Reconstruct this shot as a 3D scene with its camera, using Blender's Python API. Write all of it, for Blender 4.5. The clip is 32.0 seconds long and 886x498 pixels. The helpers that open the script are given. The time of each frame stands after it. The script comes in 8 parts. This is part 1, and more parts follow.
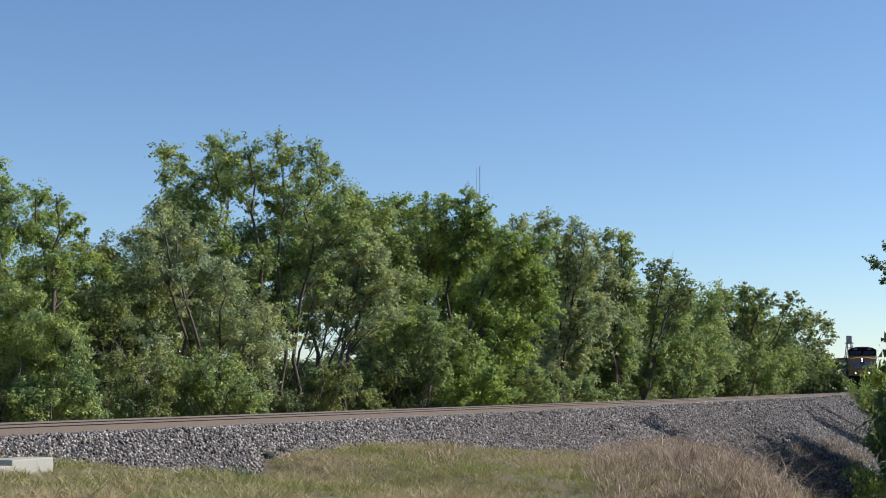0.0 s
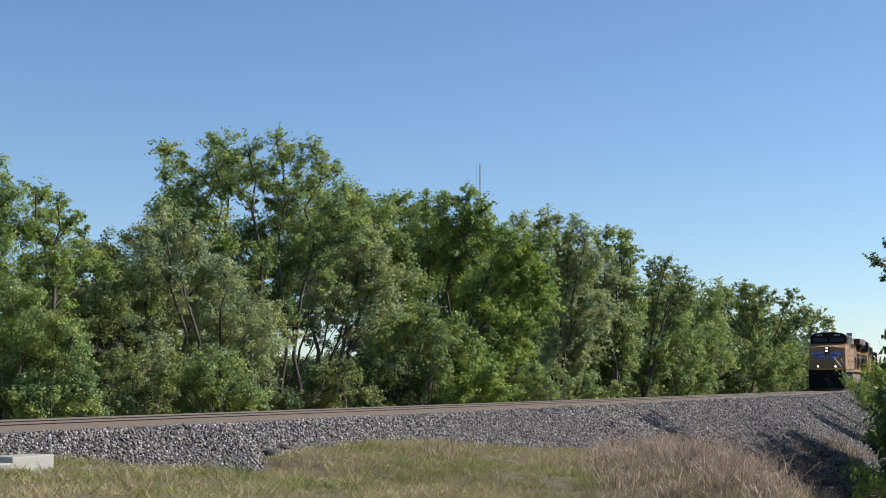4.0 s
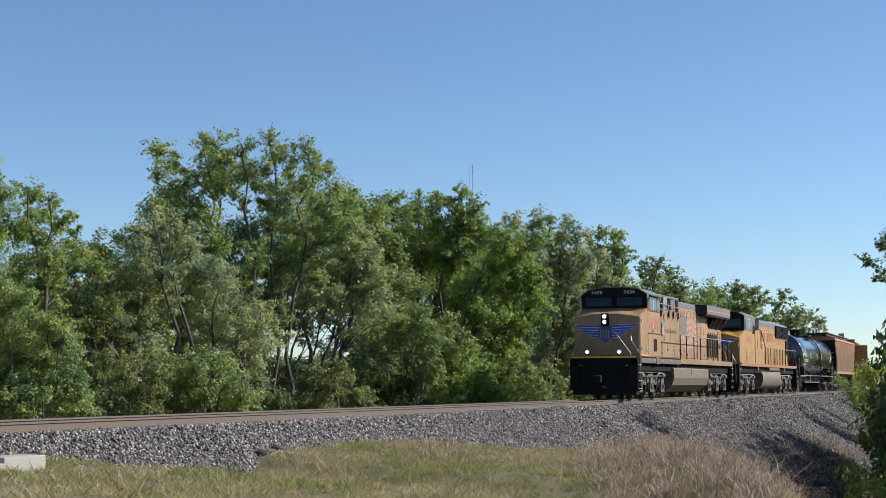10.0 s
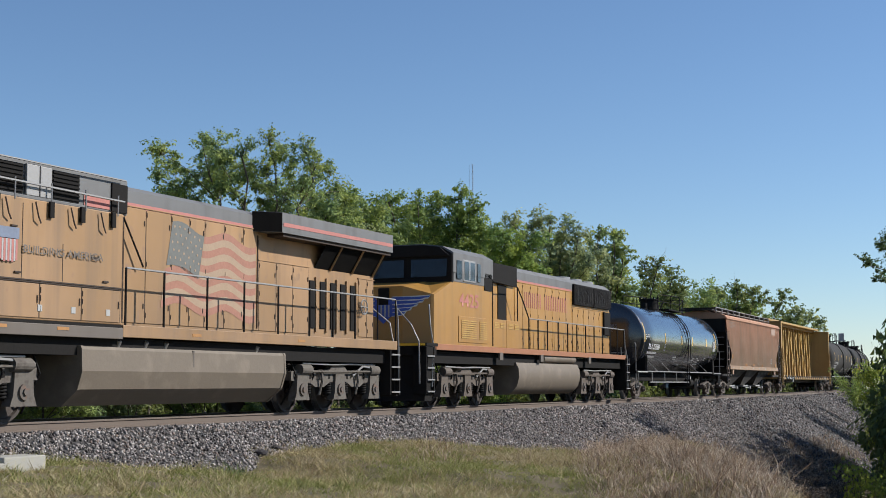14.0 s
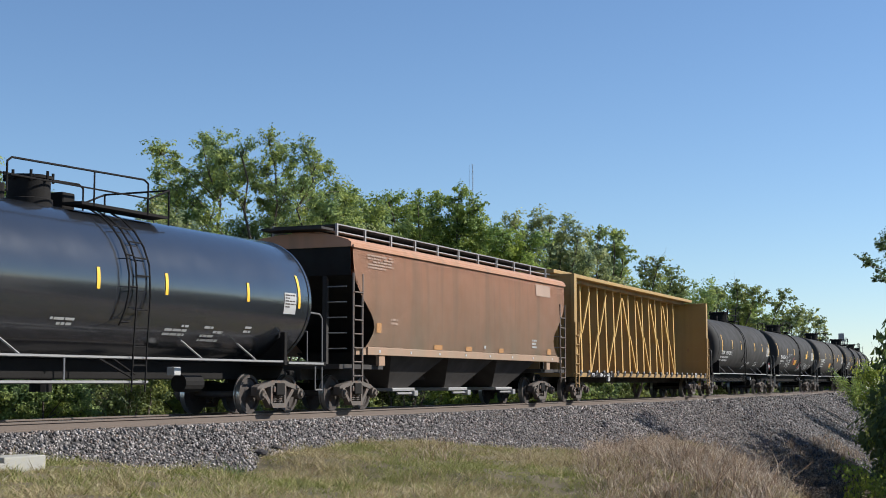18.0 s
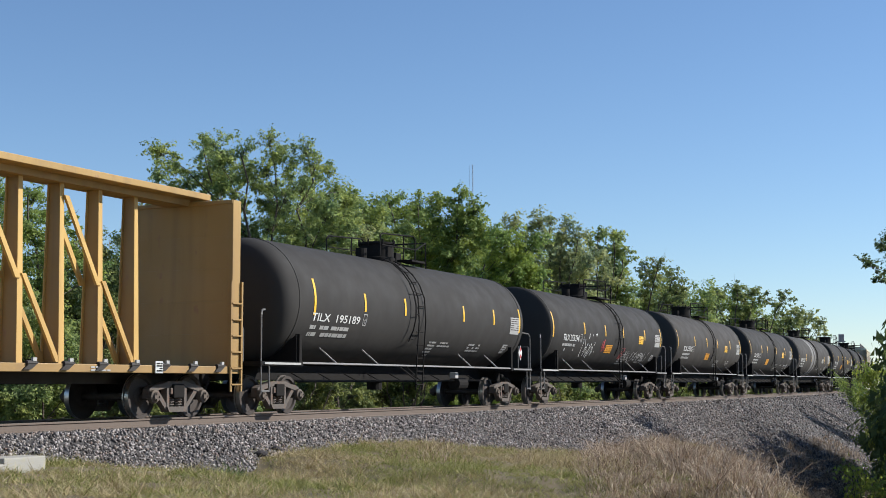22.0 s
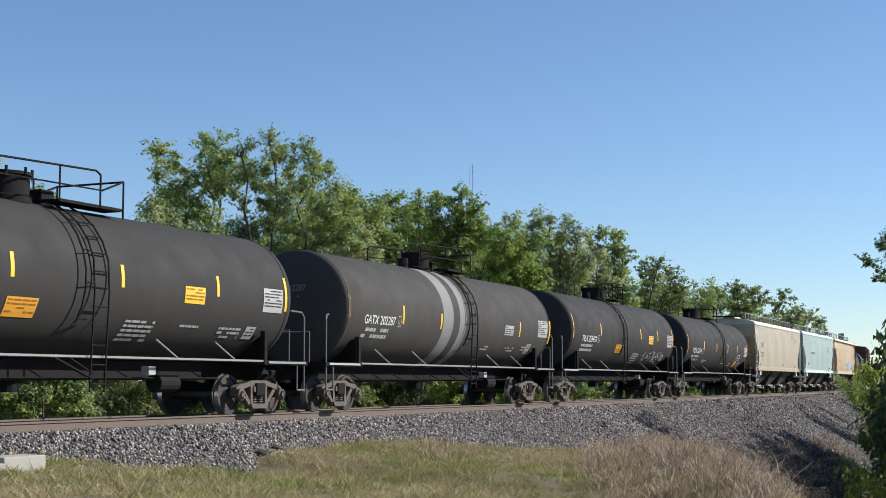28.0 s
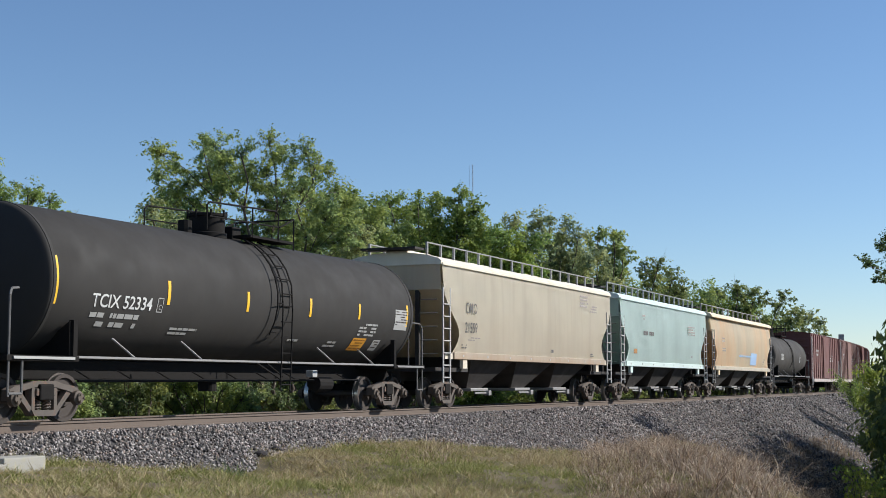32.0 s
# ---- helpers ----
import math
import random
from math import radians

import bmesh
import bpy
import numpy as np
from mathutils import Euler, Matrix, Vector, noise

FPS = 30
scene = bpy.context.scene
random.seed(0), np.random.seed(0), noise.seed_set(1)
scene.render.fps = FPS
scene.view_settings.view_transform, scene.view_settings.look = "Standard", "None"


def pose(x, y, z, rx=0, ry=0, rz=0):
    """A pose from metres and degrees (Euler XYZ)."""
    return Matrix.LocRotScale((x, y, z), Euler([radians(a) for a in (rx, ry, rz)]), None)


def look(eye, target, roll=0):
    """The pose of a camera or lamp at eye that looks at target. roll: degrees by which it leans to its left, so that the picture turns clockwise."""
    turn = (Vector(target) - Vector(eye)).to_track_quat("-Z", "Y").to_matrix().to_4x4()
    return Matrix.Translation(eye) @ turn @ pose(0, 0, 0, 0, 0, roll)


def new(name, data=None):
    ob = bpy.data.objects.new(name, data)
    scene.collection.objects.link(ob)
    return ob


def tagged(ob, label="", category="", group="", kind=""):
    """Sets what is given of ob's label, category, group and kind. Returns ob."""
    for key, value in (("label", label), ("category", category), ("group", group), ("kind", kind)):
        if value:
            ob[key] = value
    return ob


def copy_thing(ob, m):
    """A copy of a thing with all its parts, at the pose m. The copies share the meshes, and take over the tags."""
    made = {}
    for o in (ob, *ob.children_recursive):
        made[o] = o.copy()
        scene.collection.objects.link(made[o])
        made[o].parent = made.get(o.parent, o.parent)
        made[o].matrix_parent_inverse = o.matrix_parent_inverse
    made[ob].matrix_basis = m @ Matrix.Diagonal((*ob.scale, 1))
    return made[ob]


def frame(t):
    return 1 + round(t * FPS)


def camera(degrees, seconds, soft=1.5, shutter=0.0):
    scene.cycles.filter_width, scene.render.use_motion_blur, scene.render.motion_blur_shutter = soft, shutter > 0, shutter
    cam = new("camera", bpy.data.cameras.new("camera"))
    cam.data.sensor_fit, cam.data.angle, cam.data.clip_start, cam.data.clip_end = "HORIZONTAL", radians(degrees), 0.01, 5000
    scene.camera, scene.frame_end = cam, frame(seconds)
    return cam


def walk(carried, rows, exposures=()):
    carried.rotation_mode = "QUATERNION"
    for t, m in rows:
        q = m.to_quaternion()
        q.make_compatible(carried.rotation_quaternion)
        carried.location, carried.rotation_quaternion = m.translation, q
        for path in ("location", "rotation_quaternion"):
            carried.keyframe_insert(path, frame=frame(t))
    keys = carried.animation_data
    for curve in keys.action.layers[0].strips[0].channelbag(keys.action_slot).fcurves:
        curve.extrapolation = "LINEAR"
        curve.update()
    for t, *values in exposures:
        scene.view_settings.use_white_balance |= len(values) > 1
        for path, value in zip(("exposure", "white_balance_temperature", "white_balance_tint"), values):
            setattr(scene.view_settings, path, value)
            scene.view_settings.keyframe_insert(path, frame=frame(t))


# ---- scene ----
# The rails run past the camera; u is the way along the track, w the way from its
# centre towards the camera, z = 0 the top of the rails.
HEADING, CURVE, CURVE2, CROSS = 1.16372, 6.678e-4, -8.036e-6, 46.462


def heading(u):
    v = min(max(u, -40.0), 110.0)
    h = HEADING + CURVE * v + CURVE2 * v * v
    return h + 0.00225 * max(0.0, min(u, 190.0) - 70.0)


STEP = 0.5
LINE = {0: (0.0, CROSS)}
for i in range(1, 1401):
    x, y = LINE[i - 1]
    a = heading((i - 0.5) * STEP)
    LINE[i] = (x + math.cos(a) * STEP, y + math.sin(a) * STEP)
    x, y = LINE[1 - i]
    a = heading((0.5 - i) * STEP)
    LINE[-i] = (x - math.cos(a) * STEP, y - math.sin(a) * STEP)


def track(u, w=0.0, z=0.0):
    """The place u along the track and w to its side."""
    i = math.floor(u / STEP)
    f = u / STEP - i
    a, b = LINE[i], LINE[i + 1]
    h = heading(u)
    return Vector((a[0] + (b[0] - a[0]) * f + w * math.sin(h), a[1] + (b[1] - a[1]) * f - w * math.cos(h), z))


def rolled(t):
    """How far the train has come at t seconds, in metres, from its place at 22 s."""
    q = t - 22.0
    return 11.78946 * q + 0.0508182 * q * q / 2 - 0.00208266 * q ** 3 / 6


# ---- camera: on a stand, turned and tilted by a hair ----
EYE, TILT = (0.0, 0.0, 0.713), 95.3029
cam = camera(34.104, 32.0, soft=0.9)
SWAY = [(0, 12.7, 4.4), (0.5, 13.4, 3.8), (1, 13.5, 2.8), (1.5, 13.3, 1.9), (2, 13.5, 1.8), (3, 13.6, 1.4), (3.5, 13.4, 0.2), (5.5, 13.2, -1.2),
        (6, 7.6, -1.2), (6.5, 1.5, 0), (7, 0, 0), (13, 0, 0), (20, 0, 0), (21, 0, 1.5), (22, 0, 1.5), (23, 0, 0), (24, 0, -1.5), (25, 0, -1.9),
        (25.5, 0, -3), (27.5, 0, -1.5), (28, 0, 0), (28.5, 0, 1.3), (29, 0, 1.5), (32, 0, 1.6)]
LENS = 2556.4
walk(cam, [(t, pose(*EYE, TILT + math.degrees(dy / LENS), 0.068, math.degrees(dx / LENS))) for t, dx, dy in SWAY], exposures=[(0.0, 0.44, 6050, 10), (11.5, 0.44, 6050, 10), (13.0, 0.32, 6050, 10), (14.5, 0.24, 6050, 10), (16.5, 0.38, 6050, 10), (18.2, 0.42, 6050, 10), (19.0, 0.34, 6050, 10), (21.5, 0.4, 6050, 10), (23.0, 0.46, 6050, 10), (31.0, 0.44, 6050, 10), (32.0, 0.3, 6050, 10)])

# ---- light ----
SUN_AZ, SUN_EL = 11.0, 34.0
world = bpy.data.worlds.new("sky")
scene.world = world
world.use_nodes = True
sky = world.node_tree.nodes.new("ShaderNodeTexSky")
sky.sky_type, sky.sun_disc = "NISHITA", False
sky.sun_elevation = radians(SUN_EL)
sky.sun_rotation = radians(90 - SUN_AZ)
sky.altitude, sky.air_density, sky.dust_density, sky.ozone_density = 900.0, 1.0, 0.1, 3.5
world.node_tree.links.new(sky.outputs[0], world.node_tree.nodes["Background"].inputs[0])
world.node_tree.nodes["Background"].inputs[1].default_value = 0.093
sun = new("sun", bpy.data.lights.new("sun", "SUN"))
sun.data.energy, sun.data.angle, sun.data.color = 5.0, radians(0.53), (1.0, 0.93, 0.82)
a, e = radians(SUN_AZ), radians(SUN_EL)
sun.matrix_world = look((40 * math.cos(a) * math.cos(e), 40 * math.sin(a) * math.cos(e), 40 * math.sin(e)), (0, 0, 0))


# ---- mesh helpers ----
def part(name, bm, material, parent=None, label=""):
    me = bpy.data.meshes.new(name)
    bm.to_mesh(me)
    bm.free()
    ob = new(name, me)
    me.materials.append(material)
    if parent is not None:
        ob.parent = parent
    if label:
        ob["label"] = label
    return ob


def thing(name, label, category, group=""):
    return tagged(new(name), label, category, group)


def flat_mesh(name, verts, faces, material, parent=None):
    me = bpy.data.meshes.new(name)
    me.from_pydata(verts, [], faces)
    me.materials.append(material)
    ob = new(name, me)
    if parent is not None:
        ob.parent = parent
    return ob


def box(bm, x0, x1, y0, y1, z0, z1, bevel=0.0):
    made = bmesh.ops.create_cube(bm, size=1.0, matrix=Matrix.LocRotScale(((x0 + x1) / 2, (y0 + y1) / 2, (z0 + z1) / 2), None, (x1 - x0, y1 - y0, z1 - z0)))
    if bevel:
        edges = list({e for v in made["verts"] for e in v.link_edges})
        bmesh.ops.bevel(bm, geom=edges, offset=bevel, segments=2, affect="EDGES", profile=0.5)
    return bm


def rod(bm, a, b, r, n=8, r2=None):
    """A round bar from a to b."""
    a, b = Vector(a), Vector(b)
    d = b - a
    m = Matrix.Translation((a + b) / 2) @ d.to_track_quat("Z", "Y").to_matrix().to_4x4()
    bmesh.ops.create_cone(bm, cap_ends=True, segments=n, radius1=r, radius2=r if r2 is None else r2, depth=d.length, matrix=m)
    return bm


def pipe(bm, points, r, n=6):
    for a, b in zip(points, points[1:]):
        rod(bm, a, b, r, n)
    return bm


def prism(bm, outline, y0, y1):
    """An outline in x and z, drawn through from y0 to y1."""
    front = [bm.verts.new((x, y0, z)) for x, z in outline]
    back = [bm.verts.new((x, y1, z)) for x, z in outline]
    n = len(outline)
    bm.faces.new(front)
    bm.faces.new(back[::-1])
    for i in range(n):
        j = (i + 1) % n
        bm.faces.new((front[j], front[i], back[i], back[j]))
    bmesh.ops.recalc_face_normals(bm, faces=bm.faces[:])
    return bm


def section(bm, outline, x0, x1):
    """An outline in y and z, drawn through from x0 to x1."""
    front = [bm.verts.new((x0, y, z)) for y, z in outline]
    back = [bm.verts.new((x1, y, z)) for y, z in outline]
    n = len(outline)
    bm.faces.new(front)
    bm.faces.new(back[::-1])
    for i in range(n):
        j = (i + 1) % n
        bm.faces.new((front[j], front[i], back[i], back[j]))
    bmesh.ops.recalc_face_normals(bm, faces=bm.faces[:])
    return bm


def B():
    return bmesh.new()


def islands(bm):
    """The loose pieces of a mesh, as lists of faces."""
    seen, out = set(), []
    for f in bm.faces:
        if f in seen:
            continue
        stack, piece = [f], []
        seen.add(f)
        while stack:
            g = stack.pop()
            piece.append(g)
            for v in g.verts:
                for h in v.link_faces:
                    if h not in seen:
                        seen.add(h)
                        stack.append(h)
        out.append(piece)
    return out


def each(name, bm, material, parent, sub="", label=""):
    """One object for every loose piece; with sub, the first piece is the part and carries the others."""
    first = None
    for piece in islands(bm):
        verts, index, faces = [], {}, []
        for f in piece:
            row = []
            for v in f.verts:
                if v not in index:
                    index[v] = len(verts)
                    verts.append(tuple(v.co))
                row.append(index[v])
            faces.append(row)
        ob = flat_mesh(name if first is None or not sub else sub, verts, faces, material, first if first is not None and sub else parent)
        if label:
            ob["label"] = label
        first = first or ob
    bm.free()
    return first


# ---- materials ----
def material(name, color, rough=0.6, metal=0.0, vary=0.25, size=1.5, grain=18.0, bump=0.15, dirt=None, dirt_amount=0.0, spec=0.5):
    """Paint, stone or earth: a base colour, broad stains and fine grain, and a little relief."""
    m = bpy.data.materials.new(name)
    m.use_nodes = True
    nt = m.node_tree
    nodes, link = nt.nodes, nt.links.new
    bsdf = nodes["Principled BSDF"]
    co = nodes.new("ShaderNodeTexCoord")
    broad = nodes.new("ShaderNodeTexNoise")
    broad.inputs["Scale"].default_value, broad.inputs["Detail"].default_value = size, 6.0
    fine = nodes.new("ShaderNodeTexNoise")
    fine.inputs["Scale"].default_value, fine.inputs["Detail"].default_value = grain, 4.0
    link(co.outputs["Object"], broad.inputs["Vector"])
    link(co.outputs["Object"], fine.inputs["Vector"])
    mix = nodes.new("ShaderNodeMix")
    mix.data_type = "RGBA"
    mix.inputs["A"].default_value = (*[c * (1 - vary) for c in color], 1)
    mix.inputs["B"].default_value = (*[min(1, c * (1 + vary)) for c in color], 1)
    both = nodes.new("ShaderNodeMath")
    both.operation = "MULTIPLY_ADD"
    both.inputs[1].default_value, both.inputs[2].default_value = 0.5, 0.0
    add = nodes.new("ShaderNodeMath")
    add.operation = "ADD"
    link(broad.outputs[0], add.inputs[0])
    link(fine.outputs[0], add.inputs[1])
    link(add.outputs[0], both.inputs[0])
    link(both.outputs[0], mix.inputs["Factor"])
    out = mix.outputs["Result"]
    if dirt:
        spots = nodes.new("ShaderNodeTexNoise")
        spots.inputs["Scale"].default_value, spots.inputs["Detail"].default_value = size * 2.3, 8.0
        link(co.outputs["Object"], spots.inputs["Vector"])
        ramp = nodes.new("ShaderNodeMapRange")
        ramp.inputs["From Min"].default_value, ramp.inputs["From Max"].default_value = 0.62 - dirt_amount * 0.3, 0.78 - dirt_amount * 0.2
        link(spots.outputs[0], ramp.inputs["Value"])
        over = nodes.new("ShaderNodeMix")
        over.data_type = "RGBA"
        link(ramp.outputs[0], over.inputs["Factor"])
        link(out, over.inputs["A"])
        over.inputs["B"].default_value = (*dirt, 1)
        out = over.outputs["Result"]
    link(out, bsdf.inputs["Base Color"])
    bsdf.inputs["Roughness"].default_value, bsdf.inputs["Metallic"].default_value = rough, metal
    bsdf.inputs["Specular IOR Level"].default_value = spec
    if bump:
        b = nodes.new("ShaderNodeBump")
        b.inputs["Strength"].default_value, b.inputs["Distance"].default_value = bump, 0.02
        link(fine.outputs[0], b.inputs["Height"])
        link(b.outputs[0], bsdf.inputs["Normal"])
    return m


def leaf_material(name, color, vary=0.5):
    """Thin leaves: every leaf has its own tint, and so has every part of a crown."""
    m = bpy.data.materials.new(name)
    m.use_nodes = True
    nodes, link = m.node_tree.nodes, m.node_tree.links.new
    bsdf = nodes["Principled BSDF"]
    geo = nodes.new("ShaderNodeNewGeometry")
    mix = nodes.new("ShaderNodeMix")
    mix.data_type = "RGBA"
    mix.inputs["A"].default_value = (color[0] * (1 - vary * 0.7), color[1] * (1 - vary * 0.6), color[2] * (1 - vary * 0.5), 1)
    mix.inputs["B"].default_value = (color[0] * (1 + vary), color[1] * (1 + vary * 0.8), color[2] * (1 + vary * 0.4), 1)
    link(geo.outputs["Random Per Island"], mix.inputs["Factor"])
    broad = nodes.new("ShaderNodeTexNoise")
    broad.inputs["Scale"].default_value, broad.inputs["Detail"].default_value = 0.9, 3.0
    link(geo.outputs["Position"], broad.inputs["Vector"])
    spread = nodes.new("ShaderNodeMapRange")
    spread.inputs["From Min"].default_value, spread.inputs["From Max"].default_value = 0.36, 0.64
    link(broad.outputs[0], spread.inputs["Value"])
    tint = nodes.new("ShaderNodeMix")
    tint.data_type = "RGBA"
    tint.inputs["A"].default_value, tint.inputs["B"].default_value = (0.75, 0.85, 1.0, 1), (1.2, 1.12, 0.85, 1)
    link(spread.outputs[0], tint.inputs["Factor"])
    both = nodes.new("ShaderNodeMix")
    both.data_type, both.blend_type = "RGBA", "MULTIPLY"
    both.inputs["Factor"].default_value = 1.0
    link(mix.outputs["Result"], both.inputs["A"])
    link(tint.outputs["Result"], both.inputs["B"])
    colour = both.outputs["Result"]
    link(colour, bsdf.inputs["Base Color"])
    bsdf.inputs["Roughness"].default_value, bsdf.inputs["Specular IOR Level"].default_value = 0.6, 0.2
    see = nodes.new("ShaderNodeBsdfTranslucent")
    link(colour, see.inputs["Color"])
    blend = nodes.new("ShaderNodeMixShader")
    blend.inputs[0].default_value = 0.42
    link(bsdf.outputs[0], blend.inputs[1])
    link(see.outputs[0], blend.inputs[2])
    link(blend.outputs[0], nodes["Material Output"].inputs["Surface"])
    return m


BALLAST = material("ballast", (0.05, 0.045, 0.042), 0.9, vary=0.5, size=0.6, grain=22, bump=0.8)
GROUND = material("earth_and_grass", (0.15, 0.115, 0.066), 0.95, vary=0.45, size=0.6, grain=14, bump=0.8, dirt=(0.1, 0.085, 0.045), dirt_amount=0.4)
RAIL_SIDE = material("rusty_rail", (0.135, 0.102, 0.08), 0.8, vary=0.2, size=2)
RAIL_TOP = material("worn_rail_head", (0.5, 0.48, 0.46), 0.35, metal=0.9, vary=0.1)
GREY = material("roof_grey", (0.24, 0.24, 0.25), 0.6, vary=0.2)
BLACK = material("underframe_black", (0.017, 0.0155, 0.0145), 0.85, vary=0.4, spec=0.12)
BARK = material("bark", (0.09, 0.07, 0.055), 0.95, vary=0.4, size=3, grain=14, bump=0.7)
LEAF = leaf_material("elm_leaves", (0.27, 0.335, 0.125))
# deep green, darkened further: the undergrowth's shade is put into this leaf colour
LEAF_DARK = leaf_material("deep_green_shaded_leaves", (0.13, 0.17, 0.065))
LEAF_PALE = leaf_material("grey_green_leaves", (0.33, 0.37, 0.19), 0.4)
LEAF_GREEN = leaf_material("mid_green_leaves", (0.24, 0.31, 0.095))
LEAF_MID = leaf_material("mixed_green_leaves", (0.21, 0.25, 0.1))
LEAF_FRESH = leaf_material("fresh_green_leaves", (0.28, 0.36, 0.095), 0.4)
DEAD_WOOD = material("bleached_dead_wood", (0.26, 0.22, 0.18), 0.9, vary=0.3, size=4)
LEAF_BRIGHT = leaf_material("yellow_green_leaves", (0.3, 0.36, 0.08), 0.4)


def ramp_material(name, colors, rough=0.9, thin=0.0):
    """Each loose piece takes its own colour from a row of colours."""
    m = bpy.data.materials.new(name)
    m.use_nodes = True
    nodes, link = m.node_tree.nodes, m.node_tree.links.new
    bsdf = nodes["Principled BSDF"]
    geo = nodes.new("ShaderNodeNewGeometry")
    ramp = nodes.new("ShaderNodeValToRGB")
    el = ramp.color_ramp.elements
    while len(el) < len(colors):
        el.new(0.5)
    for k, c in enumerate(colors):
        el[k].position = k / (len(colors) - 1)
        el[k].color = (*c, 1)
    link(geo.outputs["Random Per Island"], ramp.inputs[0])
    link(ramp.outputs[0], bsdf.inputs["Base Color"])
    bsdf.inputs["Roughness"].default_value = rough
    bsdf.inputs["Specular IOR Level"].default_value = 0.25
    if thin:
        see = nodes.new("ShaderNodeBsdfTranslucent")
        link(ramp.outputs[0], see.inputs["Color"])
        blend = nodes.new("ShaderNodeMixShader")
        blend.inputs[0].default_value = thin
        link(bsdf.outputs[0], blend.inputs[1])
        link(see.outputs[0], blend.inputs[2])
        link(blend.outputs[0], nodes["Material Output"].inputs["Surface"])
    return m


STONES = ramp_material("crushed_stone", [(0.035, 0.031, 0.03), (0.085, 0.076, 0.072), (0.135, 0.122, 0.115), (0.2, 0.18, 0.168), (0.3, 0.275, 0.256), (0.18, 0.13, 0.105), (0.5, 0.46, 0.43), (0.06, 0.052, 0.05)])
GRASS_GREEN = ramp_material("green_grass", [(0.13, 0.16, 0.035), (0.22, 0.24, 0.06), (0.31, 0.3, 0.1), (0.42, 0.37, 0.18), (0.26, 0.28, 0.08)], 0.8, 0.3)
GRASS_DRY = ramp_material("dry_grass", [(0.22, 0.165, 0.085), (0.4, 0.31, 0.17), (0.52, 0.42, 0.25), (0.33, 0.3, 0.11), (0.6, 0.51, 0.34)], 0.85, 0.25)
STRAW = ramp_material("tall_straw", [(0.13, 0.09, 0.06), (0.3, 0.21, 0.14), (0.42, 0.32, 0.22), (0.62, 0.52, 0.4), (0.24, 0.16, 0.11)], 0.85, 0.25)
CONCRETE = material("whitewashed_concrete", (0.34, 0.325, 0.285), 0.9, vary=0.15, size=5, grain=40, bump=0.4, dirt=(0.35, 0.33, 0.25), dirt_amount=0.4)


# ---- ground ----
def smooth(a, b, v):
    f = min(1.0, max(0.0, (v - a) / (b - a)))
    return f * f * (3 - 2 * f)


TOE_U = (-60, -26, -23, -21.5, -19.5, -17, -15.5, -8.8, -7.8, -5, 0, 2, 6, 11, 15, 19, 24, 30, 42, 60, 200)
TOE_Z = (-0.7, -0.55, -0.6, -0.85, -1.1, -1.05, -0.8, -0.8, -1.15, -1.3, -1.42, -1.65, -1.6, -1.5, -1.7, -2.2, -3.0, -3.5, -4.0, -4.2, -4.2)


def field(u, w):
    """The height of the field on either side of the ballast bank."""
    if w < 0:
        z = -1.3 - 0.6 * smooth(-4, -10, w)
    else:
        z = float(np.interp(u, TOE_U, TOE_Z)) - 0.05 * max(0.0, min(w, 20.0) - 3.0)
        z -= 0.5 * smooth(8, 20, u) * smooth(6, 11, w)
        # the bank falls away past the tall straw
        z -= 1.7 * smooth(7, 16, u + 2.7 * (w - 5)) * smooth(5, 8.5, w) * smooth(60, 30, u)
    z += 0.06 * noise.noise((u * 1.4, w * 1.4, 14.0))
    z += 0.1 * noise.noise((u * 0.25, w * 0.25, 1.0)) + 0.05 * noise.noise((u * 0.9, w * 0.9, 4.0)) + 0.03 * noise.noise((u * 2.3, w * 2.3, 9.0))
    return z


def bed(w):
    """The height of the ballast bank."""
    return -0.2 - max(0.0, abs(w) - 1.75) * 0.6


US = [-690, -500, -350, -250, -180, -140, -110, -90, -75] + [-60 + 0.6 * i for i in range(200)] + [60 + 1.5 * i for i in range(60)] + [150 + 5 * i for i in range(20)] + [250, 300, 400, 540, 690]
WS = [-1500, -900, -500, -300, -180, -120, -80, -60, -45, -35, -28, -22, -18, -15, -12, -10, -8, -6.5, -5.5, -4.5, -3.6, -2.8] + [-2 + 0.4 * i for i in range(62)] + [24, 27, 30, 35, 42, 55, 75, 110, 160, 250, 400, 700, 1500]


def sheet(name, us, ws, height, mat):
    verts = []
    for u in us:
        for w in ws:
            p = track(u, w)
            verts.append((p.x, p.y, height(u, w)))
    n = len(ws)
    faces = [(i * n + j, (i + 1) * n + j, (i + 1) * n + j + 1, i * n + j + 1) for i in range(len(us) - 1) for j in range(n - 1)]
    ob = flat_mesh(name, verts, faces, mat)
    for p in ob.data.polygons:
        p.use_smooth = True
    return ob


def build_ground():
    ob = sheet("ground", US, WS, lambda u, w: min(field(u, w), bed(w) - 0.12) if abs(w) < 2.6 else field(u, w), GROUND)
    tagged(ob, "dry grassy ground beside the railway line", "ground", kind="structure")
    ws = [-5.2, -4.6, -4, -3.4, -2.9, -2.4, -2, -1.75, -1.2, -0.6, 0, 0.6, 1.2, 1.75, 2, 2.3, 2.7, 3.1, 3.5, 4, 4.5, 5, 5.5, 6, 6.6, 7.2, 8, 9]
    us = [-90 + 0.8 * i for i in range(300)] + [150 + 4 * i for i in range(80)]
    ob = sheet("ballast_bed", us, ws, lambda u, w: bed(w) + 0.05 * noise.noise((u * 0.7, w * 0.7, 0)) - 0.02, BALLAST)
    tagged(ob, "grey crushed stone ballast bank under the rails", "ballast", kind="structure")


build_ground()


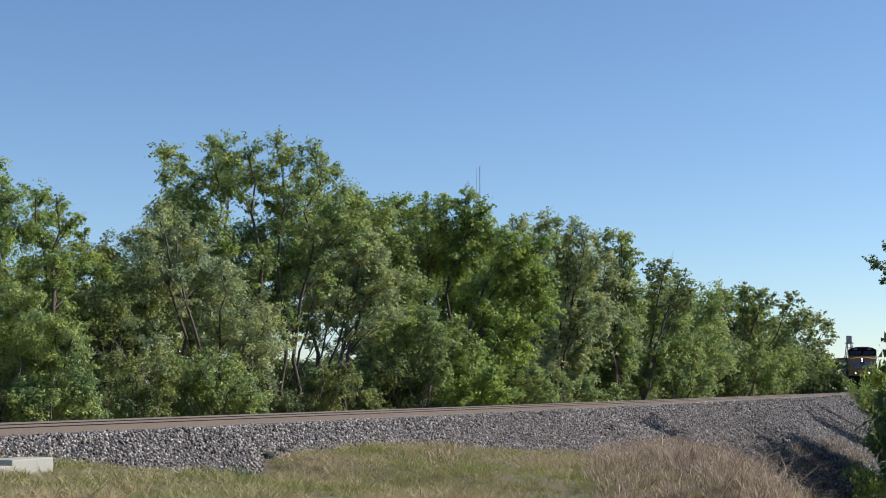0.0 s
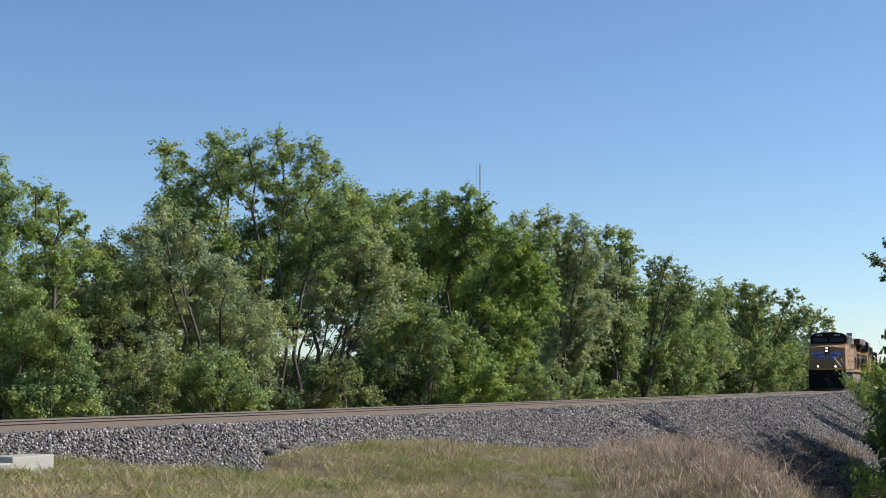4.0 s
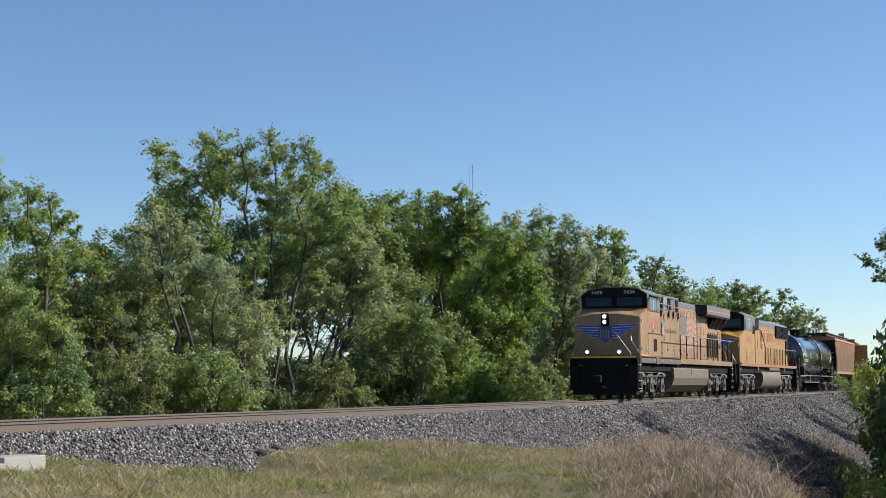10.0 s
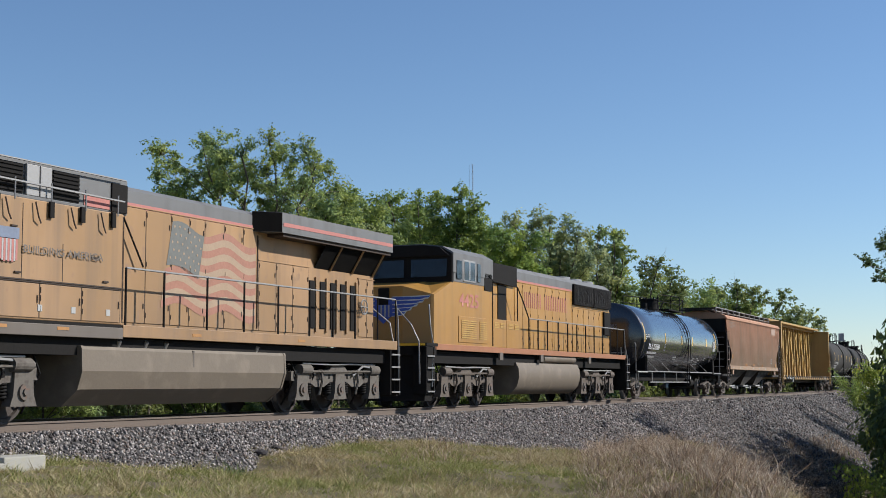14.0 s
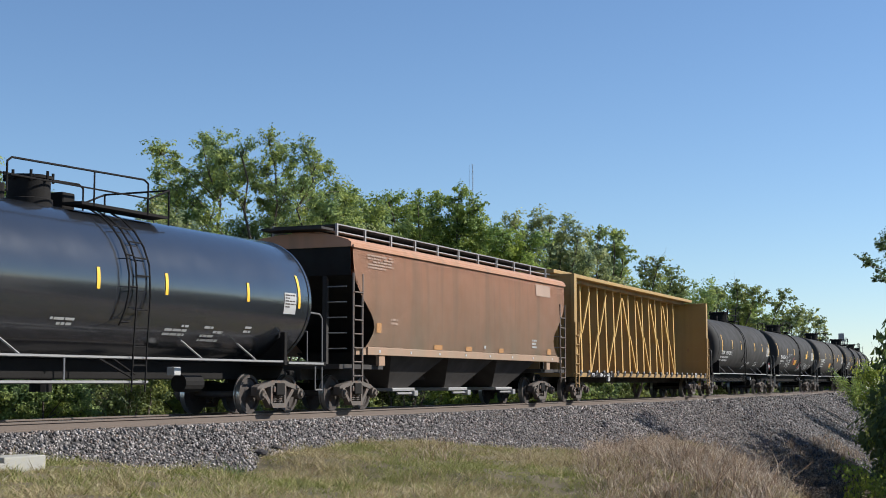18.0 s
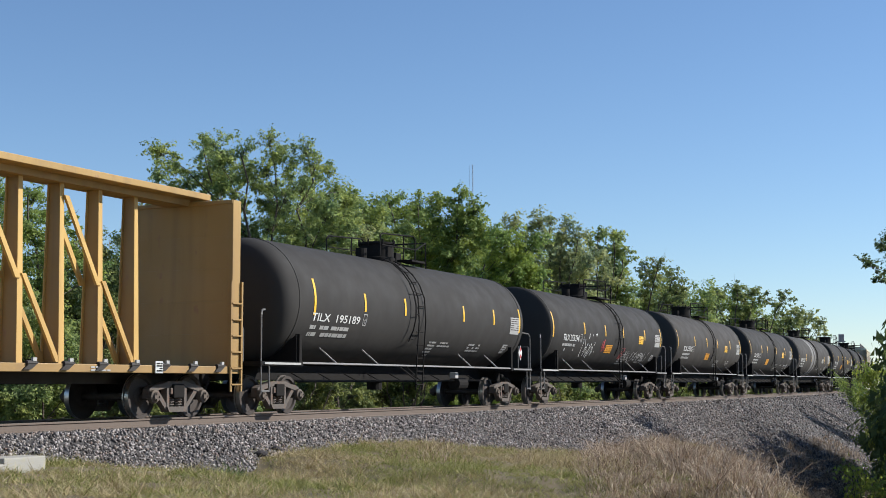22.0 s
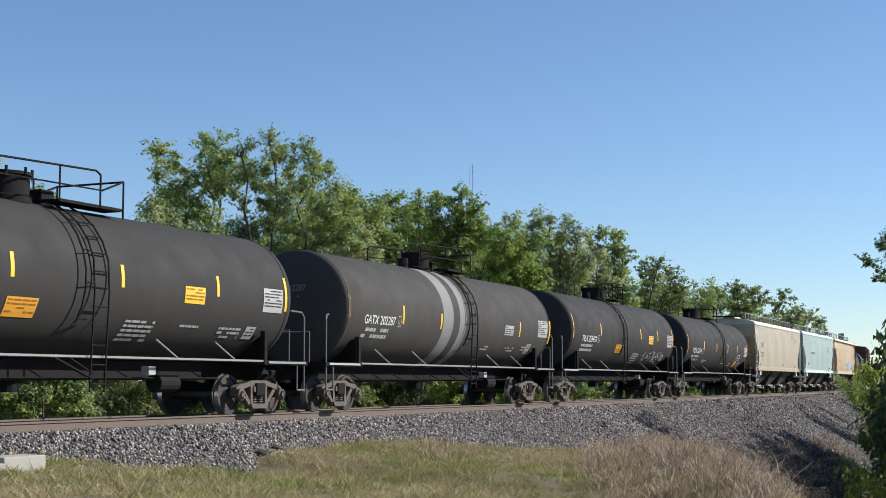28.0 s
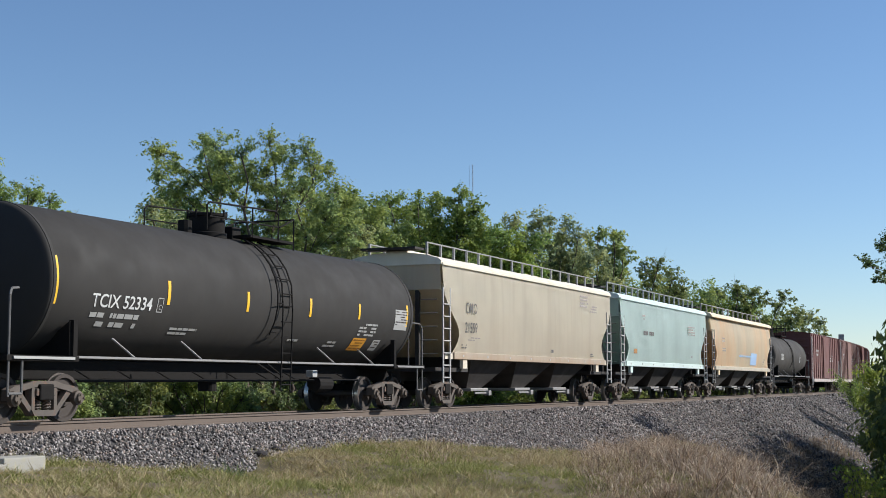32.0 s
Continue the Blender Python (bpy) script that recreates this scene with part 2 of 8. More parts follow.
def mesh_from(name, v, faces, mat):
    """A mesh of alike faces from arrays."""
    me = bpy.data.meshes.new(name)
    n, k = faces.shape
    me.vertices.add(len(v))
    me.vertices.foreach_set("co", np.ascontiguousarray(v, dtype=np.float32).ravel())
    me.loops.add(n * k)
    me.loops.foreach_set("vertex_index", np.ascontiguousarray(faces, dtype=np.int32).ravel())
    me.polygons.add(n)
    me.polygons.foreach_set("loop_start", np.arange(0, n * k, k, dtype=np.int32))
    me.update(calc_edges=True)
    me.materials.append(mat)
    return me


LINE_N = 1400
LINE_XY = np.array([LINE[i] for i in range(-LINE_N, LINE_N + 1)])
LINE_H = np.array([heading(i * STEP) for i in range(-LINE_N, LINE_N + 1)])


def tracks(u, w):
    """track() for whole arrays: x and y."""
    k = u / STEP + LINE_N
    idx = np.arange(2 * LINE_N + 1)
    x, y, h = np.interp(k, idx, LINE_XY[:, 0]), np.interp(k, idx, LINE_XY[:, 1]), np.interp(k, idx, LINE_H)
    return x + w * np.sin(h), y - w * np.cos(h)


def build_stones():
    """Loose stones over the whole near face of the bank."""
    rng = np.random.default_rng(3)
    parts = []
    for u0, u1, n, small, big in ((-29, 4, 34000, 0.022, 0.05), (4, 30, 21000, 0.028, 0.06), (30, 75, 15000, 0.04, 0.08), (75, 135, 7000, 0.07, 0.12)):
        u = rng.uniform(u0, u1, n)
        deep = np.interp(u, TOE_U, TOE_Z)
        far = np.clip(1.9 + (-0.1 - deep) / 0.6, 2.4, 9.0)
        w = 0.95 + (far - 0.95) * rng.uniform(0, 1, n)
        parts.append((u, w, rng.uniform(small, big, n)))
    u, w, r = (np.concatenate(q) for q in zip(*parts))
    n = len(u)
    x, y = tracks(u, w)
    z = -0.2 - np.maximum(0, w - 1.75) * 0.6 - 0.02
    z += np.array([0.05 * noise.noise((a * 0.7, b * 0.7, 0)) for a, b in zip(u, w)])
    z += r * rng.uniform(-0.2, 0.7, n)
    eight = np.array([(1, 0, 0), (-1, 0, 0), (0, 1, 0), (0, -1, 0), (0, 0, 1), (0, 0, -1)], float)
    v = eight[None] * rng.uniform(0.55, 1.25, (n, 6, 1)) * r[:, None, None] * np.array((1.0, 1.0, 0.8))
    v += rng.normal(0, 0.18, (n, 6, 3)) * r[:, None, None]
    q = rng.normal(0, 1, (n, 4))
    q /= np.linalg.norm(q, axis=1)[:, None]
    a, b, c, d = q.T
    rot = np.stack([1 - 2 * (c * c + d * d), 2 * (b * c - a * d), 2 * (b * d + a * c), 2 * (b * c + a * d), 1 - 2 * (b * b + d * d), 2 * (c * d - a * b), 2 * (b * d - a * c), 2 * (c * d + a * b), 1 - 2 * (b * b + c * c)], 1).reshape(n, 3, 3)
    v = np.einsum("nij,nkj->nki", rot, v) + np.stack([x, y, z], 1)[:, None]
    f = np.array([(0, 2, 4), (2, 1, 4), (1, 3, 4), (3, 0, 4), (2, 0, 5), (1, 2, 5), (3, 1, 5), (0, 3, 5)])
    faces = (np.arange(n)[:, None, None] * 6 + f[None]).reshape(-1, 3)
    ob = new("ballast_stones", mesh_from("ballast_stones", v.reshape(-1, 3), faces, STONES))
    tagged(ob, "loose grey crushed stones of the ballast bank", "ballast stones", kind="stuff")


build_stones()


def blades(name, label, category, mat, u, w, high, wide, rng, lean=0.35, lift=0.0, bare=-9.0, short=False):
    """Grass blades, each a narrow leaning leaf."""
    lumps = np.array([noise.noise((a * 0.8, b * 0.8, 21.0)) + 0.6 * noise.noise((a * 2.6, b * 2.6, 3.0)) for a, b in zip(u, w)])
    keep = lumps > bare
    u, w, high, wide, lumps = u[keep], w[keep], high[keep], wide[keep], lumps[keep]
    high = high * (0.55 + 0.9 * np.clip(lumps + 0.4, 0, 1.2))
    n = len(u)
    x, y = tracks(u, w)
    z = np.array([max(field(a, b), bed(b) - 0.03) for a, b in zip(u, w)]) + lift - 0.01
    az = rng.uniform(0, 2 * np.pi, n)
    side = np.stack([np.cos(az), np.sin(az), 0 * az], 1) * wide[:, None]
    tilt = rng.normal(0, lean, (n, 2)) * high[:, None]
    base = np.stack([x, y, z], 1)
    mid = base + np.stack([tilt[:, 0] * 0.35, tilt[:, 1] * 0.35, high * 0.6], 1)
    tip = base + np.stack([tilt[:, 0], tilt[:, 1], high * np.clip(1 - lean * rng.uniform(0, 0.8, n), 0.4, 1)], 1)
    if short:
        ob = new(name, mesh_from(name, np.stack([base - side, base + side, tip], 1).reshape(-1, 3), np.arange(n * 3).reshape(-1, 3), mat))
        return tagged(ob, label, category, kind="stuff")
    v = np.stack([base - side, base + side, mid + side * 0.75, mid - side * 0.75, tip + side * 0.12, tip - side * 0.12], 1).reshape(-1, 3)
    f = np.array([(0, 1, 2, 3), (3, 2, 4, 5)])
    faces = (np.arange(n)[:, None, None] * 6 + f[None]).reshape(-1, 4)
    ob = new(name, mesh_from(name, v, faces, mat))
    return tagged(ob, label, category, kind="stuff")


def build_grass():
    rng = np.random.default_rng(8)

    def spots(n, u0, u1, w0, w1):
        """Places on the near ground, from the ballast's foot to the camera's stand."""
        u, w = rng.uniform(u0, u1, n), rng.uniform(w0, w1, n)
        toe = np.clip(1.75 + (-0.2 - np.interp(u, TOE_U, TOE_Z)) / 0.6, 2.3, 9)
        ok = (w > toe - 0.25) & (u < 9.4 * (18.6 - w) - 42)
        ok &= u + 2.7 * (w - 5) + rng.normal(0, 1.5, n) < 12.5
        return u[ok], w[ok]

    def patchy(u, w, lo, k=0.5, seed=2.0):
        v = np.array([noise.noise((a * k, b * k, seed)) for a, b in zip(u, w)])
        return v > lo
    u, w = spots(360000, -32, 26, 2.2, 16.5)
    lush = np.array([noise.noise((a * 0.35, b * 0.35, 2.0)) + 0.5 * noise.noise((a * 1.1, b * 1.1, 5.0)) for a, b in zip(u, w)])
    lush += np.interp(u - w * 0.8, (-32, -22, -14, -6, 10), (0.15, 0.3, 0.12, -0.12, -0.5))
    lush -= np.interp(u + 2.2 * (w - 5), (-14, -4, 5), (0.08, 0.22, 0.65))
    green = lush + rng.normal(0, 0.12, len(u)) > 0
    k = green.sum()
    blades("green_grass", "short green grass at the foot of the ballast", "grass", GRASS_GREEN, u[green], w[green], rng.uniform(0.04, 0.17, k), rng.uniform(0.006, 0.014, k), rng, 0.8, bare=-0.95, short=True)
    dry = ~green
    k = dry.sum()
    blades("dry_grass", "matted dry tan grass on the bank", "grass", GRASS_DRY, u[dry], w[dry], rng.uniform(0.05, 0.24, k), rng.uniform(0.005, 0.012, k), rng, 1.0, bare=-0.95, short=True)
    # small tufts that roughen the turf
    for name, label, mat, n, high in (("grass_tuft", "uneven tufts of fresh green grass in the turf", GRASS_GREEN, 1100, 0.22), ("dead_grass_tuft", "uneven tufts of dead grass in the turf", GRASS_DRY, 900, 0.3)):
        a, b = spots(n * 3, -27, 12, 2.6, 15.5)
        wet = np.array([noise.noise((p * 0.3, q * 0.3, 6.0)) for p, q in zip(a, b)]) + np.interp(b, (3, 12), (0.1, -0.1))
        keep = (wet > -0.02) if mat is GRASS_GREEN else (wet < 0.1)
        a, b = a[keep][:n], b[keep][:n]
        a, b = np.repeat(a, 34) + rng.normal(0, 0.1, len(a) * 34), np.repeat(b, 34) + rng.normal(0, 0.1, len(b) * 34)
        k = len(a)
        blades(name, label, "grass", mat, a, b, rng.uniform(0.3, 1.0, k) * high, rng.uniform(0.005, 0.01, k), rng, 0.75, short=True)
    # tall straw in tufts
    cu, cw = [], []
    for c in range(360):
        b = rng.uniform(4.4, 13.5)
        a = rng.uniform(-2, 9.5) - (b - 5) * 2.7
        n = int(rng.uniform(25, 105))
        cu.append(rng.normal(a, 0.22, n))
        cw.append(rng.normal(b, 0.22, n))
    for c in range(70):
        a, b = rng.uniform(-15, 2), rng.uniform(3.4, 7.5)
        n = int(rng.uniform(15, 50))
        cu.append(rng.normal(a, 0.22, n))
        cw.append(rng.normal(b, 0.22, n))
    u4, w4 = np.concatenate(cu), np.concatenate(cw)
    k = len(u4)
    h = rng.uniform(0.15, 0.78, k) * np.where(u4 + 2.2 * (w4 - 5) > 0, 1.0, 0.5)
    blades("tall_dry_grass", "tall pale straw-coloured grass in tufts", "grass", STRAW, u4, w4, h, rng.uniform(0.004, 0.01, k), rng, 0.85)
    # brush on the dark slope farther along
    u5, w5 = rng.uniform(12, 46, 9000), rng.uniform(5.5, 12, 9000)
    ok = patchy(u5, w5, 0.0, 0.4, 7.0)
    u5, w5 = u5[ok], w5[ok]
    k = len(u5)
    blades("bank_weeds", "dry weeds low on the bank", "weeds", STRAW, u5, w5, rng.uniform(0.2, 0.6, k), rng.uniform(0.008, 0.016, k), rng, 0.5)
    # a dark green tussock
    n = 500
    blades("grass_tussock", "dark green tussock of coarse grass", "grass", LEAF_DARK, rng.normal(-20.6, 0.2, n), rng.normal(4.9, 0.16, n), rng.uniform(0.2, 0.42, n), rng.uniform(0.006, 0.012, n), rng, 0.45)


build_grass()


def build_blocks():
    for u0, u1, w0, w1, z0, z1, label in ((-25.0, -24.05, 3.3, 3.85, -0.85, -0.4, "whitewashed concrete block at the foot of the ballast"), (-26.6, -25.08, 3.35, 3.95, -0.85, -0.48, "grey concrete block half sunk in the grass")):
        p, q = track(u0, (w0 + w1) / 2), track(u1, (w0 + w1) / 2)
        bm = box(B(), -(u1 - u0) / 2, (u1 - u0) / 2, -(w1 - w0) / 2, (w1 - w0) / 2, z0, z1, 0.02)
        ob = part("concrete_block", bm, CONCRETE)
        m = (p + q) / 2
        ob.matrix_basis = Matrix.Translation((m.x, m.y, 0)) @ Matrix.Rotation(math.atan2(q.y - p.y, q.x - p.x), 4, "Z")
        tagged(ob, label, "concrete block", "concrete blocks")
    rnd = random.Random(4)
    for u, w, r in ((-15.9, 2.75, 0.16), (-15.0, 2.6, 0.1), (-6.0, 3.2, 0.1)):
        bm = B()
        bmesh.ops.create_icosphere(bm, subdivisions=2, radius=r)
        for v in bm.verts:
            v.co *= 1 + 0.5 * noise.noise(v.co * 6 + Vector((u, w, 0)))
            v.co.z *= 0.6
        ob = part("boulder", bm, material("dark_stone", (0.035, 0.03, 0.03), 0.9, vary=0.4, size=5))
        p = track(u, w)
        ob.matrix_basis = Matrix.Translation((p.x, p.y, max(field(u, w), bed(w)) + r * 0.2))
        tagged(ob, "small dark boulder at the ballast edge", "boulder", "boulders")


build_blocks()


def build_rails():
    shape = [(-0.035, 0), (0.035, 0), (0.037, -0.035), (0.012, -0.05), (0.012, -0.15), (0.075, -0.165), (0.075, -0.18), (-0.075, -0.18), (-0.075, -0.165), (-0.012, -0.15), (-0.012, -0.05), (-0.037, -0.035)]
    for side in (0.755, -0.755):
        verts, faces = [], []
        us = [-120 + 2 * i for i in range(220)]
        for u in us:
            for a, b in shape:
                p = track(u, side + a, b)
                verts.append(tuple(p))
        n = len(shape)
        for i in range(len(us) - 1):
            for j in range(n):
                k, l = i * n + j, i * n + (j + 1) % n
                faces.append((k, l, l + n, k + n))
        ob = flat_mesh("rail", verts, faces, RAIL_SIDE)
        ob.data.materials.append(RAIL_TOP)
        for poly in ob.data.polygons:
            if poly.index % n == 0:
                poly.material_index = 1
        tagged(ob, "rust-brown steel rail with a bright worn head", "rail", "rails of the track", "structure")


build_rails()



# ---- trees ----
def leaf_cloud(rng, centre, count, radius, size):
    """A clump of leaves round a point, facing out and up, thinner towards its rim."""
    d = rng.normal(0, 1, (count, 3))
    d /= np.linalg.norm(d, axis=1)[:, None]
    r = rng.uniform(0.25, 1.0, (count, 1)) ** 0.7 * rng.choice((1.0, 1.0, 1.3), (count, 1))
    p = np.array(centre) + d * r * np.array((radius, radius, radius * 0.8))
    up = d * 0.9 + np.array((0, 0, 0.55)) + rng.normal(0, 0.55, (count, 3))
    up /= np.linalg.norm(up, axis=1)[:, None]
    a = np.cross(up, rng.normal(0, 1, (count, 3)))
    a /= np.linalg.norm(a, axis=1)[:, None]
    b = np.cross(up, a)
    s = size * rng.uniform(0.55, 1.35, (count, 1))
    a, b = a * s, b * s * 0.75
    return np.stack([p - a, p + a * 0.6 + b, p + a * 0.8 - b], 1)


def tubes(name, runs, mat, sides=5):
    """Tapered round branches, each a run of points (or a stack of such runs) with a radius at either end."""
    verts, faces, n = [], [], 0
    ring = np.arange(sides) * 2 * math.pi / sides
    for pts, r0, r1 in runs:
        pts = np.asarray(pts, float)
        if pts.ndim == 2:
            pts = pts[None]
        m, k = pts.shape[:2]
        way = np.gradient(pts, axis=1)
        way /= np.linalg.norm(way, axis=2)[..., None] + 1e-9
        a = np.cross(way, (0.36, 0.83, 0.42))
        a /= np.linalg.norm(a, axis=2)[..., None] + 1e-9
        b = np.cross(way, a)
        r = np.linspace(r0, r1, k)[None, :, None, None]
        verts.append((pts[:, :, None] + r * (a[:, :, None] * np.cos(ring)[:, None] + b[:, :, None] * np.sin(ring)[:, None])).reshape(-1, 3))
        i = n + (np.arange(m)[:, None, None] * k + np.arange(k - 1)[None, :, None]) * sides + np.arange(sides)[None, None]
        j = np.roll(i, -1, axis=2)
        faces.append(np.stack([i, j, j + sides, i + sides], -1).reshape(-1, 4))
        n += m * k * sides
    return mesh_from(name, np.concatenate(verts), np.concatenate(faces), mat)


def bough(a, b, rng, n=6, rise=0.12, rough=0.05):
    """A crooked branch from a to b that rises before it reaches out."""
    a, b = np.asarray(a, float), np.asarray(b, float)
    far = np.linalg.norm(b - a)
    mid = (a + b) / 2 + np.array((0, 0, rise * far)) + rng.normal(0, rough * far, 3)
    f = np.linspace(0, 1, n)[:, None]
    p = (1 - f) ** 2 * a + 2 * f * (1 - f) * mid + f * f * b
    p[1:-1] += rng.normal(0, rough * 0.25 * far / n * 3, (n - 2, 3))
    return p


def shoots(rng, centre, way, count, radius, size):
    """Leaves along a shoot: drawn out along its way and hanging a little."""
    d = rng.normal(0, 1, (count, 3))
    d /= np.linalg.norm(d, axis=1)[:, None]
    r = radius * rng.uniform(0.05, 1.0, (count, 1)) ** 0.55
    along = rng.uniform(-0.9, 1.25, (count, 1)) * radius
    p = np.asarray(centre) + d * r * np.array((0.85, 0.85, 0.6)) + way * along
    p[:, 2] -= 0.25 * np.abs(along[:, 0])
    up = d * 0.8 + np.asarray(way) * 0.35 + np.array((0, 0, 0.6)) + rng.normal(0, 0.5, (count, 3))
    up /= np.linalg.norm(up, axis=1)[:, None]
    a = np.cross(up, rng.normal(0, 1, (count, 3)))
    a /= np.linalg.norm(a, axis=1)[:, None]
    b = np.cross(up, a)
    s = size * rng.uniform(0.55, 1.4, (count, 1))
    a, b = a * s, b * s * 0.7
    return np.stack([p - a, p + a * 0.5 + b, p + a * 0.8 - b], 1)


def grown(name, label, u, w, mat, stems, cover, dead, seed, lobes, group=""):
    """A tree or bush whose stems part into a limb for each lobe of its crown; lobes are (to the side, height, radius)."""
    rng = np.random.default_rng(seed)
    home = track(u, w)
    z0 = field(u, w)
    ob = thing(name, label, name, group or ("trees behind the track" if name == "tree" else "bushes behind the track"))
    ob.matrix_basis = Matrix.Translation((home.x, home.y, z0))
    size = max(0.042, 0.00106 * home.y)
    lobes = sorted(((x, z - z0, r) for x, z, r in lobes), key=lambda q: q[0])
    high = max(z for _, z, _ in lobes)
    wide = max(x for x, _, _ in lobes) - min(x for x, _, _ in lobes)
    tuft, twig, leaves = [], [], []
    for k in range(stems):
        own = lobes[k * len(lobes) // stems:(k + 1) * len(lobes) // stems]
        if not own:
            continue
        lead = max(own, key=lambda q: q[1])
        foot = np.array(((k - (stems - 1) / 2) * (0.16 if name == "tree" else 0.1) * (1 + wide / 6) + rng.normal(0, 0.12), rng.normal(0, 0.35), -0.25))
        deep = rng.uniform(-0.25, 0.25) * wide
        top = np.array((lead[0], deep, lead[1] - 0.2 * lead[2]))
        n = 11
        f = np.linspace(0, 1, n)[:, None]
        bow = foot + np.array(((top[0] - foot[0]) * 0.3, deep * 0.3, (top[2] - foot[2]) * 0.52))
        spine = (1 - f) ** 2 * foot + 2 * f * (1 - f) * bow + f * f * top
        spine[1:-1] += rng.normal(0, 0.012 * high, (n - 2, 3)) * np.array((1, 1, 0.2))
        r0 = (0.015 if name == "tree" else 0.011) * high * rng.uniform(0.75, 1.1) * 1.5 / math.sqrt(stems)
        trunk = new("trunk" if name == "tree" else "stem", tubes("trunk", [(spine, r0, max(0.012, r0 * 0.16))], BARK, 8))
        trunk.parent = ob
        inner = [(x + rng.uniform(-0.6, 0.6) * r, z - rng.uniform(0.5, 1.2) * r, r * 1.05, rng.uniform(0.8, 2.2)) for x, z, r in own]
        for x, z, r, behind in [(*q, 0.0) for q in own] + [q for q in inner if q[1] > q[2] * 0.6]:
            c = np.array((x, deep + behind + rng.uniform(-0.9, 0.9) * min(1.6, 0.3 * wide), z))
            i = int(np.argmin(np.abs(spine[:, 2] - max(0.3, 0.3 * high, c[2] - 0.75 * abs(c[0] - spine[n // 2, 0]) - 1.1 * r))))
            i = min(i, n - 2)
            rl = max(0.016, r0 * (1 - 0.84 * i / (n - 1)) * 0.55)
            runs = [(bough(spine[i], c - np.array((0, 0, 0.3 * r)), rng), rl, 0.014)]
            many = max(7, int((18 if not behind else 11) * cover ** 0.5 * rng.uniform(0.8, 1.15)))
            share = cover * 3.1 * math.pi * r * r / (1.2 * size * size) / many
            d = rng.normal(0, 1, (many, 3)) + np.array((0, 0, 0.25))
            d /= np.linalg.norm(d, axis=1)[:, None]
            q = c + d * r * 1.12 * rng.uniform(0.3, 1.05, (many, 1)) * np.array((1.0, 1.0, 0.85))
            o = c - np.array((0, 0, 1)) * rng.uniform(0.1, 0.5, (many, 1)) * r
            twig.append(np.stack([o, (o + q) / 2 + rng.normal(0, 0.08 * r, (many, 3)) + np.array((0, 0, 0.1 * r)), q], 1))
            count = np.maximum(6, share * rng.uniform(0.45, 1.55, many)).astype(int)
            which = np.repeat(np.arange(many), count)
            leaves.append(shoots(rng, q[which], d[which], len(which), r * rng.uniform(0.32, 0.55, many)[which][:, None], size))
            for f in (2, 3, 4):
                if rng.uniform() < 0.8:
                    q = runs[0][0][f] + rng.normal(0, 0.3 * r, 3)
                    leaves.append(shoots(rng, q, rng.normal(0, 0.5, 3), max(6, int(share * 1.1)), r * rng.uniform(0.25, 0.42), size))
            limb = new("limb", tubes("limb", runs, BARK, 3))
            limb.parent = ob
            for _ in range(int(rng.poisson(1.6 * dead))):
                d = rng.normal(0, 1, 3) + np.array((0, 0, 0.7))
                e = c + d / np.linalg.norm(d) * r * rng.uniform(1.1, 1.7)
                line = bough(c, e, rng, 6, 0.05, 0.12)
                tuft.append((line, 0.014, 0.004))
                tuft += [(bough(line[j], line[j] + (e - c) * rng.uniform(0.2, 0.4) + rng.normal(0, 0.22 * r, 3), rng, 4), 0.008, 0.003) for j in (2, 3, 4)]
    fine = new("fine_branching", tubes("fine_branching", [(np.concatenate(twig), 0.012, 0.004)], BARK, 3))
    fine.parent = ob
    tagged(fine, kind="stuff")
    if tuft:
        bare = new("dead_wood", tubes("dead_wood", tuft, DEAD_WOOD, 3))
        bare.parent = ob
        tagged(bare, "bleached leafless twigs", kind="stuff")
    v = np.concatenate(leaves)
    v = v[v[:, 0, 2] > 0.05]
    crown = new("crown", mesh_from("crown", v.reshape(-1, 3), np.arange(len(v) * 3).reshape(-1, 3), mat))
    crown.parent = ob
    return ob


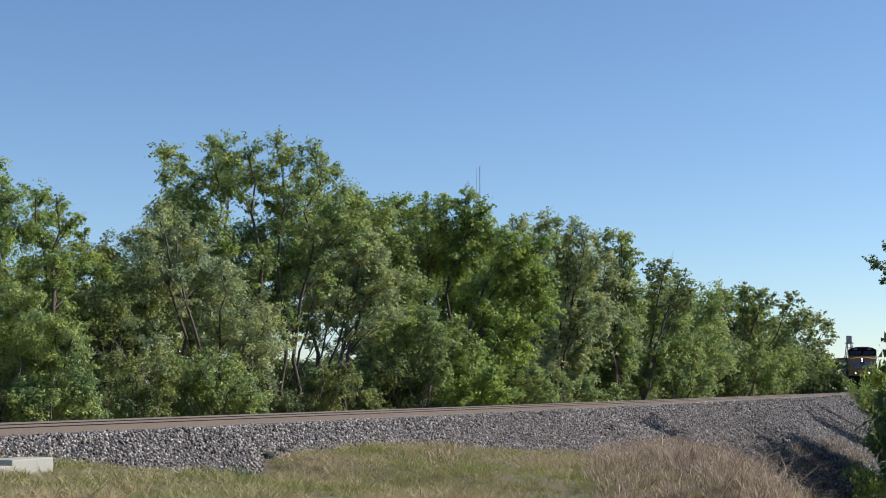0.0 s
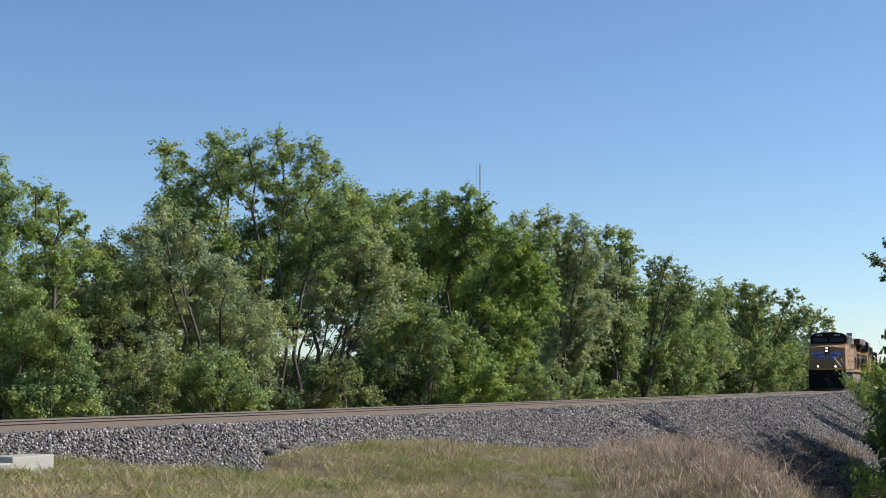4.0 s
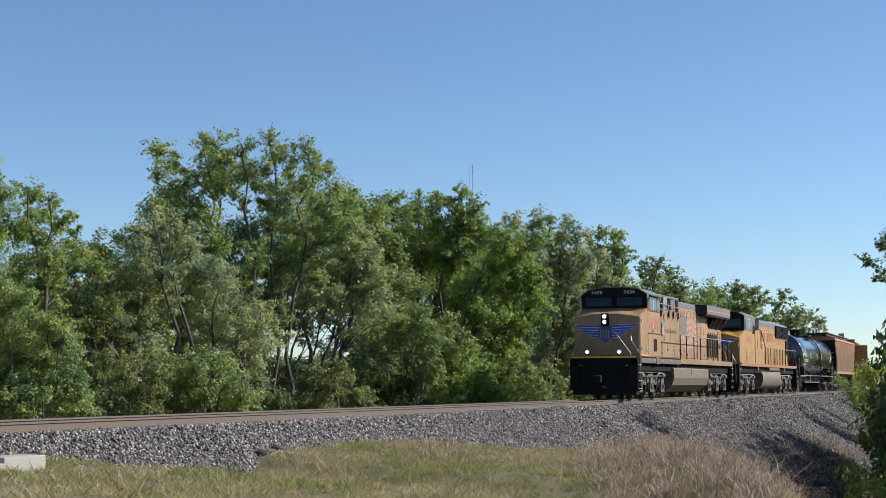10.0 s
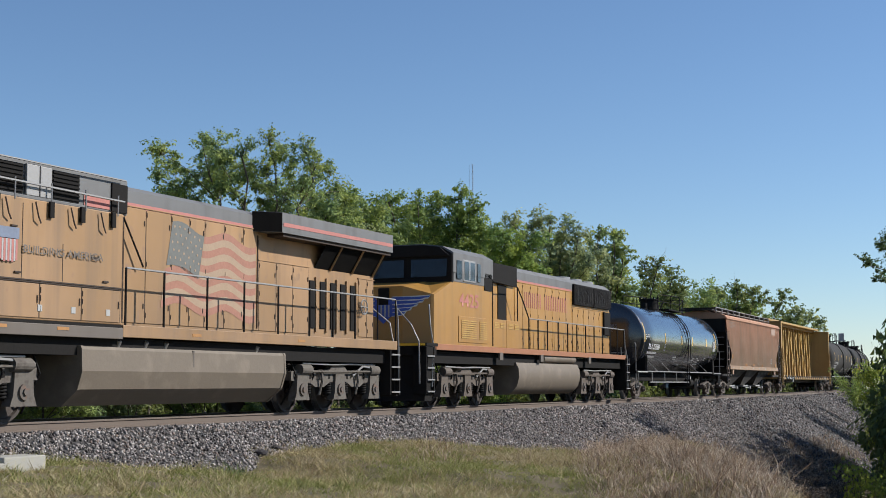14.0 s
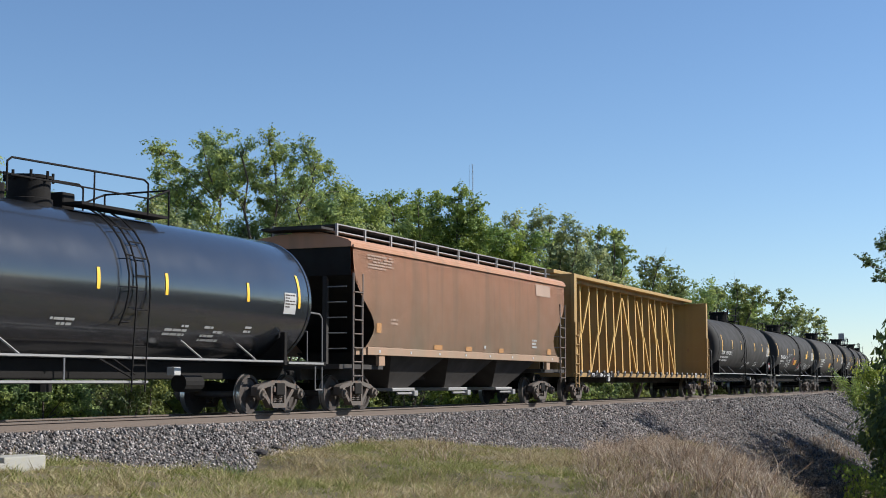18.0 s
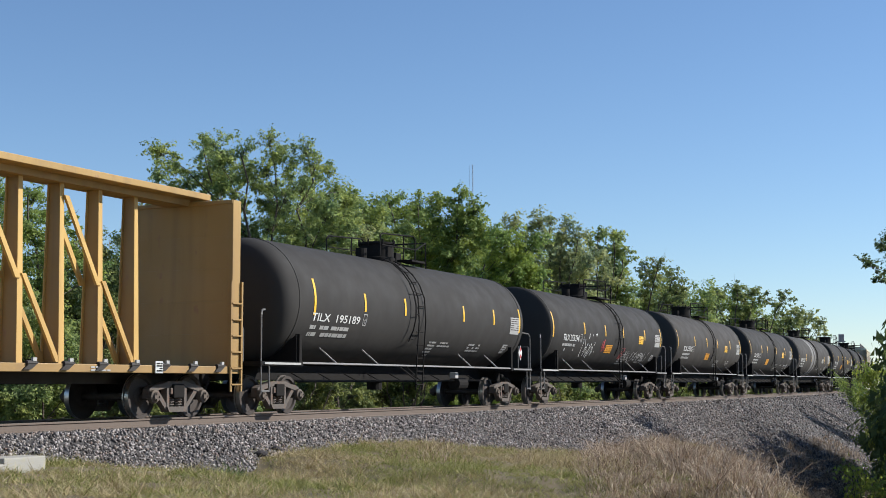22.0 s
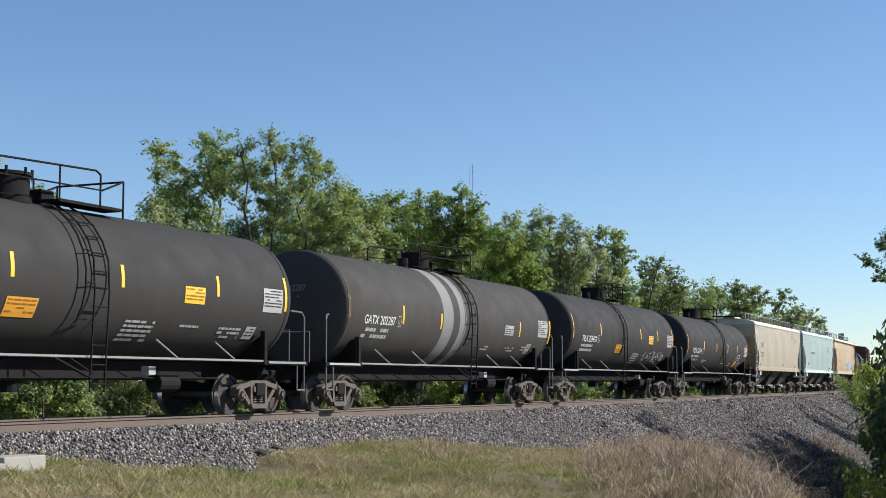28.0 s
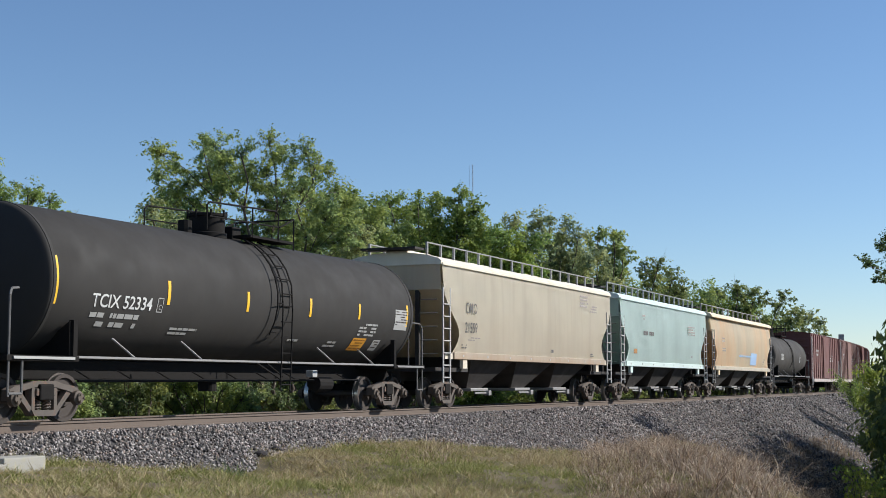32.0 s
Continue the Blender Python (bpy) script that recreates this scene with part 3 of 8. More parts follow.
def build_front_row():
    grown("tree", "airy spring elm with thin stems and open crown", -7.0, -10.5, LEAF_GREEN, 3, 1.0, 0.25, 41,
          [(-1.81, 7.03, 0.73), (-1.27, 6.41, 0.63), (-0.61, 6.73, 0.52), (-0.86, 5.68, 0.7), (-0.15, 5.1, 0.59), (-1.12, 4.31, 0.83), (0.22, 6.38, 0.24), (0.71, 5.68, 0.35), (1.07, 4.84, 0.42), (0.44, 4.31, 0.52), (-0.15, 3.62, 0.62), (-1.92, 4.84, 0.87)])
    grown("tree", "young elm leafy down to the grass beside the track", -11.2, -7.6, LEAF, 4, 1.15, 0.1, 42,
          [(-0.28, 2.75, 0.74), (0.78, 2.29, 0.58), (0.06, 1.52, 0.8), (1.15, 2.06, 0.34), (0.7, 0.61, 0.64), (-0.09, 0.38, 0.7), (-1.02, 1.91, 0.89), (-0.9, 0.53, 0.76), (1.29, 1.3, 0.46), (1.39, 0.31, 0.4)])
    grown("tree", "dark straggling elm with dead twigs in its top", -0.5, -12.5, LEAF_MID, 3, 0.95, 0.6, 43,
          [(-0.8, 4.9, 0.68), (0.1, 4.54, 0.84), (-1.17, 3.3, 0.8), (0.04, 3.02, 0.96), (-0.58, 5.62, 0.48), (0.92, 3.66, 0.52), (0.69, 2.26, 0.76), (-0.73, 1.83, 0.88), (-1.62, 3.86, 0.6), (0.17, 1.47, 0.79), (1.04, 4.86, 0.4)])
    grown("bush", "scraggly grey-green bush full of dead branches", -5.5, -8.2, LEAF_MID, 6, 0.7, 0.9, 44,
          [(-0.12, 1.0, 0.7), (-1.07, 0.51, 0.66), (0.78, 1.12, 0.63), (-0.45, 0.23, 0.52), (0.33, 0.3, 0.59), (-0.74, 1.38, 0.45)])
    grown("tree", "tall airy elm with forking limbs and a broad open crown", 10.5, -12.5, LEAF, 4, 0.8, 0.2, 45,
          [(-4.65, 10.71, 0.68), (-4.95, 9.83, 0.58), (-3.04, 11.13, 0.68), (-2.17, 10.71, 0.82), (-1.82, 9.93, 0.67), (-1.1, 10.47, 0.58), (-3.74, 9.49, 0.58), (-4.21, 8.57, 0.63), (0.1, 10.86, 0.53), (-0.04, 9.74, 0.67), (1.55, 10.71, 0.53), (0.92, 10.17, 0.67), (1.89, 9.98, 0.48), (2.52, 9.74, 0.36), (-0.17, 8.62, 0.67), (-1.25, 8.67, 0.38), (1.37, 8.96, 0.53), (2.29, 7.99, 0.82), (1.1, 7.31, 0.62), (-2.08, 7.56, 0.53), (-3.29, 8.52, 0.43), (-0.57, 6.45, 0.62), (3.21, 7.36, 0.58), (-1.11, 7.31, 0.62), (-0.06, 7.41, 0.58), (0.63, 6.35, 0.67), (1.58, 6.21, 0.67), (-1.42, 5.49, 0.72), (-0.13, 5.25, 0.67), (-3.02, 9.79, 0.53), (-0.9, 9.54, 0.48), (0.7, 8.52, 0.53)])
    grown("tree", "elm with pale spring leaves hanging low", 1.5, -10.2, LEAF_PALE, 3, 0.9, 0.15, 46,
          [(-1.68, 6.94, 0.49), (-2.32, 6.33, 0.49), (-1.1, 6.33, 0.69), (-1.86, 5.63, 0.53), (-0.43, 5.51, 0.69), (-1.23, 4.69, 0.49), (0.39, 4.85, 0.73), (-0.04, 3.67, 0.85), (-0.97, 3.35, 0.61), (1.23, 3.43, 0.85), (-1.6, 2.25, 0.57), (1.44, 2.25, 0.85), (-0.18, 2.25, 0.77), (2.25, 2.98, 0.61), (-2.76, 5.86, 0.29)])
    grown("bush", "leafy bush at the foot of the elms", -2.5, -7.2, LEAF, 5, 1.0, 0.4, 47,
          [(-0.72, 0.65, 0.7), (0.42, 0.83, 0.81), (-1.56, 0.5, 0.62), (1.01, 0.32, 0.44), (-0.27, 1.23, 0.62), (-1.28, 1.23, 0.51)])
    grown("tree", "slender elm with many dark leaning trunks", 13.8, -13.0, LEAF_PALE, 6, 0.85, 0.2, 48,
          [(0.99, 6.64, 0.71), (1.95, 6.69, 0.81), (1.0, 5.18, 0.8), (2.31, 5.38, 0.91), (-0.26, 5.18, 0.65), (0.46, 4.12, 0.65), (1.61, 4.47, 0.65), (3.21, 6.19, 0.81), (3.02, 4.67, 0.8), (4.07, 5.03, 0.91), (-0.85, 4.3, 0.65), (2.95, 7.45, 0.61)])
    grown("tree", "dense green tree with thick dark limbs", 28.2, -13.0, LEAF_GREEN, 3, 1.15, 0.05, 49,
          [(-3.94, 10.51, 0.79), (-4.61, 10.02, 0.67), (-1.86, 10.57, 0.73), (-2.78, 9.53, 0.79), (-0.34, 10.63, 0.79), (0.76, 10.33, 0.79), (1.86, 10.54, 0.67), (2.78, 10.14, 0.67), (-0.95, 9.47, 0.91), (0.58, 9.1, 1.04), (2.1, 9.1, 1.04), (3.38, 8.85, 0.79), (-1.55, 7.94, 1.03), (-0.03, 7.57, 1.1), (-3.32, 8.18, 0.85), (-1.85, 6.53, 1.03), (1.49, 7.63, 1.03)])
    grown("tree", "spreading maple with bright green outer leaves", 24.5, -10.8, LEAF_FRESH, 2, 1.2, 0.0, 50,
          [(3.23, 8.11, 0.75), (3.52, 7.53, 0.92), (4.67, 7.65, 0.92), (5.35, 6.09, 0.75), (4.37, 5.81, 1.09), (4.94, 4.37, 0.8), (3.17, 6.27, 0.8), (3.79, 3.91, 0.8), (2.36, 4.2, 0.92), (1.5, 5.66, 0.8), (2.64, 2.77, 0.74), (5.4, 4.94, 0.52), (3.73, 2.37, 0.63)])
    grown("bush", "arching leafy bush with a dark hollow under it", 16.2, -8.8, LEAF, 4, 1.1, 0.5, 51,
          [(0.63, 3.4, 0.91), (1.44, 2.69, 0.76), (-0.33, 3.4, 0.66), (2.05, 3.32, 0.61), (-1.14, 2.94, 0.46), (1.52, 1.68, 0.66)])
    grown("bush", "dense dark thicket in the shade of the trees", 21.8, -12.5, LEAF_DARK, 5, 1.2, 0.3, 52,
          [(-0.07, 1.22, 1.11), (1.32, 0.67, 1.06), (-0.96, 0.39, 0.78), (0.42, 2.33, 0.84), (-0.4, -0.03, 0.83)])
    grown("bush", "bright yellow-green bush beside the track", 19.2, -7.0, LEAF_FRESH, 5, 1.25, 0.0, 53,
          [(-0.86, 1.4, 0.83), (0.13, 1.92, 0.73), (0.44, 0.62, 0.94), (1.22, 0.41, 0.52), (-0.6, 0.25, 0.78), (0.86, 1.32, 0.52)])
    grown("tree", "grey-green elm with an upright leafy crown", 48.8, -13.2, LEAF_PALE, 4, 1.05, 0.3, 54,
          [(-1.88, 11.15, 0.91), (-0.37, 11.15, 0.91), (0.95, 10.01, 1.06), (1.53, 11.15, 0.76), (2.29, 10.39, 0.91), (1.89, 8.57, 1.21), (0.3, 8.34, 0.98), (3.11, 8.87, 1.06), (1.11, 5.91, 1.21), (2.63, 6.59, 1.21), (1.48, 4.1, 1.06), (3.45, 5.08, 1.06), (0.04, 3.65, 0.98), (-0.72, 2.15, 0.9), (1.54, 2.15, 0.98), (0.59, 11.61, 0.46)])
    grown("tree", "leafy elm with upright stems", 60.0, -12.0, LEAF, 4, 1.1, 0.2, 55,
          [(-0.73, 11.39, 0.75), (0.53, 11.64, 0.75), (1.19, 10.55, 0.75), (0.26, 9.79, 1.09), (1.08, 8.54, 1.09), (-0.51, 8.45, 1.09), (1.56, 6.78, 0.92), (-0.12, 5.62, 1.08), (0.86, 4.29, 1.0), (-0.64, 3.12, 1.08), (-1.4, 2.21, 0.91), (0.68, 2.3, 0.83)])
    grown("bush", "low leafy brush under the elms", 38.8, -8.8, LEAF, 6, 0.9, 0.4, 56,
          [(-0.03, 0.92, 0.73), (-1.3, 0.52, 0.73), (1.3, 0.59, 0.67), (2.7, 0.32, 0.47), (-2.63, 0.79, 0.67), (-2.03, 1.65, 0.6)])
    grown("tree", "leaning elm with a thin airy crown", 67.0, -12.0, LEAF_MID, 2, 0.8, 0.2, 57,
          [(0.95, 9.81, 0.62), (2.1, 9.9, 0.84), (3.15, 9.01, 0.84), (3.84, 8.04, 0.58), (1.46, 8.48, 0.62), (2.51, 7.6, 0.8), (3.83, 7.06, 0.53), (1.26, 6.8, 0.71)])
    grown("bush", "tall bright leafy bush at the edge of the wood", 69.2, -9.5, LEAF, 5, 1.15, 0.1, 58,
          [(-2.13, 5.88, 0.89), (-0.36, 5.43, 1.07), (0.61, 4.1, 1.07), (-1.28, 3.21, 1.16), (1.47, 2.32, 0.98), (-2.63, 1.52, 0.98), (0.03, 1.08, 1.07), (1.85, 4.18, 0.8), (2.25, 1.08, 0.8)])
    grown("tree", "dark elm with several crowded crowns down the line", 111.5, -12.0, LEAF_MID, 4, 0.9, 0.2, 59,
          [(-1.96, 10.08, 0.9), (-2.71, 8.7, 0.72), (1.07, 10.93, 1.02), (2.87, 10.57, 1.02), (5.26, 9.72, 0.9), (-0.2, 7.79, 1.08), (2.21, 7.67, 1.32), (4.59, 6.59, 1.2), (6.42, 7.92, 0.96), (-1.43, 5.99, 1.08)])
    grown("tree", "pale elm in thin leaf down the line", 160.0, -9.5, LEAF_PALE, 3, 0.85, 0.3, 60,
          [(1.75, 10.17, 1.09), (3.92, 9.86, 0.93), (5.45, 8.92, 0.93), (6.5, 7.37, 0.62), (3.09, 7.37, 1.24), (5.08, 6.45, 0.93), (0.75, 6.75, 1.24)])
    grown("bush", "leafy undergrowth at the edge of the wood", 99.5, -9.0, LEAF, 5, 1.1, 0.1, 61,
          [(-0.95, 2.16, 0.99), (1.82, 2.71, 1.21), (-2.59, 2.82, 0.99), (0.75, 4.47, 1.0), (-1.53, 0.62, 0.77), (1.78, 0.62, 0.77)])
    grown("bush", "fresh green undergrowth down the line", 156.5, -8.0, LEAF_FRESH, 5, 1.0, 0.1, 62,
          [(-0.1, 3.46, 1.52), (2.77, 2.7, 1.52), (5.16, 1.49, 1.06), (-0.92, 0.73, 1.06), (2.86, 0.28, 0.76), (3.87, 4.37, 0.91), (5.83, 3.61, 0.76)])
    grown("bush", "low dark shrubs between the trunks", 8.5, -9.4, LEAF_MID, 5, 1.1, 0.4, 63,
          [(-1.1, 0.18, 0.54), (-0.2, 0.45, 0.59), (0.81, 0.58, 0.63), (1.61, 0.4, 0.59), (0.25, 1.24, 0.5), (2.06, 0.11, 0.45), (-1.78, 0.11, 0.41), (1.15, 1.35, 0.32)])
    grown("tree", "young elm filling in beneath the tall crowns", 11.5, -14.5, LEAF, 3, 1.0, 0.2, 64,
          [(-0.59, 4.58, 0.83), (0.38, 5.08, 0.84), (1.13, 4.09, 0.74), (0.16, 3.36, 0.83), (-0.82, 3.11, 0.83), (0.66, 2.13, 0.73), (1.87, 3.6, 0.54)])
    # crowns a few steps farther back, which close the gaps between the nearer ones
    grown("tree", "half-hidden elm behind the tall one", 9.5, -17.0, LEAF_GREEN, 3, 1.0, 0.2, 81,
          [(-2.6, 5.6, 1.3), (-1.0, 6.6, 1.3), (0.8, 7.4, 1.3), (2.2, 6.2, 1.3), (-1.8, 4.2, 1.2), (0.2, 5.0, 1.3), (2.0, 4.4, 1.1), (0.4, 8.4, 0.9), (-3.4, 4.0, 1.1)])
    grown("tree", "shaded elm standing behind its neighbours", 3.0, -16.0, LEAF_MID, 3, 1.0, 0.3, 82,
          [(-2.2, 3.6, 1.1), (-0.6, 4.2, 1.2), (1.0, 4.0, 1.2), (2.2, 5.2, 1.0), (-1.6, 2.2, 1.1), (0.4, 2.4, 1.1), (2.0, 2.8, 1.0)])
    grown("tree", "leafy elm between two taller trees", 24.0, -16.5, LEAF, 3, 1.05, 0.1, 83,
          [(-2.4, 9.0, 1.2), (-1.0, 10.2, 1.2), (0.8, 10.4, 1.2), (-3.2, 7.4, 1.2), (-1.6, 7.4, 1.4), (0.4, 8.2, 1.4), (2.0, 9.0, 1.2), (1.6, 6.8, 1.4), (3.2, 7.6, 1.2), (3.6, 5.6, 1.3), (-0.6, 6.2, 1.2)])
    grown("tree", "broad leafy tree in the second row", 38.0, -17.0, LEAF_GREEN, 3, 1.1, 0.1, 84,
          [(-3.4, 9.6, 1.5), (-1.4, 8.2, 1.6), (1.0, 8.8, 1.6), (3.0, 9.2, 1.5), (-2.4, 6.0, 1.6), (0.2, 6.0, 1.7), (2.6, 6.4, 1.6), (4.6, 7.6, 1.4), (-1.0, 3.8, 1.6), (1.8, 3.8, 1.6), (4.4, 4.6, 1.5)])
    grown("tree", "grey-green elm in the second row", 58.0, -17.0, LEAF_PALE, 3, 1.1, 0.1, 85,
          [(-3.8, 10.2, 1.6), (-1.6, 9.0, 1.7), (0.8, 9.6, 1.7), (3.0, 9.8, 1.5), (-2.6, 6.6, 1.8), (0.2, 6.6, 1.8), (2.8, 7.0, 1.7), (-1.0, 4.0, 1.7), (2.0, 4.2, 1.7), (4.6, 5.4, 1.6), (4.8, 8.2, 1.3)])
    grown("tree", "leafy elm in the second row", 84.0, -16.0, LEAF, 3, 1.1, 0.1, 86,
          [(-4.6, 8.4, 1.9), (-2.0, 7.6, 2.0), (0.8, 8.0, 2.0), (3.4, 8.6, 1.9), (-3.0, 5.0, 2.0), (0.2, 4.8, 2.1), (3.2, 5.2, 2.0), (6.0, 7.0, 1.9), (6.0, 4.2, 1.9)])
    grown("tree", "dark elm in the second row", 118.0, -14.0, LEAF_GREEN, 3, 1.1, 0.1, 87,
          [(-5.0, 9.0, 2.1), (-2.0, 9.6, 2.2), (1.2, 9.2, 2.2), (4.0, 8.6, 2.1), (-3.6, 5.6, 2.3), (0.2, 5.6, 2.4), (3.8, 5.2, 2.3), (6.6, 6.6, 2.0), (6.8, 3.8, 2.0)])


build_front_row()


def tree(label, height, spread, seed, mat=None, stems=3, leaves=18000, low=0.15, size=0.08, category="tree", name="tree", radius=0.5, twigs=40, fork=2, bare=0.0, spray=0.0):
    """Stems with limbs and twigs, and a crown of leaf clumps with gaps between them."""
    rng = np.random.default_rng(seed)
    ob = thing(name, label, category)
    tips = []
    for s in range(stems):
        bm = B()
        az = 2 * math.pi * (s + rng.uniform(0, 0.7)) / stems
        lean = rng.uniform(0.1, 0.34) * spread / height * 2
        p = Vector((0.2 * math.cos(az), 0.2 * math.sin(az), -0.3))
        r = 0.021 * height * rng.uniform(0.7, 1.0) / math.sqrt(stems) * 1.4
        steps = 8
        top = height * rng.uniform(0.66, 0.95)
        for k in range(steps):
            q = p + Vector((math.cos(az) * lean * top / steps + rng.normal(0, 0.02 * height), math.sin(az) * lean * top / steps + rng.normal(0, 0.02 * height), top / steps))
            rod(bm, p, q, r, 6, r * 0.82)
            if k / steps >= low:
                for _ in range(fork):
                    a2 = rng.uniform(0, 2 * math.pi)
                    reach = spread * rng.uniform(0.25, 0.8) * (1.1 - 0.75 * (k / steps) ** 2)
                    e = q + Vector((math.cos(a2) * reach, math.sin(a2) * reach, rng.uniform(0.0, 0.75) * reach))
                    mid = (q + e) / 2 + Vector((0, 0, 0.14 * reach))
                    rod(bm, q, mid, r * 0.42, 4, r * 0.28)
                    rod(bm, mid, e, r * 0.28, 4, r * 0.07)
                    for f in (0.35, 0.65, 1.0):
                        if rng.uniform() < (0.3 if f < 0.5 else 0.7):
                            o = q.lerp(mid, f * 2) if f < 0.5 else mid.lerp(e, f * 2 - 1)
                            t = o + Vector(rng.normal(0, 0.035 * height, 3)) + Vector((0, 0, 0.02 * height))
                            rod(bm, o, t, r * 0.12 + 0.006, 3, 0.004)
                            if rng.uniform() > bare:
                                tips.append(t)
            if k > 4 and spray:
                tips += [q, (p + q) / 2]
            p, r = q, r * 0.82
        tips.append(p)
        part("stem" if name == "bush" else "trunk", bm, BARK, ob)
    if spray:
        tips = [t + Vector(rng.normal(0, spray, 3)) for t in tips for _ in range(4)]
    weight = rng.uniform(0.4, 1.3, len(tips))
    share = weight ** 2 / (weight ** 2).sum() * leaves
    v = np.concatenate([leaf_cloud(rng, t, max(4, int(c)), radius * f, size) for t, c, f in zip(tips, share, weight)])
    v = v[v[:, 0, 2] > height * low * 0.3 + 0.05]
    crown = new("crown", mesh_from("crown", v.reshape(-1, 3), np.arange(len(v) * 3).reshape(-1, 3), mat or LEAF))
    crown.parent = ob
    tall = float(np.quantile(v[:, 0, 2], 0.997))
    head = v[v[:, 0, 2] > tall * 0.9, 0, :2].mean(0)
    return ob, tall, head


PLANTED = set()


def plant(kind, u, w, turn, top, squash=1.0, group=""):
    """Stand a tree at a place, with its top at the given height."""
    ob, tall, head = kind
    if u > 70 and w < 0:
        w += 0.001125 * (u - 70) ** 2
    p = track(u, w)
    z = max(field(u, w), bed(w)) if w > 0 else field(u, w)
    k = (top - z) / tall
    off = Matrix.Rotation(turn, 3, "Z") @ Vector((head[0] * k * squash, head[1] * k * squash, 0))
    m = Matrix.Translation((p.x - off.x, p.y - off.y, z)) @ Matrix.Rotation(turn, 4, "Z") @ Matrix.Diagonal((k * squash, k * squash, k, 1))
    if ob.name in PLANTED:
        return copy_thing(ob, m @ Matrix.Diagonal((*[1 / c for c in ob.scale], 1)))
    PLANTED.add(ob.name)
    ob.matrix_basis = m
    if group:
        ob["group"] = group
    return ob


def build_trees():
    rnd = random.Random(5)
    g = "trees behind the track"
    airy = [tree("tall airy elm in fresh spring leaf, with several stems", 10, 3.0, 11, LEAF, leaves=14000, stems=3, radius=0.34, size=0.062, low=0.36, bare=0.08, spray=0.38)]
    full = [tree("leafy green tree with a dense crown and dark limbs", 10, 3.2, 31 + k, (LEAF, LEAF_DARK, LEAF_GREEN)[k], leaves=15000, stems=2 + k, low=0.36, radius=0.38, size=0.07, fork=3, spray=0.4) for k in range(3)]
    # trees past the left of the picture, and a second row farther back with an opening in it
    for u, w, top, k in ((-13.5, -13, 8.0, 0), (-18, -12, 8.5, 1), (-1, -22, 4.6, 2), (5.5, -23, 5.4, 1), (46, -25, 9.0, 1), (68, -22, 9.0, 3), (80, -21, 9.0, 1), (92, -21, 8.6, 2), (106, -20, 8.4, 3), (130, -18, 8.2, 1)):
        plant((airy + full)[k], u, w, rnd.uniform(0, 6.28), top, 1.1, g)
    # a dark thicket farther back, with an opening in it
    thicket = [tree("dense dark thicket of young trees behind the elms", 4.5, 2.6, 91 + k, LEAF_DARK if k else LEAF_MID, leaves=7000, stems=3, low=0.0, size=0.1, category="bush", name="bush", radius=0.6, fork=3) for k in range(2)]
    u = -16.0
    while u < 150:
        low = 14.0 < u < 29.5
        if u < 6 or u > 29.5 or rnd.random() < 0.85:
            plant(thicket[rnd.random() < 0.6], u, -16.5 + rnd.uniform(-0.8, 0.8), rnd.uniform(0, 6.28), (0.9 if low else 2.4 + 0.028 * max(0, u)) + rnd.uniform(-0.6, 0.7), 1.9 if low else rnd.uniform(1.0, 1.25), "thicket behind the trees")
        u += rnd.uniform(3.0, 4.4) if u < 60 else rnd.uniform(5.0, 6.5)
    # a far hedge seen through the opening
    for u, w, top in ((45.0, -31.5, 2.2), (50.6, -33.5, 2.6), (56.3, -35.5, 3.0), (46.0, -28.9, 2.2), (51.7, -30.8, 2.6), (57.5, -32.6, 3.0), (47.1, -26.3, 2.2), (52.9, -28.0, 2.6)):
        plant(thicket[0], u, w, rnd.uniform(0, 6.28), top, 1.3, "thicket behind the trees")
    # bushes and trees on the near side, beyond the slope
    near = "trees and bushes on the near bank"
    bright = tree("bright yellow-green bush on the near bank", 5, 2.2, 71, LEAF_BRIGHT, leaves=7000, stems=5, low=0.0, size=0.085, category="bush", name="bush", radius=0.5, fork=3)
    plant(bright, 53.0, 7.7, 0.4, 2.1, 0.7, near)
    plant(bright, 78.0, 7.3, 3.0, 2.0, 0.9, near)
    plant(bright, 96.0, 7.2, 4.0, 2.4, 0.9, near)
    plant(bright, 41.0, 9.9, 2.4, -0.4, 0.7, near)
    dark = tree("dark straggling bush leaning over the bank", 5, 2.2, 73, LEAF_DARK, leaves=3200, stems=5, low=0.0, size=0.08, category="bush", name="bush", radius=0.4, bare=0.3)
    plant(dark, 40.0, 9.6, 4.4, -1.2, 0.6, near)
    low = tree("bright green leafy shrub low on the near bank", 2, 1.0, 77, LEAF_BRIGHT, leaves=1500, stems=4, low=0.0, size=0.06, category="bush", name="bush", radius=0.3, fork=3)
    plant(low, 3.6, 13.1, 0.3, -1.45, 0.7, near)
    wisp = tree("thin leaning sapling with sparse leaves on the bank", 5, 1.6, 74, LEAF_GREEN, leaves=3000, stems=4, low=0.3, size=0.07, radius=0.3, bare=0.3, spray=0.25)
    for u, w, turn, long in ((62.0, 7.2, 1.0, 6.2),):
        z = max(field(u, w), bed(w))
        ob = plant(wisp, u, w, turn, z + long, 0.5, near)
        p = track(u, w)
        stand = Matrix.Translation((p.x, p.y, z))
        ob.matrix_basis = stand @ Matrix.Rotation(radians(-35), 4, "Y") @ stand.inverted() @ ob.matrix_basis

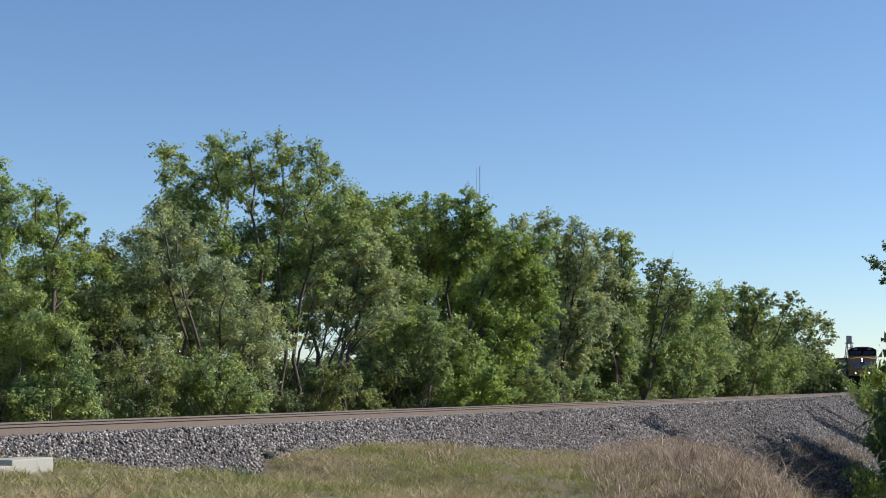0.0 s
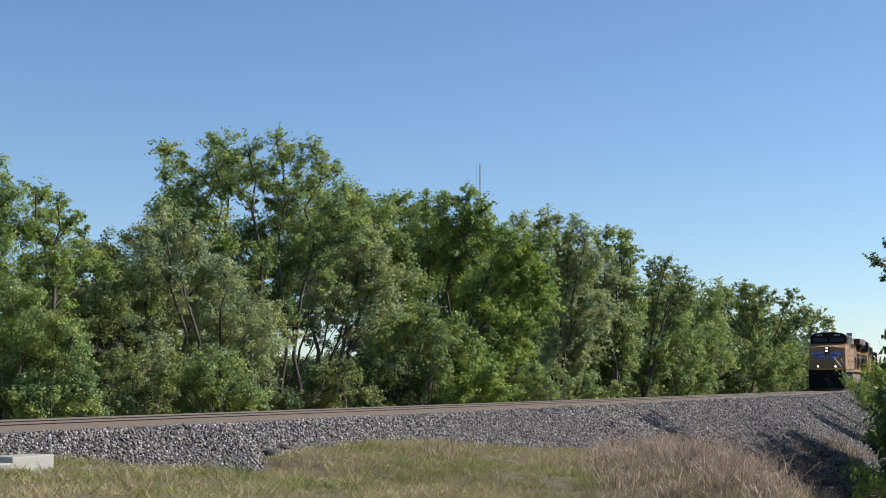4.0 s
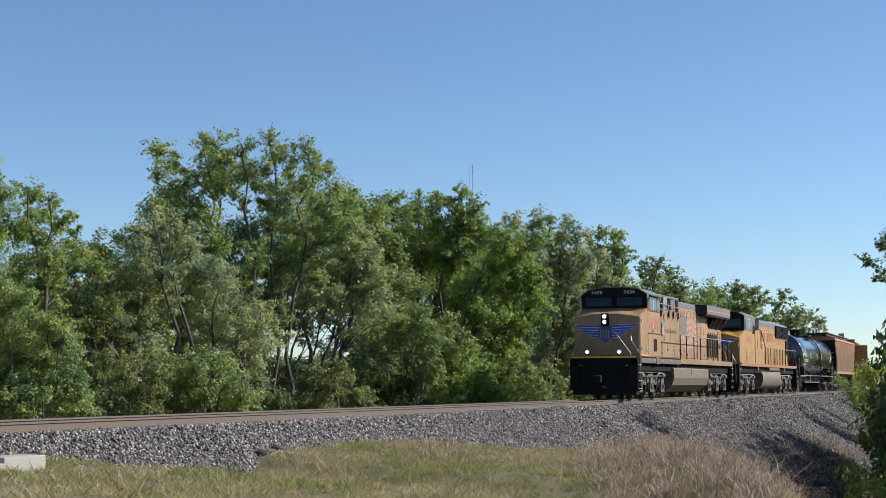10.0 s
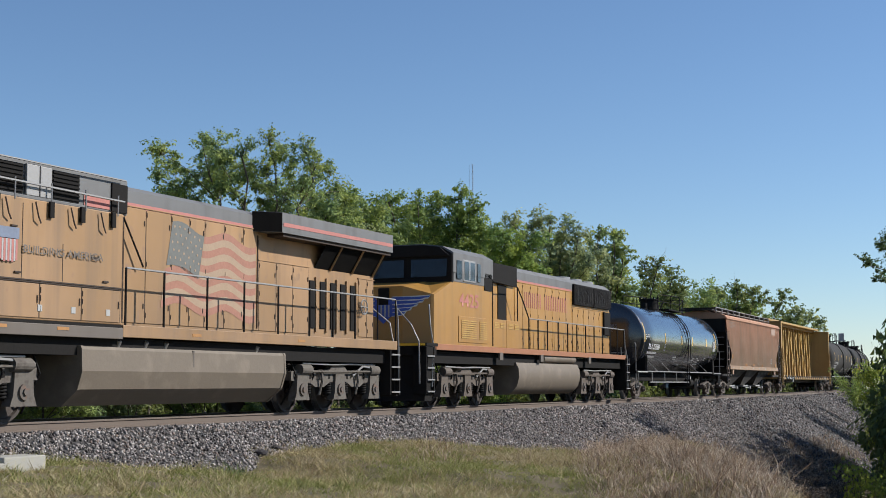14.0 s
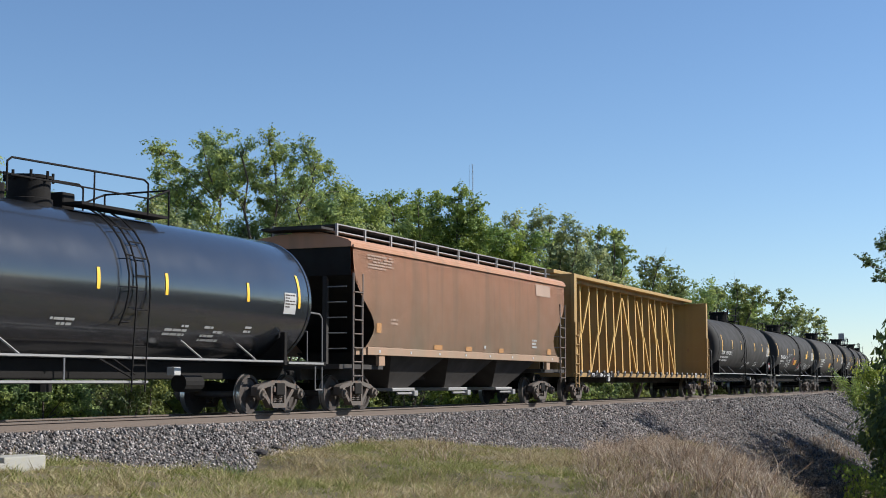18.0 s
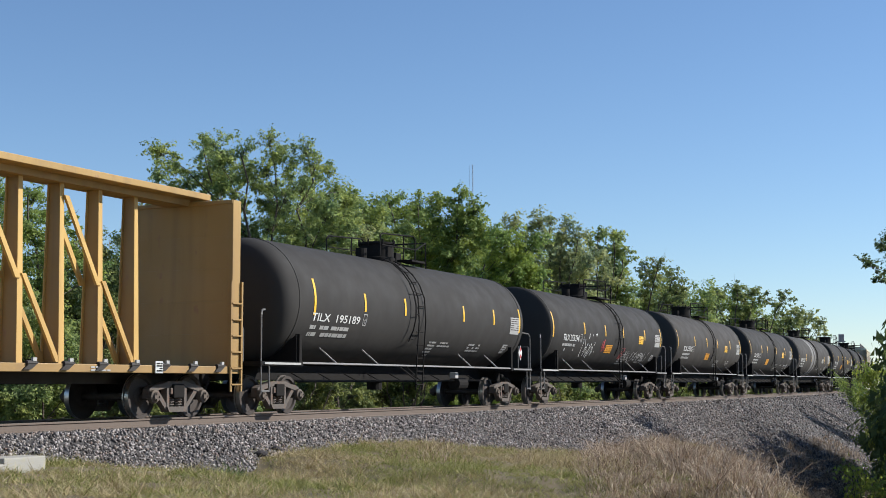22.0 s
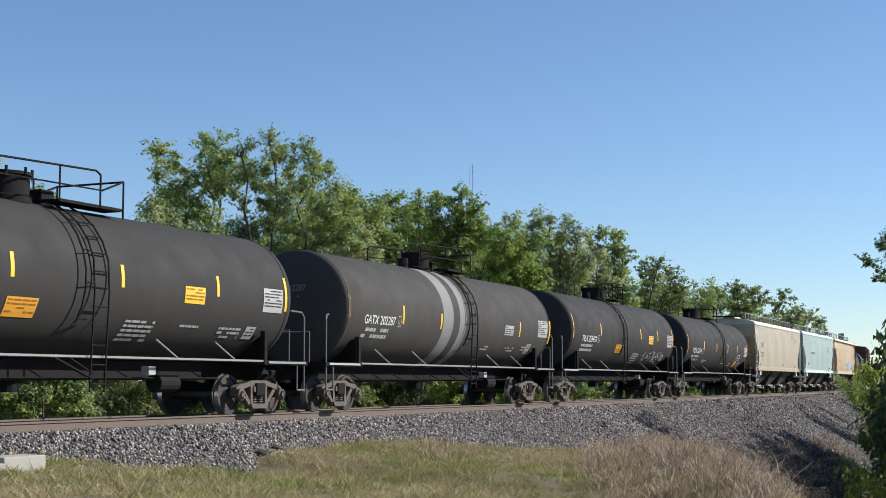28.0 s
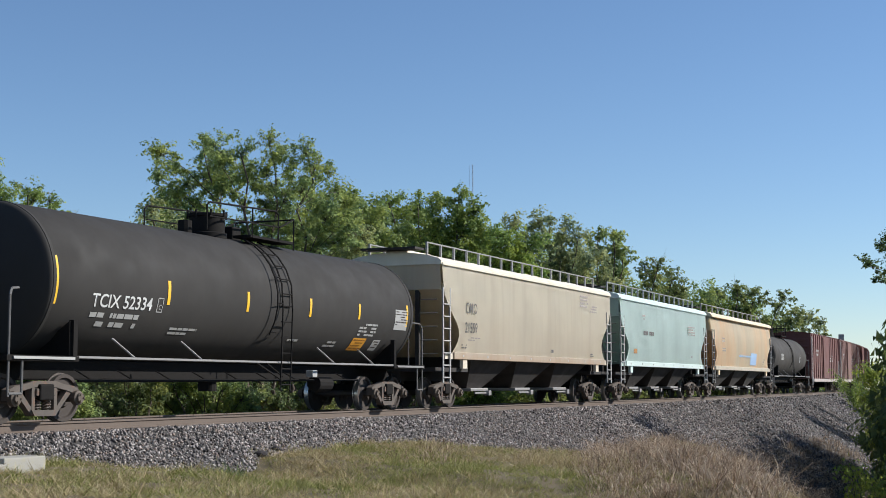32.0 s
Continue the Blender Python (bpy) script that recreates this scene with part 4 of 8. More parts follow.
    def slim(u, w, top, wide, seed, mat=LEAF_DARK, extra=(), cover=0.9):
        """A slender tree on the near bank, narrowing towards its top."""
        q = np.random.default_rng(seed)
        foot = field(u, w)
        rows = [(float(q.normal(0, 0.25 * wide * (1 - f))), foot + (top - foot) * float(f), wide * (1.08 - 0.85 * float(f))) for f in np.linspace(0.3, 0.97, 8)]
        grown("tree", "slender dark tree on the near bank, casting a long shadow", u, w, mat, 2, cover, 0.1, seed, rows + list(extra), near)
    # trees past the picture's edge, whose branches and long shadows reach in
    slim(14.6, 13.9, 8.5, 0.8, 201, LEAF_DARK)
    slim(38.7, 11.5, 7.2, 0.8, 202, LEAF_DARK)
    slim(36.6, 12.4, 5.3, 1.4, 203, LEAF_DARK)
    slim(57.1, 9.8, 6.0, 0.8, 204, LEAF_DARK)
    slim(77.8, 7.8, 4.4, 0.8, 205, LEAF_MID)
    slim(24.6, 13.0, 4.9, 0.9, 206, LEAF_DARK)
    slim(20.0, 13.6, 8.4, 0.7, 207, extra=((-1.75, 6.3, 0.42), (-1.65, 5.5, 0.32), (-1.5, 6.95, 0.36), (-1.3, 6.3, 0.4), (-1.5, 3.4, 0.16)))
    for k, (u, top) in enumerate(((97, 8.5), (106, 9.5), (114, 8.0), (123, 9.6), (132, 9.0), (141, 10.0), (151, 9.5), (160, 10.5))):
        slim(u + 5, 7.8 + 0.4 * (k % 3), top + 2.0, 2.1, 211 + k, LEAF_MID, cover=0.8)
    for u, w, top, wide in ((0, 17.8, 3.4, 0.8), (4, 17.3, 3.5, 0.8), (8, 16.9, 3.6, 0.7), (12, 16.3, 3.3, 0.6), (16.5, 15.6, 3.0, 0.6), (21, 14.9, 3.4, 0.65), (23, 16.0, 4.6, 0.8), (25.5, 14.8, 4.2, 0.7), (27, 16.5, 5.0, 0.8), (29, 14.4, 4.4, 0.65), (31, 15.8, 5.2, 0.8), (33, 13.8, 4.2, 0.6), (35.5, 15.0, 5.0, 0.8), (38.5, 13.8, 4.4, 0.65)):
        plant(thicket[1], u, w, rnd.uniform(0, 6.28), top, wide, near)
    # dead scrub on the shaded slope
    scrub = tree("low tangle of dead brown scrub on the bank", 1.2, 0.9, 85, STRAW, leaves=700, stems=6, low=0.0, size=0.05, category="bush", name="bush", radius=0.25, fork=3, bare=0.5)
    for u, w in ((17.6, 7.5), (20, 8.4), (22.5, 7.6), (25, 8.4), (28, 7.0), (30, 8.2), (33, 6.6), (35, 7.6), (24, 6.2), (15, 8.8)):
        plant(scrub, u, w, rnd.uniform(0, 6.28), max(field(u, w), bed(w)) + rnd.uniform(0.5, 0.9), 1.4, "scrub on the bank")


build_trees()


# ---- masts on the horizon ----
def build_masts():
    ob = thing("radio_mast", "thin grey radio mast far behind the trees", "mast")
    p = Vector((4.25, 205.0, 0))
    bm = B()
    for k in range(3):
        a = k * 2.094
        rod(bm, (0.1 * math.cos(a), 0.1 * math.sin(a), 0), (0.08 * math.cos(a), 0.08 * math.sin(a), 33.6), 0.03, 4)
    for k in range(64):
        a, z = (k % 3) * 2.094, k * 0.52
        rod(bm, (0.1 * math.cos(a), 0.1 * math.sin(a), z), (0.1 * math.cos(a + 2.094), 0.1 * math.sin(a + 2.094), z + 0.5), 0.02, 3)
    part("lattice", bm, GREY, ob)
    part("whip_antenna", rod(B(), (-0.45, 0, 27), (-0.45, 0, 33.4), 0.015, 5), GREY, ob)
    part("antenna_arm", rod(B(), (0, 0, 28), (-0.45, 0, 28), 0.02, 5), GREY, ob)
    ob.matrix_basis = Matrix.Translation((p.x, p.y, -1.6))
    ob = thing("lattice_tower", "squat grey lattice tower with a platform, far down the line", "tower")
    p = Vector((71.6, 260.0, 0))
    for sx in (-1, 1):
        for sy in (-1, 1):
            part("tower_leg", rod(B(), (sx * 1.5, sy * 1.5, 0), (sx * 0.35, sy * 0.35, 9.6), 0.09, 6), GREY, ob)
    for k in range(9):
        z = 0.6 + k
        h = 1.5 - 1.15 * z / 9.6
        bm = B()
        pipe(bm, [(-h, -h, z), (h, -h, z + 0.5), (h, h, z), (-h, h, z + 0.5), (-h, -h, z)], 0.05, 4)
        part("tower_brace", bm, GREY, ob)
    part("tower_platform", box(B(), -0.6, 0.6, -0.6, 0.6, 9.5, 9.7), GREY, ob)
    part("tower_cabin", box(B(), -0.4, 0.4, -0.4, 0.4, 9.7, 10.9, 0.05), GREY, ob)
    ob.matrix_basis = Matrix.Translation((p.x, p.y, -1.6)) @ Matrix.Scale(1.02, 4)


build_masts()


# ---- the train: each vehicle's x runs back from its front coupler, and its y < 0 side faces the camera ----
TRAIN = []
WHEELSETS = {}
SILVER = material("worn_silver", (0.3, 0.29, 0.28), 0.55, metal=0.4, vary=0.2)
WHITE = material("white_paint", (0.6, 0.6, 0.58), 0.6, vary=0.08)
FADED_WHITE = material("faded_white", (0.38, 0.375, 0.36), 0.7, vary=0.15)
RED = material("faded_red", (0.45, 0.07, 0.07), 0.6, vary=0.2)
BLUE = material("emblem_blue", (0.04, 0.09, 0.42), 0.5, vary=0.2)
ORANGE = material("orange_label", (0.72, 0.33, 0.03), 0.5, vary=0.1)
REFLECT = material("reflective_yellow", (0.85, 0.5, 0.04), 0.35, vary=0.08)
TRUCK_GREY = material("dusty_truck_steel", (0.1, 0.078, 0.06), 0.8, vary=0.35, size=3, dirt=(0.08, 0.06, 0.05), dirt_amount=0.3)
TRUCK_RUST = material("rusty_side_frame", (0.105, 0.088, 0.075), 0.85, vary=0.35, size=3, dirt=(0.16, 0.09, 0.06), dirt_amount=0.3)
WHEEL = material("wheel_steel", (0.06, 0.048, 0.041), 0.7, metal=0.3, vary=0.3, size=4)
FADED_RED = material("sun_faded_red", (0.42, 0.16, 0.135), 0.7, vary=0.3, size=3)
AMBER_INK = material("amber_ink", (0.28, 0.12, 0.015), 0.7)
GRIME = material("oily_grime", (0.045, 0.03, 0.022), 0.85, vary=0.4)
TRUCK_DUST = material("dry_dusty_steel", (0.115, 0.1, 0.083), 0.85, vary=0.35, size=3, dirt=(0.07, 0.055, 0.045), dirt_amount=0.35)
TREAD = material("bright_tread", (0.5, 0.48, 0.46), 0.3, metal=0.9, vary=0.1)
TANK_GREY = material("dusty_tan_tank", (0.15, 0.12, 0.088), 0.7, vary=0.2, size=0.8, dirt=(0.2, 0.16, 0.12), dirt_amount=0.3)


def glow(name, color, strength):
    m = bpy.data.materials.new(name)
    m.use_nodes = True
    b = m.node_tree.nodes["Principled BSDF"]
    b.inputs["Emission Color"].default_value = (*color, 1)
    b.inputs["Emission Strength"].default_value = strength
    return m


def glass_material(name, color, rough=0.08):
    m = bpy.data.materials.new(name)
    m.use_nodes = True
    b = m.node_tree.nodes["Principled BSDF"]
    b.inputs["Base Color"].default_value = (*color, 1)
    b.inputs["Roughness"].default_value = rough
    b.inputs["Specular IOR Level"].default_value = 0.8
    return m


LAMP = glow("lit_headlight", (1.0, 0.88, 0.76), 6.0)
DARK_GLASS = glass_material("tinted_glass", (0.012, 0.014, 0.018))
SIDE_GLASS = glass_material("cab_side_glass", (0.05, 0.06, 0.07))


AGED = 0.74  # road paint is duller than the fresh colour


def weathered(name, color, dust, low, high, rough=0.6, amount=0.55, streak=0.35, rust=None, spec=0.5, fade=None, coat=0.0):
    """Vehicle paint: dust that climbs from below, streaks that run down, panels that differ a little."""
    m = bpy.data.materials.new(name)
    m.use_nodes = True
    nodes, link = m.node_tree.nodes, m.node_tree.links.new
    bsdf = nodes["Principled BSDF"]
    color, dust = tuple(c * AGED for c in color), tuple(c * AGED for c in dust)
    co = nodes.new("ShaderNodeTexCoord")
    sep = nodes.new("ShaderNodeSeparateXYZ")
    link(co.outputs["Object"], sep.inputs[0])

    def tex(scale, stretch, detail=5.0):
        mp = nodes.new("ShaderNodeMapping")
        mp.inputs["Scale"].default_value = stretch
        link(co.outputs["Object"], mp.inputs["Vector"])
        t = nodes.new("ShaderNodeTexNoise")
        t.inputs["Scale"].default_value, t.inputs["Detail"].default_value = scale, detail
        link(mp.outputs[0], t.inputs["Vector"])
        return t.outputs[0]

    def rng(v, a, b, c=0.0, d=1.0):
        r = nodes.new("ShaderNodeMapRange")
        r.inputs["From Min"].default_value, r.inputs["From Max"].default_value = a, b
        r.inputs["To Min"].default_value, r.inputs["To Max"].default_value = c, d
        link(v, r.inputs["Value"])
        return r.outputs[0]

    def mul(a, b):
        k = nodes.new("ShaderNodeMath")
        k.operation = "MULTIPLY"
        link(a, k.inputs[0])
        if isinstance(b, float):
            k.inputs[1].default_value = b
        else:
            link(b, k.inputs[1])
        return k.outputs[0]

    def mix(f, a, b):
        k = nodes.new("ShaderNodeMix")
        k.data_type = "RGBA"
        link(f, k.inputs["Factor"])
        for sock, v in (("A", a), ("B", b)):
            if isinstance(v, tuple):
                k.inputs[sock].default_value = (*v, 1)
            else:
                link(v, k.inputs[sock])
        return k.outputs["Result"]

    col = mix(tex(0.7, (1, 1, 1)), tuple(c * 0.86 for c in color), tuple(min(1.0, c * 1.14) for c in color))
    if fade:
        col = mix(mul(rng(tex(0.5, (1.0, 1.0, 0.5)), 0.42, 0.62), 0.75), col, fade)
    streaks = rng(tex(2.6, (1.0, 1.0, 0.06)), 0.5, 0.8)
    col = mix(mul(streaks, streak), col, tuple(d * 0.75 for d in dust))
    climb = mul(rng(sep.outputs["Z"], high, low), rng(tex(1.3, (1, 1, 0.5)), 0.3, 0.65, 0.55, 1.0))
    col = mix(mul(climb, amount), col, dust)
    if rust:
        spots = rng(tex(3.4, (1, 1, 0.7), 8.0), 0.63, 0.72)
        col = mix(mul(spots, 0.8), col, rust)
    link(col, bsdf.inputs["Base Color"])
    bsdf.inputs["Specular IOR Level"].default_value = spec
    bsdf.inputs["Coat Weight"].default_value, bsdf.inputs["Coat Roughness"].default_value = coat, 0.12
    bsdf.inputs["Coat IOR"].default_value = 1.6
    link(rng(tex(1.8, (1, 1, 1)), 0.3, 0.7, rough * 0.85, min(1.0, rough * 1.15)), bsdf.inputs["Roughness"])
    b = nodes.new("ShaderNodeBump")
    b.inputs["Strength"].default_value, b.inputs["Distance"].default_value = 0.12, 0.03
    link(tex(1.1, (1, 1, 1), 2.0), b.inputs["Height"])
    link(b.outputs[0], bsdf.inputs["Normal"])
    return m


LOCO_A = weathered("faded_armour_yellow", (0.44, 0.25, 0.098), (0.28, 0.187, 0.115), 1.6, 4.4, 0.55, 0.55, 0.75, rust=(0.26, 0.155, 0.085), fade=(0.42, 0.245, 0.115))
LOCO_B = weathered("bright_armour_yellow", (0.56, 0.29, 0.06), (0.34, 0.2, 0.1), 1.6, 4.0, 0.42, 0.45, 0.5)
LOCO_ROOF = weathered("harbour_mist_grey", (0.2, 0.2, 0.2), (0.12, 0.105, 0.09), 3.5, 5.0, 0.65, 0.5, 0.6)
SILL_GREY = weathered("dusty_grey_sill", (0.18, 0.15, 0.125), (0.15, 0.12, 0.09), 1.2, 2.0, 0.7)
TANK_NEW = weathered("glossy_black_tank", (0.028, 0.031, 0.038), (0.06, 0.055, 0.05), 1.0, 1.8, 0.22, 0.3, 0.1, spec=0.5, coat=0.9)
TANK_DULL = weathered("dull_black_tank", (0.058, 0.055, 0.052), (0.11, 0.1, 0.09), 1.0, 3.6, 0.75, 0.35, 0.25, spec=0.12)
TANK_DUSTY = weathered("dusty_black_tank", (0.075, 0.07, 0.065), (0.14, 0.125, 0.11), 1.0, 4.2, 0.75, 0.55, 0.4, spec=0.12)
HOPPER_BROWN = weathered("dusty_oxide_hopper", (0.56, 0.29, 0.17), (0.33, 0.26, 0.175), 1.7, 3.9, 0.75, 0.85, 0.5)
HOPPER_CREAM = weathered("grey_cream_hopper", (0.95, 0.87, 0.7), (0.78, 0.64, 0.47), 1.4, 3.6, 0.6, 0.55, 0.3)
HOPPER_MINT = weathered("pale_blue_green_hopper", (0.8, 0.95, 0.9), (0.7, 0.8, 0.74), 1.4, 3.6, 0.55, 0.4, 0.2)
HOPPER_TAN = weathered("stained_white_hopper", (1.0, 0.88, 0.67), (0.9, 0.7, 0.46), 1.4, 4.5, 0.6, 0.3, 0.3, fade=(0.84, 0.6, 0.36))
BEAM_YELLOW = weathered("worn_yellow_steel", (0.5, 0.31, 0.095), (0.26, 0.155, 0.075), 1.0, 5.0, 0.6, 0.45, 0.5, rust=(0.28, 0.15, 0.07))
BOX_RED = weathered("dark_oxide_boxcar", (0.19, 0.07, 0.06), (0.17, 0.1, 0.08), 1.0, 4.0, 0.75, 0.5, 0.4)
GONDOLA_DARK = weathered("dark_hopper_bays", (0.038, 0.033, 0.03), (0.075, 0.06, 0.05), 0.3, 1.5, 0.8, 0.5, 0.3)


def vehicle(name, label, category, s0, s1):
    ob = thing(name, label, category, "vehicles of the train")
    TRAIN.append((ob, s0, s1))
    return ob, s1 - s0


def lathe(profile, n=32, axis="x", mat4=None):
    """Turn a profile of (along, radius) round an axis."""
    bm = B()
    rings = []
    for a, r in profile:
        ring = []
        for k in range(n):
            t = 2 * math.pi * k / n
            if axis == "x":
                ring.append(bm.verts.new((a, r * math.cos(t), r * math.sin(t))))
            else:
                ring.append(bm.verts.new((r * math.cos(t), a, r * math.sin(t))))
        rings.append(ring)
    for p, q in zip(rings, rings[1:]):
        for k in range(n):
            bm.faces.new((p[k], p[(k + 1) % n], q[(k + 1) % n], q[k]))
    bm.faces.new(rings[0])
    bm.faces.new(rings[-1])
    bmesh.ops.recalc_face_normals(bm, faces=bm.faces[:])
    if mat4:
        bmesh.ops.transform(bm, matrix=mat4, verts=bm.verts[:])
    return bm


def shade_smooth(ob, angle=35):
    for p in ob.data.polygons:
        p.use_smooth = True
    ob.data.set_sharp_from_angle(angle=radians(angle))
    return ob


SHARED = {}


def shared(key, make):
    """One mesh for all alike parts."""
    if key not in SHARED:
        SHARED[key] = make()
    return SHARED[key]


def use(name, me, parent, at=(0, 0, 0), turn=0.0, label=""):
    ob = new(name, me)
    ob.parent = parent
    ob.matrix_basis = Matrix.Translation(at) @ Matrix.Rotation(turn, 4, "Z")
    if label:
        ob["label"] = label
    return ob


def mesh_of(name, bm, *mats):
    me = bpy.data.meshes.new(name)
    bm.to_mesh(me)
    bm.free()
    for m in mats:
        me.materials.append(m)
    return me


def wheelset_mesh(r, mat):
    def make():
        bm = B()
        for y, d in ((-0.755, 1), (0.755, -1)):
            prof = [(y - 0.07 * d, 0.1), (y - 0.07 * d, 0.16), (y - 0.02 * d, 0.2), (y - 0.02 * d, r - 0.09), (y - 0.068 * d, r - 0.07), (y - 0.068 * d, r), (y + 0.04 * d, r), (y + 0.045 * d, r + 0.026), (y + 0.075 * d, r + 0.026), (y + 0.075 * d, r - 0.08), (y + 0.03 * d, 0.2), (y + 0.07 * d, 0.1)]
            w = lathe(prof, 40, "y")
            me = bpy.data.meshes.new("tmp")
            w.to_mesh(me)
            w.free()
            bm.from_mesh(me)
            bpy.data.meshes.remove(me)
        rod(bm, (0, -1.0, 0), (0, 1.0, 0), 0.08, 12)
        me = mesh_of("wheelset", bm, mat, TREAD)
        for p in me.polygons:
            rad = math.hypot(p.center.x, p.center.z)
            if rad > r - 0.02 and abs(p.normal.y) < 0.3:
                p.material_index = 1
            p.use_smooth = True
        me.set_sharp_from_angle(angle=radians(35))
        return me
    return shared(("wheelset", r), make)


def helix(bm, x, y, z0, z1, r, wire=0.022, turns=5):
    pts = [Vector((x + r * math.cos(a * math.pi / 4), y + r * math.sin(a * math.pi / 4), z0 + (z1 - z0) * a / (turns * 8))) for a in range(turns * 8 + 1)]
    for a, b in zip(pts, pts[1:]):
        rod(bm, a, b, wire, 4)
    return bm


def wound_spring(parent, x, y):
    """One wound coil, as a single bent wire."""
    a = np.linspace(0, 10 * math.pi, 41)
    wire = np.stack([x + 0.09 * np.cos(a), y + 0.09 * np.sin(a), np.linspace(0.42, 0.72, 41)], 1)
    ob = new("coil_spring", tubes("coil_spring", [(wire, 0.026, 0.026)], BLACK, 5))
    ob.parent = parent


def freight_bogie(parent, x):
    """Two cast side frames with springs between their columns, a bolster, two axles."""
    def bolster():
        bm = box(B(), -0.2, 0.2, -1.15, 1.15, 0.42, 0.72, 0.03)
        rod(bm, (0, 0, 0.72), (0, 0, 0.85), 0.3, 16)
        return mesh_of("bogie", bm, BLACK)
    ob = use("bogie", shared("bogie", bolster), parent, (x, 0, 0))

    def frame_mesh():
        bm = B()
        top = [(-0.98, 0.62), (-0.98, 0.42), (-0.8, 0.42), (-0.8, 0.56), (-0.62, 0.6), (-0.3, 0.66), (0.3, 0.66), (0.62, 0.6), (0.8, 0.56), (0.8, 0.42), (0.98, 0.42), (0.98, 0.62), (0.85, 0.68), (0.55, 0.72), (0.3, 0.78), (-0.3, 0.78), (-0.55, 0.72), (-0.85, 0.68)]
        prism(bm, top, -0.09, 0.09)
        for d in (1, -1):
            prism(bm, [(d * 0.78, 0.56), (d * 0.66, 0.6), (d * 0.26, 0.2), (d * 0.36, 0.16)], -0.07, 0.07)
            prism(bm, [(d * 0.36, 0.7), (d * 0.27, 0.7), (d * 0.27, 0.2), (d * 0.36, 0.16)], -0.08, 0.08)
        prism(bm, [(-0.38, 0.24), (-0.3, 0.13), (0.3, 0.13), (0.38, 0.24)], -0.11, 0.11)
        return mesh_of("side_frame", bm, TRUCK_RUST)

    def springs():
        bm = B()
        for dx in (-0.14, 0.14):
            helix(bm, dx, 0, 0.24, 0.5, 0.075)
        box(bm, -0.27, 0.27, -0.12, 0.12, 0.5, 0.64, 0.02)
        return mesh_of("spring_nest", bm, TRUCK_RUST)

    def cap():
        bm = lathe([(0.0, 0.14), (-0.1, 0.14), (-0.12, 0.1), (-0.16, 0.09)], 16, "y")
        for k in range(3):
            a = k * 2.09
            rod(bm, (0.065 * math.cos(a), -0.12, 0.065 * math.sin(a)), (0.065 * math.cos(a), -0.18, 0.065 * math.sin(a)), 0.02, 6)
        return mesh_of("bearing_cap", bm, TRUCK_GREY)
    for y, turn in ((-1.0, 0.0), (1.0, math.pi)):
        use("side_frame", shared("frame", frame_mesh), ob, (0, y, 0), turn)
        use("spring_nest", shared("springs", springs), ob, (0, y, 0), turn)
        for dx in (-0.89, 0.89):
            use("bearing_cap", shared("cap", cap), ob, (dx, y * 1.07, 0.457), turn)
    for k, dx in enumerate((-0.89, 0.89)):
        w = use("wheelset", wheelset_mesh(0.457, WHEEL), ob, (dx, 0, 0.457))
        WHEELSETS.setdefault((dx, 0.457), []).append(w)
    return ob


def coupler(parent, x, d):
    def make():
        bm = box(B(), -0.35, 0.9, -0.1, 0.1, 0.78, 0.98, 0.02)
        box(bm, -0.38, -0.08, -0.17, 0.17, 0.72, 1.04, 0.05)
        pipe(bm, [(0.2, -0.3, 0.85), (-0.1, -0.32, 0.5), (-0.35, -0.2, 0.55)], 0.03)
        return mesh_of("coupler", bm, BLACK)
    return use("coupler", shared("coupler", make), parent, (x, 0, 0), 0.0 if d > 0 else math.pi)


def ladder(parent, x0, x1, y, z0, z1, step=0.36, r=0.022, name="ladder", mat=None):
    bm = B()
    for x in (x0, x1):
        box(bm, x - 0.03, x + 0.03, y - 0.02, y + 0.02, z0, z1)
    n = int((z1 - z0) / step)
    for k in range(n):
        z = z0 + 0.15 + k * step
        rod(bm, (x0, y - 0.02, z), (x1, y - 0.02, z), r, 6)
    return each(name, bm, mat or SILVER, parent, "rung")


# lettering and labels lie on a side whose y is given by a function of z
def lettered(parent, body, x, z, height, depth_at, mat, width=None, name="lettering", face=0):
    """Words in the built-in font; x, z is their lower left corner."""
    cu = bpy.data.curves.new(name, "FONT")
    cu.body, cu.size, cu.resolution_u, cu.offset = body, 1.0, 3, 0.012
    tmp = bpy.data.objects.new("tmp", cu)
    me = bpy.data.meshes.new_from_object(tmp)
    bpy.data.objects.remove(tmp)
    co = np.array([v.co[:] for v in me.vertices])
    lo, hi = co.min(0), co.max(0)
    k = height / (hi[1] - lo[1])
    kx = width / (hi[0] - lo[0]) if width else k * 0.9
    for v in me.vertices:
        tx, tz = (v.co.x - lo[0]) * kx, z + (v.co.y - lo[1]) * k
        v.co = (x + tx, depth_at(tz), tz) if face == 0 else (depth_at(tz), x - tx, tz)
    me.materials.clear()
    me.materials.append(mat)
    ob = new(name, me)
    ob.parent = parent
    return ob


def patch(bm, x0, x1, z0, z1, depth_at, n=4, thick=0.004):
    """A thin panel that follows the side."""
    a = []
    for k in range(n + 1):
        z = z0 + (z1 - z0) * k / n
        y = depth_at(z) - thick
        a.append((bm.verts.new((x0, y, z)), bm.verts.new((x1, y, z))))
    for p, q in zip(a, a[1:]):
        bm.faces.new((p[0], p[1], q[1], q[0]))
    return bm


